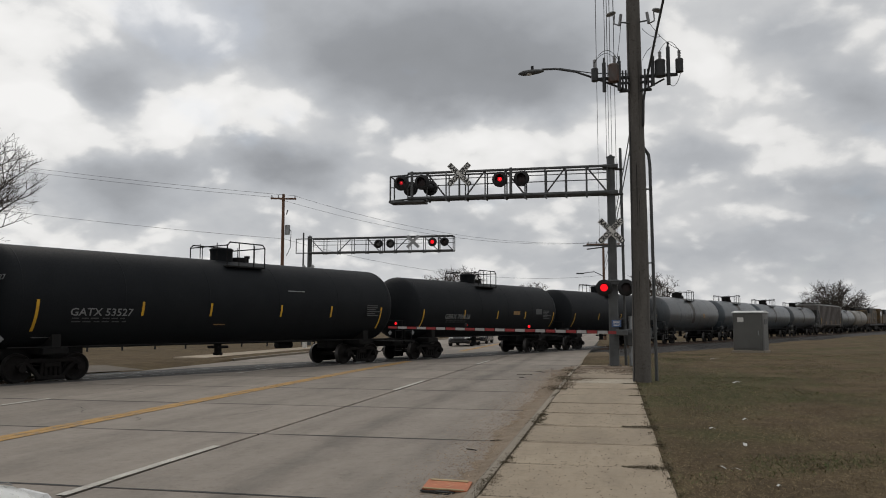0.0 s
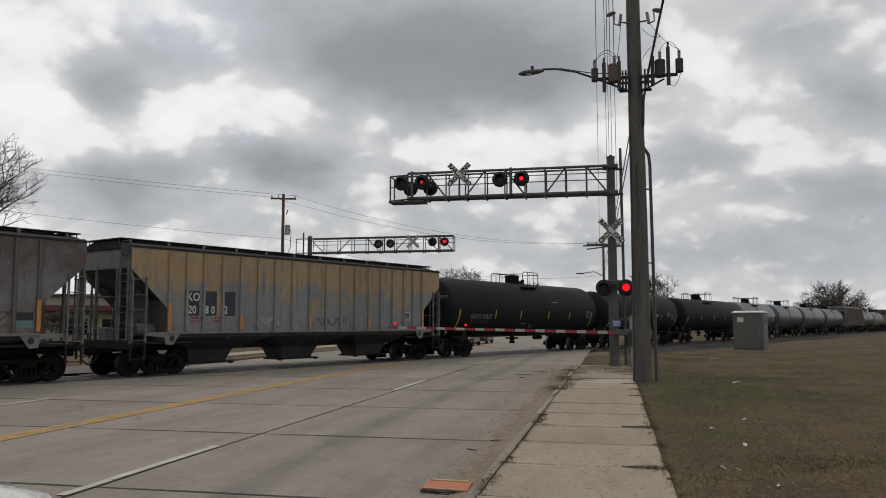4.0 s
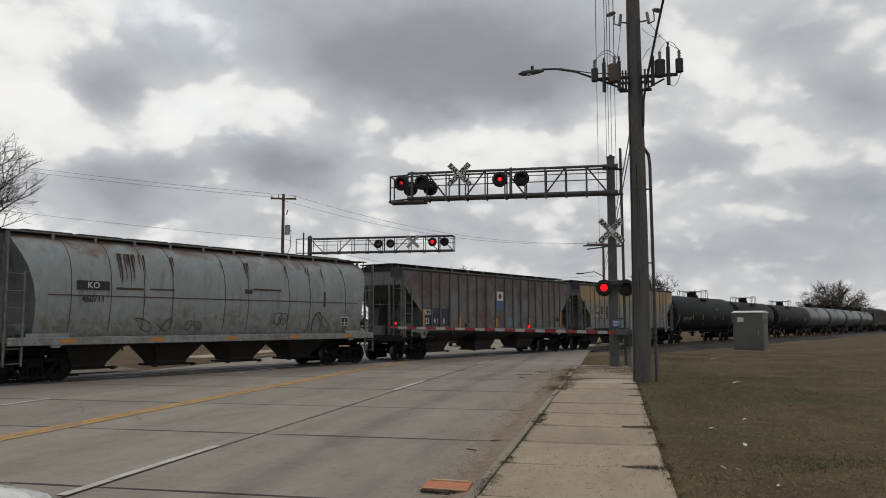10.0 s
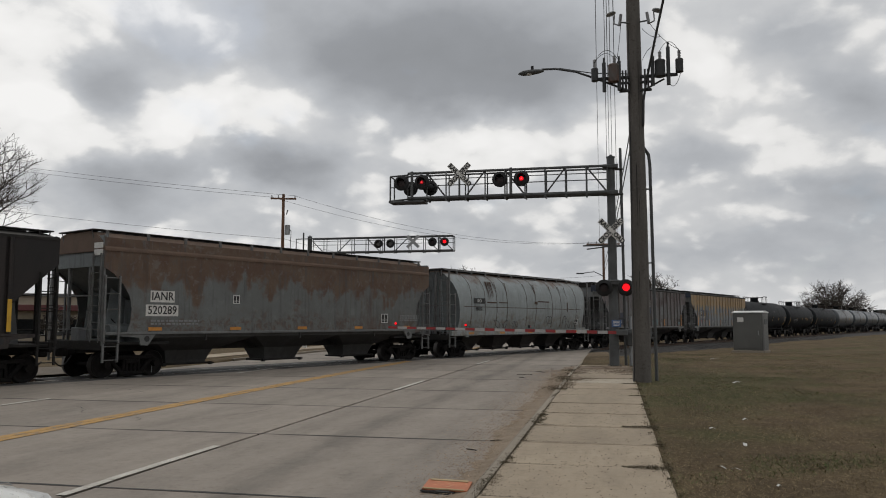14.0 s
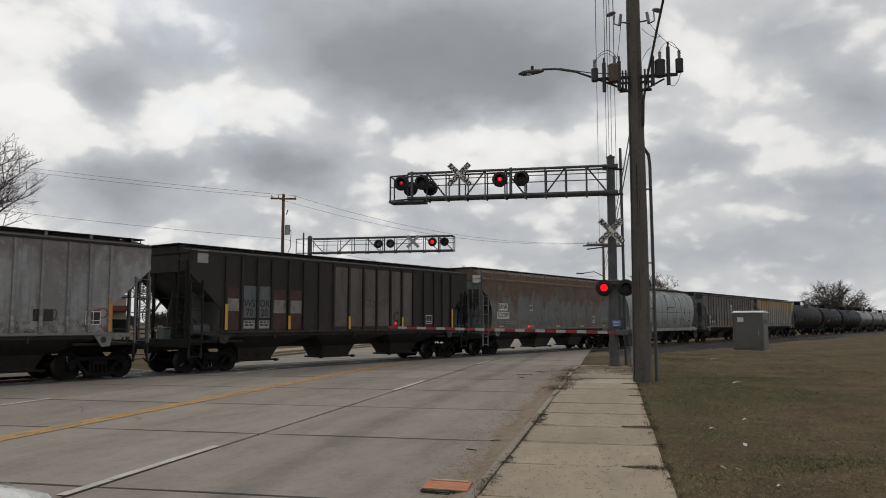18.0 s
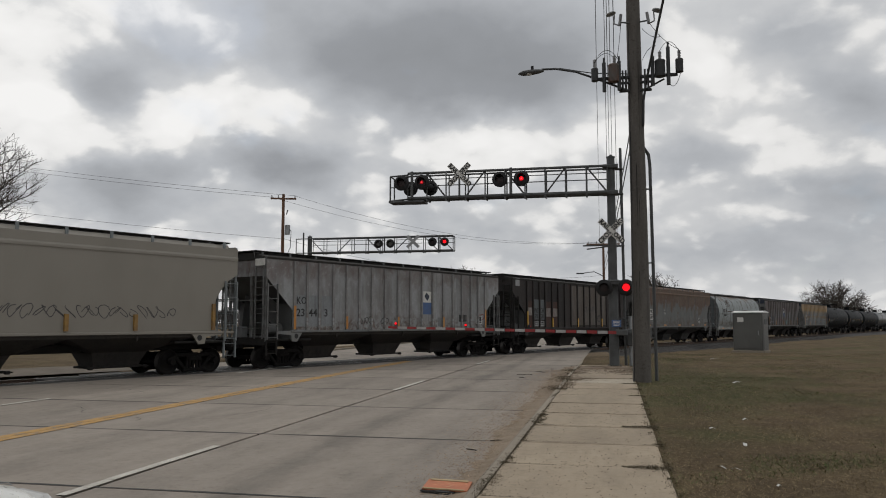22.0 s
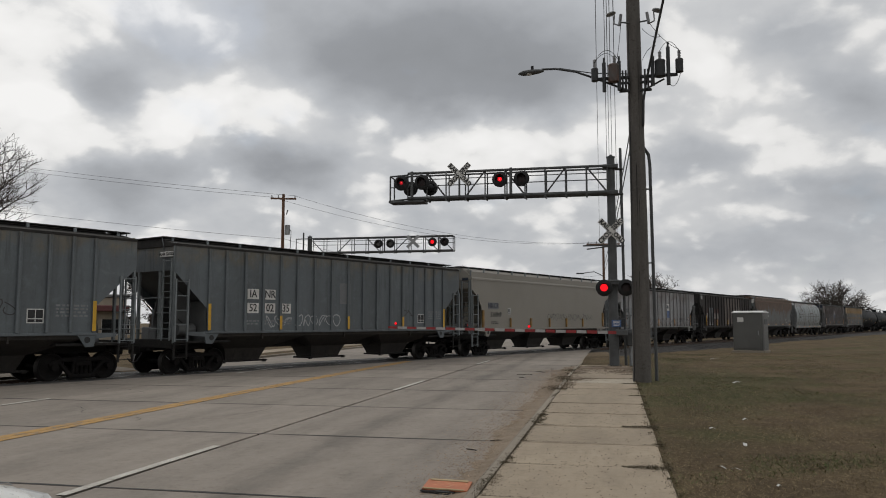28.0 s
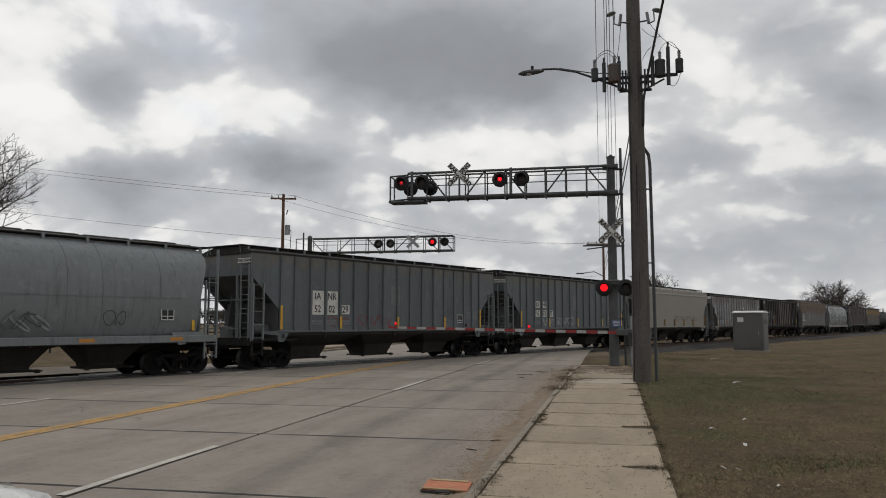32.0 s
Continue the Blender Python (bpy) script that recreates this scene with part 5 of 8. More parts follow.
def hopper(rear, front, style, low, high, label, roof=None, bay=BAY_DARK, bars_mat=None, ribs=16, end=None, split=2.9, reflector=REFLECT, pale_truck=False, rib_mat=None, sill_mat=None, posts=None, grow=0.0):
    """A covered hopper. style: rib (outside posts), smooth (flat sheets) or round (barrel sides)."""
    a = (front - rear) / 2
    car = thing("hopper_car", label, "hopper car", group="cars of the freight train")
    roof, bars_mat, end = roof or ROOF_GREY, bars_mat or BAR_GREY, end or low
    rib_mat, sill_mat = rib_mat or low, sill_mat or low
    eave, sill = 4.25 + grow, 1.45
    if style == "round":
        sill = 1.30
    places = [-a + x for x in posts] if posts else rib_places(a, ribs)
    ribs = len(places)
    half = 1.60 if style != "round" else 1.62
    cut = [(-a + 1.38, sill), (-a + 1.38, 2.24), (-a, 3.50)]
    if style == "smooth":
        cut = [(-a + 0.85, sill), (-a + 0.97, 1.8), (-a + 1.0, 2.2), (-a + 0.92, 2.6), (-a + 0.68, 2.98), (-a + 0.35, 3.3), (-a, 3.50)]
    if style == "round":
        cut = [(-a + 0.84, sill), (-a + 0.86, 1.9), (-a + 0.84, 2.5), (-a + 0.70, 3.2), (-a + 0.46, 3.8), (-a + 0.30, eave)]
    edge = lambda z: next((x0 + (x1 - x0) * (z - z0) / (z1 - z0) for (x0, z0), (x1, z1) in zip(cut, cut[1:]) if z0 <= z <= z1 and z1 > z0), -a)
    if style == "round":
        prof = [(1.30, 1.40), (1.5, 1.50), (1.95, 1.60), (2.4, 1.65), (2.9, 1.65), (3.4, 1.58), (3.75, 1.45), (4.03, 1.25), (4.25, 0.98), (4.37, 0.7)]
        for side, nm in ((-1, "side_sheet"), (1, "side_sheet")):
            g = Geo()
            cols = [-1 + 2 * i / 14 for i in range(15)]
            k = len(g.v)
            for z, y in prof:
                e = -edge(min(z, eave)) if z < eave else a - 0.35
                for c in cols:
                    g.v.append((c * e, side * y, z))
            for r in range(len(prof) - 1):
                for i in range(14):
                    g.f.append((k + r * 15 + i, k + r * 15 + i + 1, k + (r + 1) * 15 + i + 1, k + (r + 1) * 15 + i))
                    g.s.append(True)
            part(nm, g, low, car)
        g = Geo().box(-a + 0.4, a - 0.4, -0.72, 0.72, 4.32, 4.40, 0.02)
        part("roof", g, roof, car)
        for x in [-a + v for v in (1.9, 3.2, 4.37, 5.45, 7.62, 8.69, 10.7, 11.84, 13.9)]:
            g = Geo()
            for (z0, y0), (z1, y1) in zip(prof[1:], prof[2:]):
                g.box(-0.008, 0.008, -0.008, 0.008, 0, math.hypot(z1 - z0, y1 - y0), m=Matrix.Translation((x, -y0 - 0.004, z0)) @ pose(0, 0, 0, math.degrees(math.atan2(y0 - y1, z1 - z0)) * -1, 0, 0))
            part("weld_seam", g, rib_mat, car)
        part("long_seam", Geo().box(-a + 1.2, a - 1.2, -1.668, -1.655, 2.58, 2.61), rib_mat, car)
        plates_y = -1.60
    else:
        outline = cut + [(-a, eave), (a, eave)] + [(-x, z) for x, z in cut[::-1]]
        for side in (-1, 1):
            if split and low is not high:
                lo = [p for p in cut if p[1] < split] + [(edge(split), split)]
                lo = lo + [(-x, z) for x, z in lo[::-1]]
                hi = [(edge(split), split)] + [p for p in cut if p[1] > split] + [(-a, eave)]
                hi = hi + [(-x, z) for x, z in hi[::-1]]
                y0, y1 = (-half, -half + 0.03) if side < 0 else (half - 0.03, half)
                part("side_sheet", Geo().prism(lo, 1, y0, y1), low, car)
                part("upper_side_sheet", Geo().prism(hi, 1, y0, y1), high, car)
            elif style == "rib" and side < 0:
                xs = places
                lead = cut + [(-a, eave), (xs[0], eave), (xs[0], sill)]
                part("side_panel", Geo().prism(lead, 1, -half, -half + 0.03), low, car)
                part("side_panel", Geo().prism([(-x, z) for x, z in lead[::-1]], 1, -half, -half + 0.03), low, car)
                for x0, x1 in zip(xs, xs[1:]):
                    part("side_panel", Geo().box(x0, x1, -half, -half + 0.03, sill, eave), low, car)
            else:
                y0, y1 = (-half, -half + 0.03) if side < 0 else (half - 0.03, half)
                part("side_sheet", Geo().prism(outline, 1, y0, y1), low, car)
        # roof: a shallow curve with a lip at the eaves
        top = eave + 0.25
        sec = [(-half - 0.02, eave - 0.05), (-half - 0.02, eave + 0.03), (-1.45, eave + 0.05), (-0.75, top - 0.03), (0, top), (0.75, top - 0.03), (1.45, eave + 0.05), (half + 0.02, eave + 0.03), (half + 0.02, eave - 0.05)]
        if style == "smooth":
            sec = [(-half - 0.03, eave - 0.42), (-half - 0.03, eave - 0.34), (-half, eave - 0.28), (-1.0, top - 0.06), (-0.6, top), (0.6, top), (1.0, top - 0.06), (half, eave - 0.28), (half + 0.03, eave - 0.34), (half + 0.03, eave - 0.42)]
        part("roof", Geo().sweep(sec, [-a, a]), roof, car)
        if style == "rib":
            rib = Geo().box(-0.055, 0.055, -half - 0.075, -half, sill + 0.02, eave - 0.06, 0.012).mesh("rib", rib_mat)
            for x in places:
                part("rib", rib, rib_mat, car, at=(x, 0, 0))
                part("rib", rib, rib_mat, car, at=Matrix.Translation((x, 0, 0)) @ pose(0, 0, 0, 0, 0, 180))
        plates_y = -half - 0.004
    # roof walk on stanchions with the loading hatches between
    wy = 0.98 if style != "round" else 0.85
    wz = eave + 0.27 if style != "round" else 4.46
    for side in (-1, 1):
        y0, y1 = sorted((side * wy, side * (wy - 0.32)))
        walkway = part("roof_walk", Geo().box(-a - 0.05, a + 0.05, y0, y1, wz, wz + 0.04, 0.008), ROOF_DARK if style != "round" else BAR_GREY, car, "grating walkway")
        count = 12
        by = side * (wy + (0.22 if style == "smooth" else 0.0))
        bracket = Geo().box(-0.045, 0.045, by - 0.03, by + 0.03, eave - 0.12 if style == "smooth" else wz - 0.32, wz + 0.01, 0.004).mesh("walk_bracket", bars_mat)
        for i in range(count):
            part("walk_bracket", bracket, bars_mat, walkway, at=(-a + 0.3 + (2 * a - 0.6) * i / (count - 1), 0, 0))
    part("hatch_trough", Geo().box(-a + 0.5, a - 0.5, -0.62, 0.62, eave + 0.07, eave + 0.30, 0.03), ROOF_DARK, car)
    n = 8
    for i in range(n):
        x0 = -a + 0.9 + (2 * a - 1.8) * i / n
        part("hatch_cover", Geo().box(x0 + 0.05, x0 + (2 * a - 1.8) / n - 0.05, -0.42, 0.42, eave + 0.22, eave + 0.36, 0.05), ROOF_DARK, car)
    # ends: upper bulkhead, slope sheet, platform and posts
    for way in (-1, 1):
        X = lambda x: way * x
        span = lambda u, v: sorted((way * u, way * v))
        zt = eave + (0.06 if style != "round" else 0.12)
        zc = 3.55
        slope_mat = END_DARK if style == "rib" else end
        if style == "round":
            # the barrel is closed by a dished bulkhead that follows the sheets' ends
            g = Geo()
            for (z0, y0), (z1, y1) in zip(prof, prof[1:]):
                e0, e1 = (-edge(min(z, eave)) if z < eave else a - 0.35 for z in (z0, z1))
                for k in range(6):
                    u0, u1 = -1 + k / 3, -1 + (k + 1) / 3
                    g.face([(X(e0 - 0.02), y0 * u0, z0), (X(e0 - 0.02), y0 * u1, z0), (X(e1 - 0.02), y1 * u1, z1), (X(e1 - 0.02), y1 * u0, z1)], True)
            part("end_bulkhead", g, end, car)
            for y in (-0.95, -0.32, 0.32, 0.95):
                part("bulkhead_rib", Geo().rod((X(a - 0.30), y, 1.2), (X(a - 0.42), y * 0.8, 4.0), 0.045, n=6), end, car)
            wide = 1.3
        else:
            wide = 1.56
            bx0, bx1 = span(a - 0.09, a - 0.06)
            part("end_sheet", Geo().box(bx0, bx1, -wide, wide, zc, zt + 0.02), end, car)
            p = [(X(a - 0.08), zc + 0.02), (X(a - 3.3), 1.40), (X(a - 3.34), 1.44), (X(a - 0.12), zc + 0.06)]
            part("slope_sheet", Geo().prism(p, 1, -half + 0.05, half - 0.05), slope_mat, car, "dark sloping end sheet")
            # upright webs that carry the slope sheet
            for y in (-0.62, 0.58):
                web = [(X(a - 0.6), 1.12), (X(a - 0.85), 2.9), (X(a - 3.2), 1.40), (X(a - 3.2), 1.12)]
                part("bulkhead_web", Geo().prism(web if way > 0 else web[::-1], 1, y, y + 0.03), slope_mat, car)
            cx0, cx1 = span(a - 1.40, a - 1.36)
            part("bolster_bulkhead", Geo().box(cx0, cx1, -half + 0.08, half - 0.08, 1.08, 2.52), slope_mat, car)
        px0, px1 = span(a, a - 2.5)
        ex0, ex1 = span(a + 0.04, a - 0.16)
        deck = part("end_platform", Geo().box(px0, px1, -1.5, 1.5, 1.06, 1.14, 0.01).box(ex0, ex1, -1.55, 1.55, 0.90, 1.20, 0.02), UNDER, car)
        cx0, cx1 = span(a - 0.07, a)
        for y in (-1.53, 1.53):
            part("corner_post", Geo().box(cx0, cx1, y - 0.05, y + 0.05, 1.05, zt, 0.01), bars_mat, deck)
        dx0, dx1 = span(a - 0.17, a - 0.08)
        for y in (-0.62, 0.62):
            part("end_post", Geo().box(dx0, dx1, y - 0.055, y + 0.055, 1.05, zc + 0.1 if style != "round" else zt, 0.01), bars_mat, deck)
        for z, y0, y1, r in ((2.62, -1.5, 1.5, 0.02), (1.55, -1.5, 1.5, 0.018), (2.1, -1.5, -0.6, 0.016), (3.1, -1.5, -1.0, 0.016)):
            part("hand_rail", Geo().rod((X(a - 0.02), y0, z), (X(a - 0.02), y1, z), r, n=6), bars_mat, deck)
        # crossover walk at roof level with its bent brackets
        wx0, wx1 = span(a - 0.32, a + 0.10)
        cross = part("crossover_walk", Geo().box(wx0, wx1, -1.05, 1.05, wz - 0.01, wz + 0.03, 0.006), ROOF_DARK, car, "grating crossover at the roof's end")
        for y in (-0.9, 0.9):
            part("walk_bracket", Geo().tube([(X(a + 0.06), y, wz), (X(a - 0.06), y, zt - 0.25)], 0.018), bars_mat, cross)
        if way < 0:
            w = Geo()
            ring = [(-a - 0.06, 0.75 + 0.27 * math.cos(t), 2.05 + 0.27 * math.sin(t)) for t in [i * 2 * math.pi / 14 for i in range(15)]]
            w.tube(ring, 0.016, 5).tube([(-a - 0.06, 0.48, 2.05), (-a - 0.06, 1.02, 2.05)], 0.012, 5)
            part("brake_wheel", w, bars_mat, deck)
            part("brake_box", Geo().box(-a - 0.02, -a + 0.28, -0.25, 0.2, 1.16, 1.62, 0.03), PATCH_GREY, deck)
            # air reservoir and pipework on the platform
            part("air_reservoir", Geo().rod((-a + 0.55, -0.95, 1.52), (-a + 1.25, -0.95, 1.52), 0.22, n=14), slope_mat, deck)
            part("brake_pipe", Geo().tube([(-a + 0.3, -0.1, 1.3), (-a + 0.3, -0.95, 1.3), (-a + 0.6, -0.95, 1.4)], 0.02).tube([(-a + 0.9, -0.95, 1.7), (-a + 0.9, -0.4, 2.0), (-a + 1.3, -0.4, 2.2)], 0.018), UNDER, deck)
        for side in (-1, 1):
            lx0, lx1 = span(a - 0.04, a - 0.54)
            ladder(car, lx0, lx1, side * (half if style != "round" else 1.52), 1.12, 3.25, 5, bars_mat)
            ladder(car, lx0, lx1, side * (half - 0.03 if style != "round" else 1.52), 0.52, 1.10, 2, bars_mat if style != "rib" else UNDER, "sill_step")
        end_ladder(car, X(a), -1.45, -1.0, 1.15, 3.95, 6, bars_mat, way)
        # bolster web behind the ladder; a black disc paints the jacking hole's shaded inside
        web = [(X(a - 0.62), 1.45), (X(a - 0.62), 1.34), (X(a - 1.30), 1.28), (X(a - 1.36), 1.04), (X(a - 1.62), 1.02), (X(a - 1.95), 1.45)]
        bolster = part("bolster_web", Geo().prism(web if way < 0 else web[::-1], 1, -half - 0.004, -half + 0.05), sill_mat, car)
        part("jacking_hole", Geo().rod((X(a - 1.58), -half - 0.008, 1.24), (X(a - 1.58), -half + 0.01, 1.24), 0.10, n=14), LETTER_BLACK, bolster)
        coupler(car, X(a - 0.25), way)
        truck(car, X(a - (1.40 if style != "round" else 1.15)), pale_truck)
    for side in (-1, 1):
        y0, y1 = sorted((side * (half + 0.035), side * (half - 0.10)))
        z0, z1 = (1.38, 1.47) if style != "round" else (1.10, 1.34)
        part("side_sill", Geo().box(-a + 0.1 if style != "rib" else -a + 1.3, a - 0.1 if style != "rib" else a - 1.3, y0, y1, z0, z1, 0.015), sill_mat, car)
    # discharge bays with sliding gates, steep-sided over the track
    if style == "round":
        for way in (-1, 1):
            x0, x1 = sorted((way * a, way * (a - 3.0)))
            part("stub_sill", Geo().box(x0, x1, -0.3, 0.3, 0.76, 1.06, 0.02), UNDER, car)
        spread, foot, shelf, count = 3.1, 0.62, 1.14, 4
    else:
        part("centre_sill", Geo().box(-a, a, -0.3, 0.3, 0.80, 1.06, 0.02), UNDER, car)
        spread, foot, shelf, count = (2 * a - 3.4) / 3, 0.84, 1.27, 3
    for i in range(count):
        c = (i - (count - 1) / 2) * spread
        w = spread / 2
        g = Geo()
        def ring(hw, hy, z):
            return [(c - hw, -hy, z), (c + hw, -hy, z), (c + hw, hy, z), (c - hw, hy, z)]
        if style == "round":
            rows = [ring(w, 1.36, sill - 0.02), ring(w * 0.97, 1.24, 1.14), ring(0.95, 0.80, 0.98), ring(0.60, 0.42, 0.46), ring(0.58, 0.40, 0.36)]
        else:
            rows = [ring(w, half - 0.04, sill - 0.02), ring(w, half - 0.08, 1.27), ring(1.52, 1.02, 1.0), ring(1.0, 0.62, 0.80), ring(0.84, 0.46, 0.44), ring(0.82, 0.44, 0.35)]
        for lo, hi in zip(rows, rows[1:]):
            for k in range(4):
                g.face((lo[k], lo[(k + 1) % 4], hi[(k + 1) % 4], hi[k]))
        g.face(rows[-1])
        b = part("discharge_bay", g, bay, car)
        gate = Geo().box(c - foot - 0.12, c + foot + 0.12, -0.50, 0.50, 0.28, 0.35, 0.01)
        for e in (-1, 1):
            gate.box(c + e * (foot + 0.14) - 0.07, c + e * (foot + 0.14) + 0.07, -0.62, -0.48, 0.25, 0.36, 0.02)
        gate.rod((c - foot - 0.3, -0.56, 0.31), (c + foot + 0.3, -0.56, 0.31), 0.022, n=6)
        part("bay_gate", gate, UNDER, b)
        part("bay_stiffener", Geo().box(c - 0.03, c + 0.03, -half + 0.02, -half + 0.10, shelf - 0.1, sill - 0.04, 0.005), bay, b)
    # reflective strips
    if style == "round" or style == "smooth" and reflector is REFLECT_ORANGE:
        for i in range(5):
            x = -a + 1.6 + (2 * a - 3.6) * i / 4
            zz = 1.22 if style == "round" else 1.56
            part("reflector", Geo().box(x, x + 0.50, -half - 0.046, -half - 0.04, zz - 0.055, zz + 0.055), reflector, car)
    else:
        spots = [places[k] for k in (0, 4, 8, 12, ribs - 1)] if style == "rib" else [-a + v for v in (1.05, 3.85, 6.15, 8.4, 10.6, 12.9, 2 * a - 1.05)]
        for i, x in enumerate(spots):
            part("reflector", Geo().box(x - 0.06, x + 0.06, -half - 0.084, -half - 0.078 if style == "rib" else -half - 0.002, sill + 0.06, sill + (0.58 if 0 < i < len(spots) - 1 else 0.98)), reflector, car)
    TRAIN.append((car, (rear + front) / 2))
    return car, a, plates_y


def tank_car(rear, front, paint, label, radius=1.5, low=0.92, mark="", mark_x=0.0, strips=(), marks_ink=LETTER_GREY, deck_x=-0.3, unread=None):
    """A tank car on a stub sill, with manway, platform and railings. rear and front are the shell's ends."""
    a = (front - rear) / 2
    low, radius = low + 0.05, radius - 0.01
    car = thing("tank_car", label, "tank car", group="cars of the freight train")
    zc = low + radius
    m = Matrix.Translation((0, 0, zc))
    # flat elliptical heads
    prof = [(-a + 0.72 * (1 - math.cos(t)), radius * math.sin(t)) for t in (0.0, 0.22, 0.45, 0.68, 0.9, 1.1, 1.3, 1.45, 1.5708)]
    shell = part("tank_shell", Geo().lathe(prof + [(-x, r) for x, r in prof[::-1]], m, 56), paint, car)
    ring = Geo().lathe([(-0.02, radius), (-0.015, radius + 0.005), (0.015, radius + 0.005), (0.02, radius)], m, 56).mesh("weld_ring", paint)
    for i in range(6):
        part("weld_ring", ring, paint, shell, at=(-a + 0.8 + (2 * a - 1.6) * i / 5, 0, 0))
    dark = paint is TANK_BLACK
    # underframe and trucks
    for way in (-1, 1):
        X = lambda x: way * x
        x0, x1 = sorted((X(a + 0.45), X(a - 3.4)))
        sillp = part("stub_sill", Geo().box(x0, x1, -0.32, 0.32, 0.66, 1.0, 0.02), UNDER_TANK, car)
        bx0, bx1 = sorted((X(a - 1.6), X(a - 2.4)))
        g = Geo().box(bx0, bx1, -1.3, 1.3, 0.82, 1.02, 0.03)
        g.prism([(-1.3, 1.0), (1.3, 1.0), (1.28, 1.42), (0.8, 1.15), (-0.8, 1.15), (-1.28, 1.42)], 0, (bx0 + bx1) / 2 - 0.14, (bx0 + bx1) / 2 + 0.14)
        part("saddle", g, UNDER_TANK, sillp)
        ex0, ex1 = sorted((X(a + 0.42), X(a - 0.35)))
        plat = part("end_platform", Geo().box(ex0, ex1, -1.45, 1.45, 0.88, 0.94, 0.01), UNDER_TANK, car)
        g = Geo()
        g.tube([(X(a + 0.4), -1.42, 0.9), (X(a + 0.4), -1.42, 1.85), (X(a + 0.4), 1.42, 1.85), (X(a + 0.4), 1.42, 0.9)], 0.018)
        g.tube([(X(a + 0.4), -1.42, 1.4), (X(a - 0.1), -1.42, 1.4), (X(a - 0.1), -1.42, 0.5)], 0.016)
        g.tube([(X(a + 0.38), -1.42, 0.9), (X(a + 0.38), -1.42, 0.48), (X(a - 0.1), -1.42, 0.48)], 0.016)
        part("hand_rail", g, BAR_GREY if not dark else UNDER_TANK, plat)
        part("hazard_diamond", Geo().box(-0.09, 0.09, -0.004, 0.004, -0.09, 0.09, m=Matrix.Translation((X(a - 0.34), -1.30, 1.30)) @ pose(0, 0, 0, 0, 45, 0)), PATCH_GREY, plat, "grey diamond placard")
        coupler(car, X(a + 0.18), way)
        truck(car, X(a - 2.0))
    part("side_rail", Geo().tube([(-a + 0.5, -1.46, 1.05), (a - 0.5, -1.46, 1.05)], 0.02), UNDER_TANK, car)
    g = Geo()
    g.rod((0, 0, 0.60), (0, 0, 1.0), 0.14, n=14).rod((0, 0, 0.54), (0, 0, 0.64), 0.18, n=14)
    g.box(-0.28, 0.28, -0.3, 0.3, 0.80, 0.90, 0.03)
    part("bottom_outlet", g, UNDER_TANK, car)
    part("brake_cylinder", Geo().rod((3.2, 0.3, 0.84), (4.0, 0.3, 0.84), 0.14, n=12), UNDER_TANK, car)
    # manway, valves and the railed platform over the middle
    top = zc + radius
    dome = part("manway", Geo().lathe([(-0.1, 0.42), (0.36, 0.42), (0.39, 0.45), (0.43, 0.45), (0.47, 0.38), (0.51, 0.0)], Matrix.Translation((deck_x - 0.3, 0, top)) @ pose(0, 0, 0, 0, -90, 0), 20), paint if dark else UNDER_TANK, car)
    part("valve", Geo().rod((deck_x + 0.55, 0, top - 0.05), (deck_x + 0.55, 0, top + 0.16), 0.3, n=12), UNDER_TANK, dome)
    part("vent_valve", Geo().rod((deck_x + 0.95, 0, top - 0.05), (deck_x + 0.95, 0, top + 0.2), 0.07, n=10).rod((deck_x + 0.95, 0, top + 0.16), (deck_x + 0.95, 0, top + 0.26), 0.11, n=10), UNDER_TANK, dome)
    d0, d1 = deck_x - 0.9, deck_x + 0.9
    deck = part("platform", Geo().box(d0, d1, -1.15, -0.68, top - 0.30, top - 0.25), UNDER_TANK, car)
    part("platform", Geo().box(d0, d1, 0.68, 1.15, top - 0.30, top - 0.25), UNDER_TANK, car)
    g = Geo()
    rail_z = top + 0.62
    for y in (-1.1, 1.1):
        g.tube([(d0, y, top - 0.25), (d0, y, rail_z - 0.12), (d0 + 0.12, y, rail_z), (d1 - 0.12, y, rail_z), (d1, y, rail_z - 0.12), (d1, y, top - 0.25)], 0.024)
        for x in (deck_x - 0.35, deck_x + 0.35):
            g.rod((x, y, top - 0.25), (x, y, rail_z), 0.018, n=6)
    for x in (d0, d1):
        for y in (-0.5, 0.5):
            g.rod((x, y, top - 0.1), (x, y, rail_z), 0.018, n=6)
        g.tube([(x, -1.1, rail_z - 0.12), (x, 1.1, rail_z - 0.12)], 0.022)
    part("platform_railing", g, UNDER_TANK, deck)
    for i, x in enumerate(strips):
        g = Geo()
        lo, hi = (-0.70, -0.06) if i in (0, len(strips) - 1) else (-0.35, -0.06)
        ts = [lo + (hi - lo) * k / 6 for k in range(7)]
        for t0, t1 in zip(ts, ts[1:]):
            r = radius + 0.010
            g.face([(x - 0.045, -r * math.cos(t0), zc + r * math.sin(t0)), (x + 0.045, -r * math.cos(t0), zc + r * math.sin(t0)), (x + 0.045, -r * math.cos(t1), zc + r * math.sin(t1)), (x - 0.045, -r * math.cos(t1), zc + r * math.sin(t1))])
        part("reflector", g, REFLECT, shell, "yellow reflective strip")

    def tilted(x, t, out=0.014):
        """A place on the round side, t radians above its middle height."""
        return on_side(x, -(radius + out) * math.cos(t), zc - BODY_UP + (radius + out) * math.sin(t)) @ pose(0, 0, 0, -math.degrees(t), 0, 0)

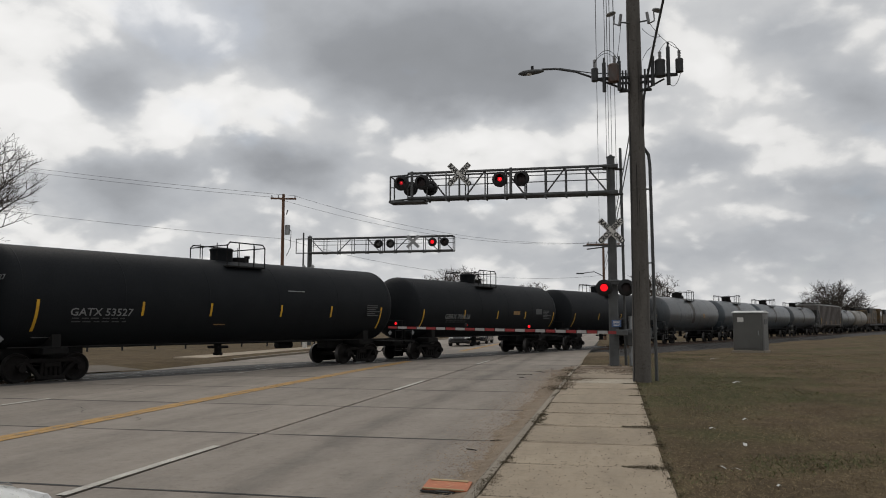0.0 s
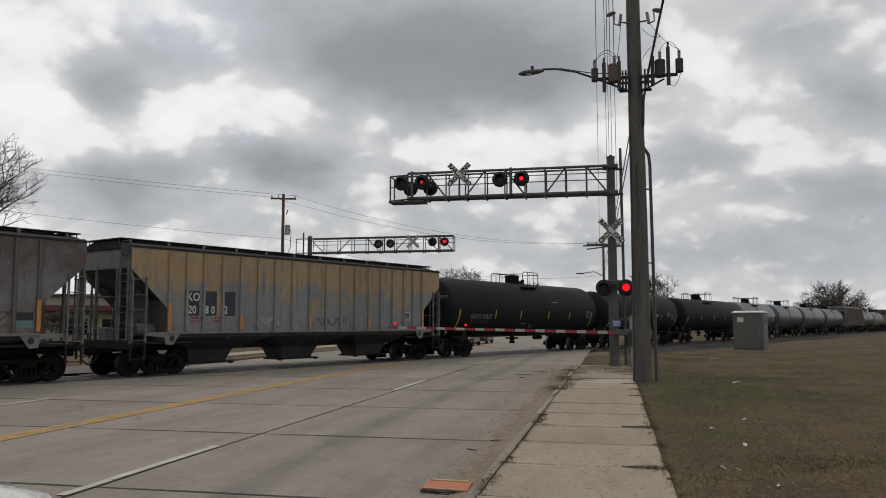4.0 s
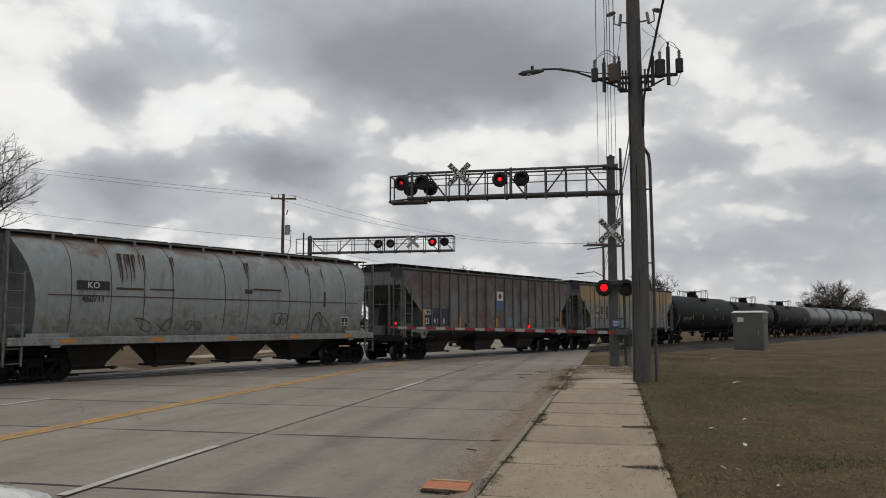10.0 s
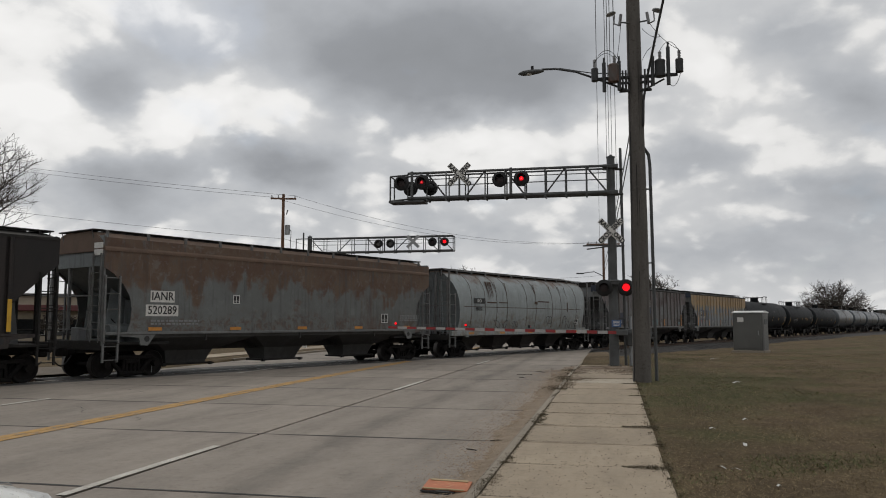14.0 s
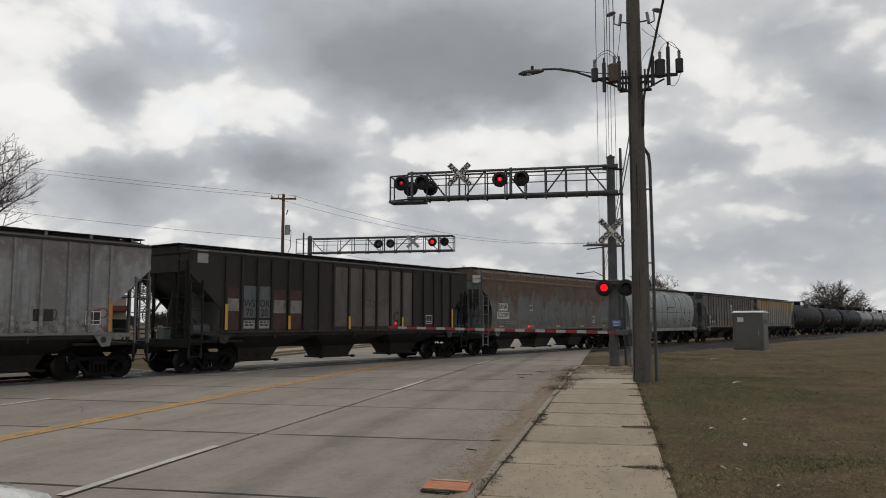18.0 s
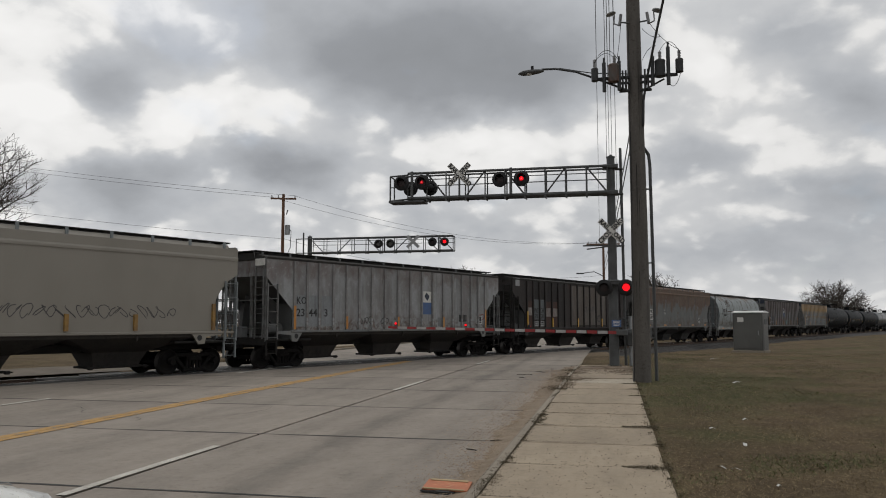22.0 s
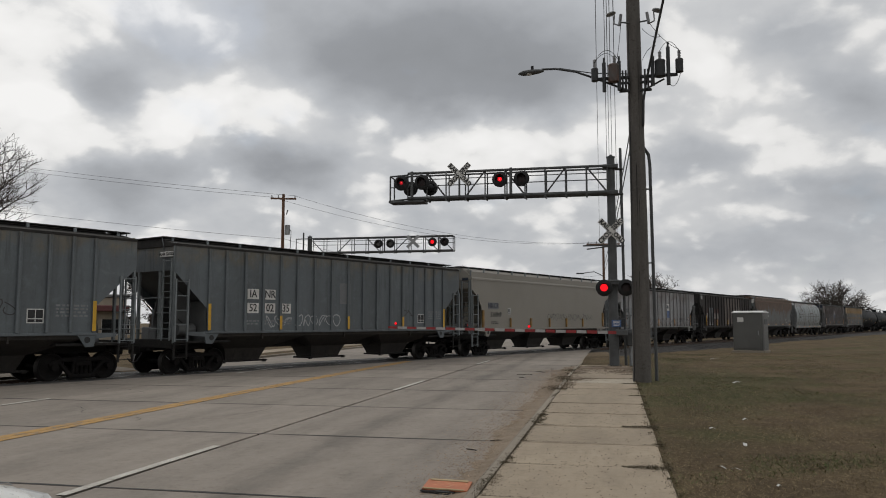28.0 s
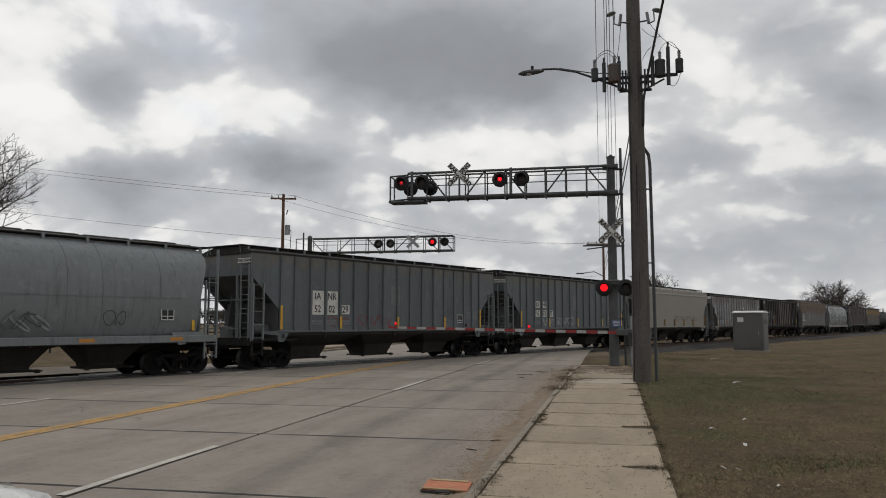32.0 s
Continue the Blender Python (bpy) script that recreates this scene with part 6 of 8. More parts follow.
    if mark:
        letters(mark, 0.235, marks_ink, car, tilted(mark_x, -0.29), wide=1.12)
        rnd = random.Random(len(mark))
        for row, t in enumerate((-0.41, -0.48)):
            g = Geo()
            x = -0.95
            while x < 0.8:
                w = rnd.uniform(0.12, 0.3)
                g.box(x, x + w, -0.02, 0.02, -0.002, 0.002)
                x += w + rnd.uniform(0.05, 0.14)
            part("small_lettering", g, LETTER_DIM, shell, at=tilted(mark_x, t))
    g = Geo()
    rnd = random.Random(9)
    for row in range(6):
        g.box(0, rnd.uniform(0.5, 1.0), -0.022 - row * 0.085, 0.022 - row * 0.085, -0.002, 0.002)
    part("data_lettering", g, LETTER_DIM if dark else PATCH_GREY, shell, at=tilted(a - 2.3, -0.02, 0.05))
    if unread is not None:
        part("faded_number", Geo().box(0, 0.45, -0.11, 0.11, -0.002, 0.002).box(0.6, 1.25, -0.11, 0.11, -0.002, 0.002), PATCH_GREY, shell, at=tilted(unread, -0.05))
        part("faded_number", Geo().box(0, 1.2, -0.03, 0.03, -0.002, 0.002).box(1.0, 1.7, -0.17, -0.11, -0.002, 0.002), PATCH_GREY, shell, at=tilted(unread, -0.2))
        part("rust_stencil", Geo().box(0, 0.5, -0.3, 0.1, -0.002, 0.002), REFLECT_DIM, shell, at=tilted(1.9, 0.0))
    if not dark:
        # spilled lading has stained the shell in a band below the manway
        g = Geo()
        for k in range(16):
            t0, t1 = -0.5 + k * 0.12, -0.5 + (k + 1) * 0.12
            w0, w1 = (0.28 + 0.30 * max(t, 0.0) / 1.4 + 0.06 * math.sin(k * 2.1) for t in (t0, t1))
            r = radius + 0.006
            g.face([(deck_x - 0.2 - w0, -r * math.cos(t0), zc + r * math.sin(t0)), (deck_x - 0.2 + w0, -r * math.cos(t0), zc + r * math.sin(t0)), (deck_x - 0.2 + w1, -r * math.cos(t1), zc + r * math.sin(t1)), (deck_x - 0.2 - w1, -r * math.cos(t1), zc + r * math.sin(t1))], True)
        part("spill_stain", g, SPILL, shell, "dark stain of spilled lading")
    TRAIN.append((car, (rear + front) / 2))
    return car, a, zc, tilted


def locomotive(rear, front):
    a = (front - rear) / 2
    car = thing("locomotive", "yellow and grey diesel locomotive at the head of the train", "locomotive", group="locomotives")
    part("frame", Geo().box(-a + 0.4, a - 0.4, -1.5, 1.5, 1.2, 1.55, 0.03), LOCO_GREY, car)
    part("fuel_tank", Geo().box(-2.6, 2.6, -1.35, 1.35, 0.45, 1.2, 0.15), UNDER, car)
    part("long_hood", Geo().box(-a + 1.6, a - 5.4, -0.95, 0.95, 1.55, 4.2, 0.15), LOCO_YELLOW, car)
    part("hood_roof", Geo().box(-a + 1.7, a - 5.5, -0.8, 0.8, 4.2, 4.5, 0.06).box(-a + 2.2, -a + 6.0, -1.3, 1.3, 3.6, 4.55, 0.08), LOCO_GREY, car)
    cab = part("cab", Geo().box(a - 5.4, a - 2.9, -1.5, 1.5, 1.55, 4.6, 0.12), LOCO_YELLOW, car)
    part("cab_window", Geo().box(a - 5.0, a - 4.25, -1.52, -1.49, 3.2, 4.0, 0.01).box(a - 4.1, a - 3.35, -1.52, -1.49, 3.2, 4.0, 0.01), CAR_GLASS, cab)
    part("nose", Geo().box(a - 2.9, a - 1.2, -1.0, 1.0, 1.55, 3.3, 0.15), LOCO_YELLOW, car)
    for i in range(9):
        x = -a + 6.4 + i * 0.9
        part("hood_door", Geo().box(x, x + 0.8, -0.975, -0.94, 1.7, 3.7, 0.01), LOCO_YELLOW if i % 3 else LOCO_GREY, car)
    g = Geo()
    for x in [-a + 0.8 + i * 1.6 for i in range(9)]:
        g.rod((x, -1.42, 1.5), (x, -1.42, 2.5), 0.02, n=6)
    g.tube([(-a + 0.8, -1.42, 2.5), (a - 5.4, -1.42, 2.5)], 0.02)
    part("hand_rail", g, LOCO_YELLOW, car)
    for way in (-1, 1):
        coupler(car, way * (a - 0.4), way)
        for dx in (-1.0, 1.0):
            truck(car, way * (a - 3.6) + dx, False, 0.9)
    TRAIN.append((car, (rear + front) / 2))


def build_train():
    # tank cars at the head
    car, a, zc, tilted = tank_car(10.5, 28.4, TANK_BLACK, "long gloss-black tank car with yellow reflective strips and white lettering", 1.6, 0.9, "GATX 53527", -5.65, strips=(-7.7, -4.25, -1.55, 1.75, 4.5, 7.65), deck_x=0.35)
    letters("GATX 53527", 0.15, LETTER_GREY, car, Matrix.Translation((-a + 0.06, -0.95, zc + 0.52)) @ pose(0, 0, 0, 80, 0, -62))
    for i, (x, t, w, m) in enumerate(((-1.3, -0.55, 0.5, REFLECT_DIM), (2.1, 0.29, 0.9, LETTER_GREY), (-7.6, -0.86, 0.9, LETTER_GREY))):
        part("small_lettering", Geo().box(0, w, -0.02, 0.02, -0.002, 0.002), m, car, at=tilted(x, t))
    car, a, zc, tilted = tank_car(29.4, 44.4, TANK_BLACK, "gloss-black tank car with white lettering and a yellow caution label", 1.5, 0.95, "GBRX 709628", -3.6, strips=(-6.5, -3.0, 0.2, 3.2, 6.6))
    part("caution_label", Geo().box(0, 0.7, -0.1, 0.1, -0.002, 0.002), REFLECT_DIM, car, at=tilted(1.85, -0.12))
    part("data_box", Geo().box(0, 0.7, -0.16, 0.16, -0.002, 0.002), LETTER_DIM, car, at=tilted(4.4, -0.05))
    tank_car(45.4, 61.6, TANK_BLACK, "gloss-black tank car coupled in the train", 1.47, 0.95, strips=(-7.0, -3.4, 0.3, 3.8, 7.1))
    tank_car(63.0, 77.2, TANK_STAINED, "grey tank car stained dark round its middle", unread=-3.4)
    tank_car(78.0, 91.3, TANK_PALE, "blue-grey tank car with a railed platform", unread=-3.4)
    tank_car(92.1, 106.4, TANK_PALE, "blue-grey tank car with a railed platform", 1.48)
    tank_car(107.3, 121.4, TANK_STAINED, "grey tank car with brown stains", 1.46)
    hopper(122.3, 140.2, "rib", BROWN_LOW, BROWN_LOW, "brown ribbed covered hopper between tank cars", ribs=18)
    tank_car(141.3, 154.2, TANK_STAINED, "short grey tank car with brown stains", 1.46)
    tank_car(155.0, 168.0, TANK_CREAM, "short cream tank car behind the locomotives", 1.48)
    locomotive(169.6, 189.6)
    locomotive(190.8, 210.8)

    # covered hoppers, front to back
    car, a, y = hopper(-6.85, 9.9, "rib", YELLOWED, YELLOWED, "ribbed hopper car in flaking yellow over blue-grey", ribs=18, end=YELLOW_LOW, rib_mat=YELLOWED, bay=BAY_GREY, split=0, roof=ROOF_DARK, reflector=REFLECT_ORANGE, sill_mat=YELLOW_LOW)
    for i, (top, low) in enumerate((("KO", "20"), ("", "8 0"), ("", "2"))):
        px = -a + (2.34, 3.08, 3.90)[i]
        plate(car, px - 0.30, px + 0.30, 1.90, 2.76, y, PANEL_NAVY, "number_panel", "dark blue number panel")
        if top:
            letters(top, 0.29, LETTER_WHITE, car, on_side(px + 0.045, y - 0.012, 2.53), wide=0.86)
        letters(low, 0.27, LETTER_WHITE, car, on_side(px - (0.12 if i == 2 else 0), y - 0.012, 2.09), wide=0.85)
    for i in range(2):
        bars(car, -a + 2.3 + i * 1.0, 1.86, 0.5, 2, y, SCRAWL_RED, 12 + i, 0.07)
    plate(car, -a - 0.0, -a + 0.01, 3.0, 3.1, y, PANEL_NAVY, "edge_tab")
    part("end_plate", Geo().box(-a - 0.012, -a - 0.004, -1.5, -0.95, 3.95, 4.35), PANEL_NAVY, car, "dark end number plate")
    scrawl(car, -a + 5.3, 1.72, 1.1, 0.4, y, SCRAWL_PALE, 31)
    scrawl(car, -a + 8.4, 1.70, 1.8, 0.36, y, SCRAWL_DARK, 32)
    lined_box(car, a - 2.55, 1.95, 0.42, 0.36, y)

    car, a, y = hopper(-25.2, -8.4, "rib", BROWN_HIGH, BROWN_HIGH, "ribbed hopper car in faded brown worn to grey, with spray scrawls", ribs=18, end=YELLOW_LOW, rib_mat=BROWN_LOW, bay=BAY_DARK, split=0, roof=ROOF_DARK, reflector=REFLECT_ORANGE, sill_mat=YELLOW_LOW)
    for i, (top, low) in enumerate((("KO", "23"), ("", "4 1"), ("", "8"))):
        px = -a + (1.78, 2.50, 3.28)[i]
        plate(car, px - 0.31, px + 0.31, 1.50, 2.36, y, PANEL_NAVY, "number_panel", "dark blue number panel")
        if top:
            letters(top, 0.29, LETTER_WHITE, car, on_side(px + 0.045, y - 0.012, 2.15), wide=0.86)
        letters(low, 0.27, LETTER_WHITE, car, on_side(px - (0.16 if i == 2 else 0), y - 0.012, 1.72), wide=0.85)
    part("end_plate", Geo().box(-a - 0.012, -a - 0.004, -1.5, -0.8, 3.90, 4.35), PANEL_NAVY, car, "dark end number plate")
    sign = plate(car, -a + 8.06, -a + 8.74, 2.35, 3.35, y, LETTER_WHITE, "company_sign", "white and blue company sign")
    part("sign_field", Geo().box(-a + 8.06, -a + 8.74, y - 0.011, y - 0.007, 2.35, 2.85), SIGN_BLUE, sign, at=(0, 0, BODY_UP))
    part("sign_emblem", Geo().box(-0.13, 0.13, -0.003, 0.003, -0.13, 0.13, m=Matrix.Translation((-a + 8.4, y - 0.010, 3.1 + BODY_UP)) @ pose(0, 0, 0, 0, 45, 0)), PANEL_NAVY, sign)
    for i, (x, z, w, m) in enumerate(((-2.6, 2.1, 1.9, SCRAWL_RED), (-0.9, 1.75, 1.0, SCRAWL_DARK), (5.7, 1.8, 1.0, SCRAWL_DARK), (2.6, 1.85, 0.6, SCRAWL_DARK), (1.0, 2.0, 0.8, SCRAWL_RED))):
        scrawl(car, x, z, w, 0.5, y, m, 40 + i)
    plate(car, 0.8, 1.8, 1.46, 1.95, y, PATCH_TEAL, "paint_patch")
    plate(car, 6.35, 6.85, 1.5, 1.72, y, PATCH_TEAL, "paint_patch")
    plate(car, 6.35, 6.85, 1.72, 1.95, y, LETTER_BLACK, "paint_patch")
    plate(car, 2.6, 3.2, 2.3, 2.9, y, PATCH_GREY, "paint_patch")
    plate(car, 4.4, 5.0, 1.5, 1.9, y, PATCH_GREY, "paint_patch")

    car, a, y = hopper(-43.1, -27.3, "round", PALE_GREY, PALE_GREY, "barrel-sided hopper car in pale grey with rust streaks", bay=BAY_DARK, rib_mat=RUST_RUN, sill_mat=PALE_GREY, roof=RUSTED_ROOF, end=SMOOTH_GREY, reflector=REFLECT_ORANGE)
    y = -1.672
    plate(car, -a + 2.06, -a + 3.12, 2.66, 2.94, y, LETTER_BLACK, "number_panel")
    letters("KO", 0.19, LETTER_WHITE, car, on_side(-a + 2.59, y - 0.012, 2.80))
    letters("460711", 0.22, LETTER_BLACK, car, on_side(-a + 2.60, y - 0.010, 2.38), wide=0.78)
    for i, (x, z, w, h) in enumerate(((4.07, 1.58, 1.45, 0.66), (5.88, 1.56, 0.8, 0.36), (11.9, 1.7, 1.1, 0.8), (10.0, 1.8, 0.6, 0.5))):
        scrawl(car, -a + x, z, w, h, -1.63, SCRAWL_DARK, 60 + i)
    for x, z, w, h in ((3.36, 2.70, 0.96, 0.07), (4.57, 2.72, 0.93, 0.05), (8.89, 2.86, 1.4, 0.06), (8.5, 2.72, 0.35, 0.16), (12.6, 2.3, 0.10, 0.6)):
        plate(car, -a + x, -a + x + w, z, z + h, -1.660, RUST_RUN, "rusted_scar")
    rnd = random.Random(64)
    for i in range(26):
        x = -a + (3.5 + 0.07 * i + rnd.uniform(-0.05, 0.05) if i < 10 else rnd.choice((4.37, 5.45, 7.62, 8.69, 10.7, 11.84, 13.9, 6.5, 9.8, 12.6)) + rnd.uniform(-0.12, 0.12))
        long = rnd.uniform(0.3, 1.1) if i < 10 else rnd.uniform(0.2, 0.8)
        g = Geo()
        zs = [3.98 - long * k / 4 for k in range(5)]
        ys = [-1.34 - 0.28 * min((4.05 - z) / 0.75, 1.0) - 0.02 for z in zs]
        for k in range(4):
            w0, w1 = 0.026 * (1 - k / 4) + 0.006, 0.026 * (1 - (k + 1) / 4) + 0.006
            g.face([(x - w0, ys[k], zs[k]), (x + w0, ys[k], zs[k]), (x + w1, ys[k + 1], zs[k + 1]), (x - w1, ys[k + 1], zs[k + 1])])
        part("rust_run", g, RUST_RUN, car)
    lined_box(car, a - 1.9, 1.72, 0.46, 0.36, -1.60)

    car, a, y = hopper(-61.7, -44.85, "smooth", RUSTED_GREY, RUSTED_GREY, grow=0.20, label= "smooth-sided grey hopper car with broad brown rust", roof=RUSTED_ROOF, bay=BAY_GREY, reflector=REFLECT_ORANGE, end=SMOOTH_GREY, split=0, sill_mat=RUSTED_LOW)
    for text, z in (("IANR", 2.52), ("520289", 2.06)):
        w = 0.46 if len(text) < 5 else 0.62
        plate(car, -a + 2.12 - w, -a + 2.12 + w, z - 0.19, z + 0.19, y, SIGN_WHITE, "number_panel", "white number panel")
        letters(text, 0.27, LETTER_BLACK, car, on_side(-a + 2.12, y - 0.012, z), wide=0.95)
        part("end_plate", Geo().box(-a - 0.012, -a - 0.004, -1.5, -1.0, 3.9 + (0.22 if z > 2.5 else 0.0), 4.08 + (0.22 if z > 2.5 else 0.0)), SIGN_WHITE, car)
    lined_box(car, a - 3.3, 1.85, 0.46, 0.40, y)
    lined_box(car, -a + 5.2, 2.5, 0.3, 0.32, y)
    bars(car, -a + 1.7, 1.75, 1.9, 2, y, LETTER_GREY, 70, 0.06)
    bars(car, a - 2.2, 2.0, 1.4, 3, y, LETTER_GREY, 71, 0.06)

    car, a, y = hopper(-80.1, -63.15, "rib", DARK_BROWN, DARK_BROWN, "ribbed hopper car in near-black brown with pale repaint patches", bay=BAY_DARK, roof=ROOF_DARK, end=DARK_BROWN, split=0, bars_mat=UNDER, rib_mat=DARK_BROWN, sill_mat=DARK_BROWN,
                       posts=(1.55, 2.28, 3.02, 3.72, 4.59, 5.40, 6.25, 7.10, 8.02, 8.95, 9.83, 10.78, 11.60, 12.45, 13.28, 14.09, 14.77, 15.54))
    for x0, x1, top, low in ((1.84, 2.46, "WS", "70"), (2.58, 3.16, "OR", "20")):
        px = -a + 0.5 + (x0 + x1) / 2
        plate(car, -a + 0.5 + x0, -a + 0.5 + x1, 1.84, 3.02, y, BLUE_GREY, "repaint_patch", "grey repainted patch")
        letters(top, 0.28, LETTER_BLACK, car, on_side(px, y - 0.012, 2.36), wide=0.85)
        letters(low, 0.28, LETTER_BLACK, car, on_side(px, y - 0.012, 2.02), wide=0.85)
        plate(car, px - 0.26, px + 0.26, 1.44, 1.74, y, SIGN_BACK, "data_patch")
        bars(car, px - 0.2, 1.70, 0.4, 2, y - 0.007, LETTER_BLACK, 75, 0.06)
    for x0, x1, z0, z1 in ((1.13, 1.66, 2.18, 2.63), (3.33, 3.95, 2.12, 2.62), (4.18, 4.78, 2.12, 2.62)):
        plate(car, -a + 0.5 + x0, -a + 0.5 + x1, z0 - 0.1, z1 - 0.1, y, PATCH_RUSTY, "repaint_patch")
        plate(car, -a + 0.5 + x0, -a + 0.5 + x1, z1 - 0.1, z1 + 0.3, y, PRIMER, "primer_patch")
        plate(car, -a + 0.5 + x0, -a + 0.5 + x1, 1.40, z0 - 0.1, y, PRIMER, "primer_patch")
    for x0, x1 in ((6.70, 7.44), (7.62, 8.36), (8.55, 9.25), (9.42, 10.18), (10.40, 11.0), (11.22, 11.85)):
        plate(car, -a + 0.5 + x0, -a + 0.5 + x1, 1.50, 3.98, y, PATCH_OLD, "repaint_patch", "tall grey-brown repaint patch")
    letters("C", 0.45, LETTER_BLACK, car, on_side(-a + 11.2, y - 0.012, 1.9))
    scrawl(car, -a + 9.1, 2.5, 0.6, 0.5, y - 0.008, SCRAWL_DARK, 76)
    scrawl(car, -a + 10.0, 2.55, 0.6, 0.4, y - 0.008, SCRAWL_DARK, 77)
    lined_box(car, a - 3.25, 1.8, 0.5, 0.42, y)
    plate(car, -a + 0.3, -a + 0.75, 3.75, 4.2, y, SIGN_BACK, "repaint_patch")

    car, a, y = hopper(-98.2, -81.62, "rib", WASHED_GREY, WASHED_GREY, "ribbed hopper car in washed-out grey over old brown", ribs=18, bay=BAY_DARK, roof=ROOF_DARK, end=WASHED_GREY, split=0, rib_mat=WASHED_GREY, reflector=REFLECT_ORANGE, sill_mat=YELLOW_LOW)
    for i, (top, low) in enumerate((("KO", "23"), ("", "44"), ("", "3"))):
        px = -a + (1.78, 2.50, 3.28)[i]
        plate(car, px - 0.33, px + 0.33, 1.5, 2.75, y, PATCH_WASHED, "repaint_patch", "grey repainted patch")
        if top:
            letters(top, 0.29, LETTER_BLACK, car, on_side(px + 0.04, y - 0.012, 2.52), wide=0.92)
        letters(low, 0.30, LETTER_BLACK, car, on_side(px - 0.04 * i, y - 0.012, 2.04), wide=1.1)
    part("end_plate", Geo().box(-a - 0.012, -a - 0.004, -1.5, -0.95, 3.95, 4.22), SIGN_WHITE, car, "white end number plate")
    sign = plate(car, -a + 9.72, -a + 10.42, 2.05, 3.15, y, SIGN_WHITE, "company_sign", "white and blue company sign")
    part("sign_field", Geo().box(-a + 9.72, -a + 10.42, y - 0.011, y - 0.007, 2.05, 2.62), SIGN_BLUE, sign, at=(0, 0, BODY_UP))
    part("sign_emblem", Geo().box(-0.15, 0.15, -0.003, 0.003, -0.13, 0.13, m=Matrix.Translation((-a + 10.07, y - 0.010, 2.9 + BODY_UP)) @ pose(0, 0, 0, 0, 40, 0)), PANEL_NAVY, sign)
    for i, (x, z, w, m) in enumerate(((-3.1, 1.75, 1.0, SCRAWL_DARK), (-1.6, 1.75, 0.5, SCRAWL_DARK), (4.6, 1.9, 0.6, SCRAWL_DARK), (6.2, 1.95, 0.6, SCRAWL_RED))):
        scrawl(car, x, z, w, 0.36, y, m, 80 + i)
    lined_box(car, a - 1.95, 1.8, 0.5, 0.42, y)
    plate(car, a - 3.8, a - 3.2, 1.7, 2.05, y, LETTER_BLACK, "data_patch")
    plate(car, a - 5.6, a - 5.0, 1.5, 1.9, y, PATCH_GREY, "repaint_patch")

    car, a, y = hopper(-116.6, -99.6, "smooth", BEIGE_CAR, BEIGE_CAR, grow=0.18, label= "smooth-sided beige hopper car with dark blue lettering", roof=BEIGE_CAR, bay=BAY_DARK, reflector=REFLECT_DIM, end=BEIGE_CAR, split=0, bars_mat=SMOOTH_GREY, sill_mat=BEIGE_CAR)
    plate(car, -a + 1.60, -a + 2.60, 2.38, 2.74, y, PATCH_GREY, "number_panel")
    letters("NKCR", 0.27, PANEL_NAVY, car, on_side(-a + 2.10, y - 0.012, 2.56), wide=1.05)
    letters("516849", 0.26, LETTER_BLACK, car, on_side(-a + 2.37, y - 0.006, 2.08), wide=1.0)
    lined_box(car, -a + 3.75, 2.28, 0.3, 0.32, y)
    bars(car, -a + 1.9, 1.72, 0.7, 2, y, LETTER_BLACK, 90, 0.05)
    bars(car, -a + 1.2, 4.0, 0.1, 1, y, LETTER_BLACK, 91, 0.05)
    scrawl(car, -0.3, 2.0, 6.2, 0.44, y, SCRAWL_DARK, 92, 0.012)
    part("end_plate", Geo().box(-a - 0.012, -a - 0.004, -1.4, -1.0, 3.98, 4.12), PANEL_NAVY, car)

    for rear, front, nums, seed, pairs in ((-134.6, -117.75, ("52", "02", "35"), 100, True), (-152.8, -136.05, ("52", "02", "29"), 110, False)):
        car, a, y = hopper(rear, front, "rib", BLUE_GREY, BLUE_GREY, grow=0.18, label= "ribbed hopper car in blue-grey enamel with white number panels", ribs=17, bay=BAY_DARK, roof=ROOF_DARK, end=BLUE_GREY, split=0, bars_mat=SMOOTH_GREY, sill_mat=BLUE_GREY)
        for i, (top, low) in enumerate(zip(("IA", "NR", ""), nums)):
            px = -a + (3.42, 4.24, 5.05)[i]
            if top and not pairs:
                plate(car, px - 0.36, px + 0.36, 1.98, 2.95, y, SIGN_WHITE, "number_panel", "white number panel")
            for text, z in ((top, 2.72), (low, 2.2)):
                if text:
                    if pairs or not top:
                        plate(car, px - 0.27, px + 0.27, z - 0.19, z + 0.19, y, SIGN_WHITE, "number_panel", "white number panel")
                    letters(text, 0.28, LETTER_BLACK, car, on_side(px, y - 0.012, z), wide=0.95)
            bars(car, px - 0.3, 1.75, 0.6, 2, y, LETTER_GREY, seed + i, 0.06)
        tag = part("end_plate", Geo().box(-a - 0.012, -a - 0.004, -1.5, -0.75, 4.02, 4.2), SIGN_WHITE, car, "white end number plate")
        letters("IANR 5202" + nums[2], 0.10, LETTER_BLACK, tag, Matrix.Translation((-a - 0.02, -1.12, 4.11)) @ pose(0, 0, 0, 90, 0, -90))
        lined_box(car, a - 3.2, 1.85, 0.5, 0.42, y)
        for i, (x, z, w, h, m) in enumerate(((-4.3, 1.7, 1.2, 0.5, SCRAWL_PALE if pairs else SCRAWL_RED), (-2.9, 1.75, 2.6, 0.5, SCRAWL_PALE if pairs else SCRAWL_RED), (a - 4.6, 2.1, 0.9, 0.5, SCRAWL_DARK))):
            scrawl(car, x, z, w, h, y, m, seed + 4 + i)
        plate(car, -a + 8.06, -a + 8.72, 2.44, 3.31, y, PATCH_GREY, "repaint_patch")
        bars(car, a - 2.6, 2.2, 1.0, 4, y, LETTER_GREY, seed + 20, 0.06)

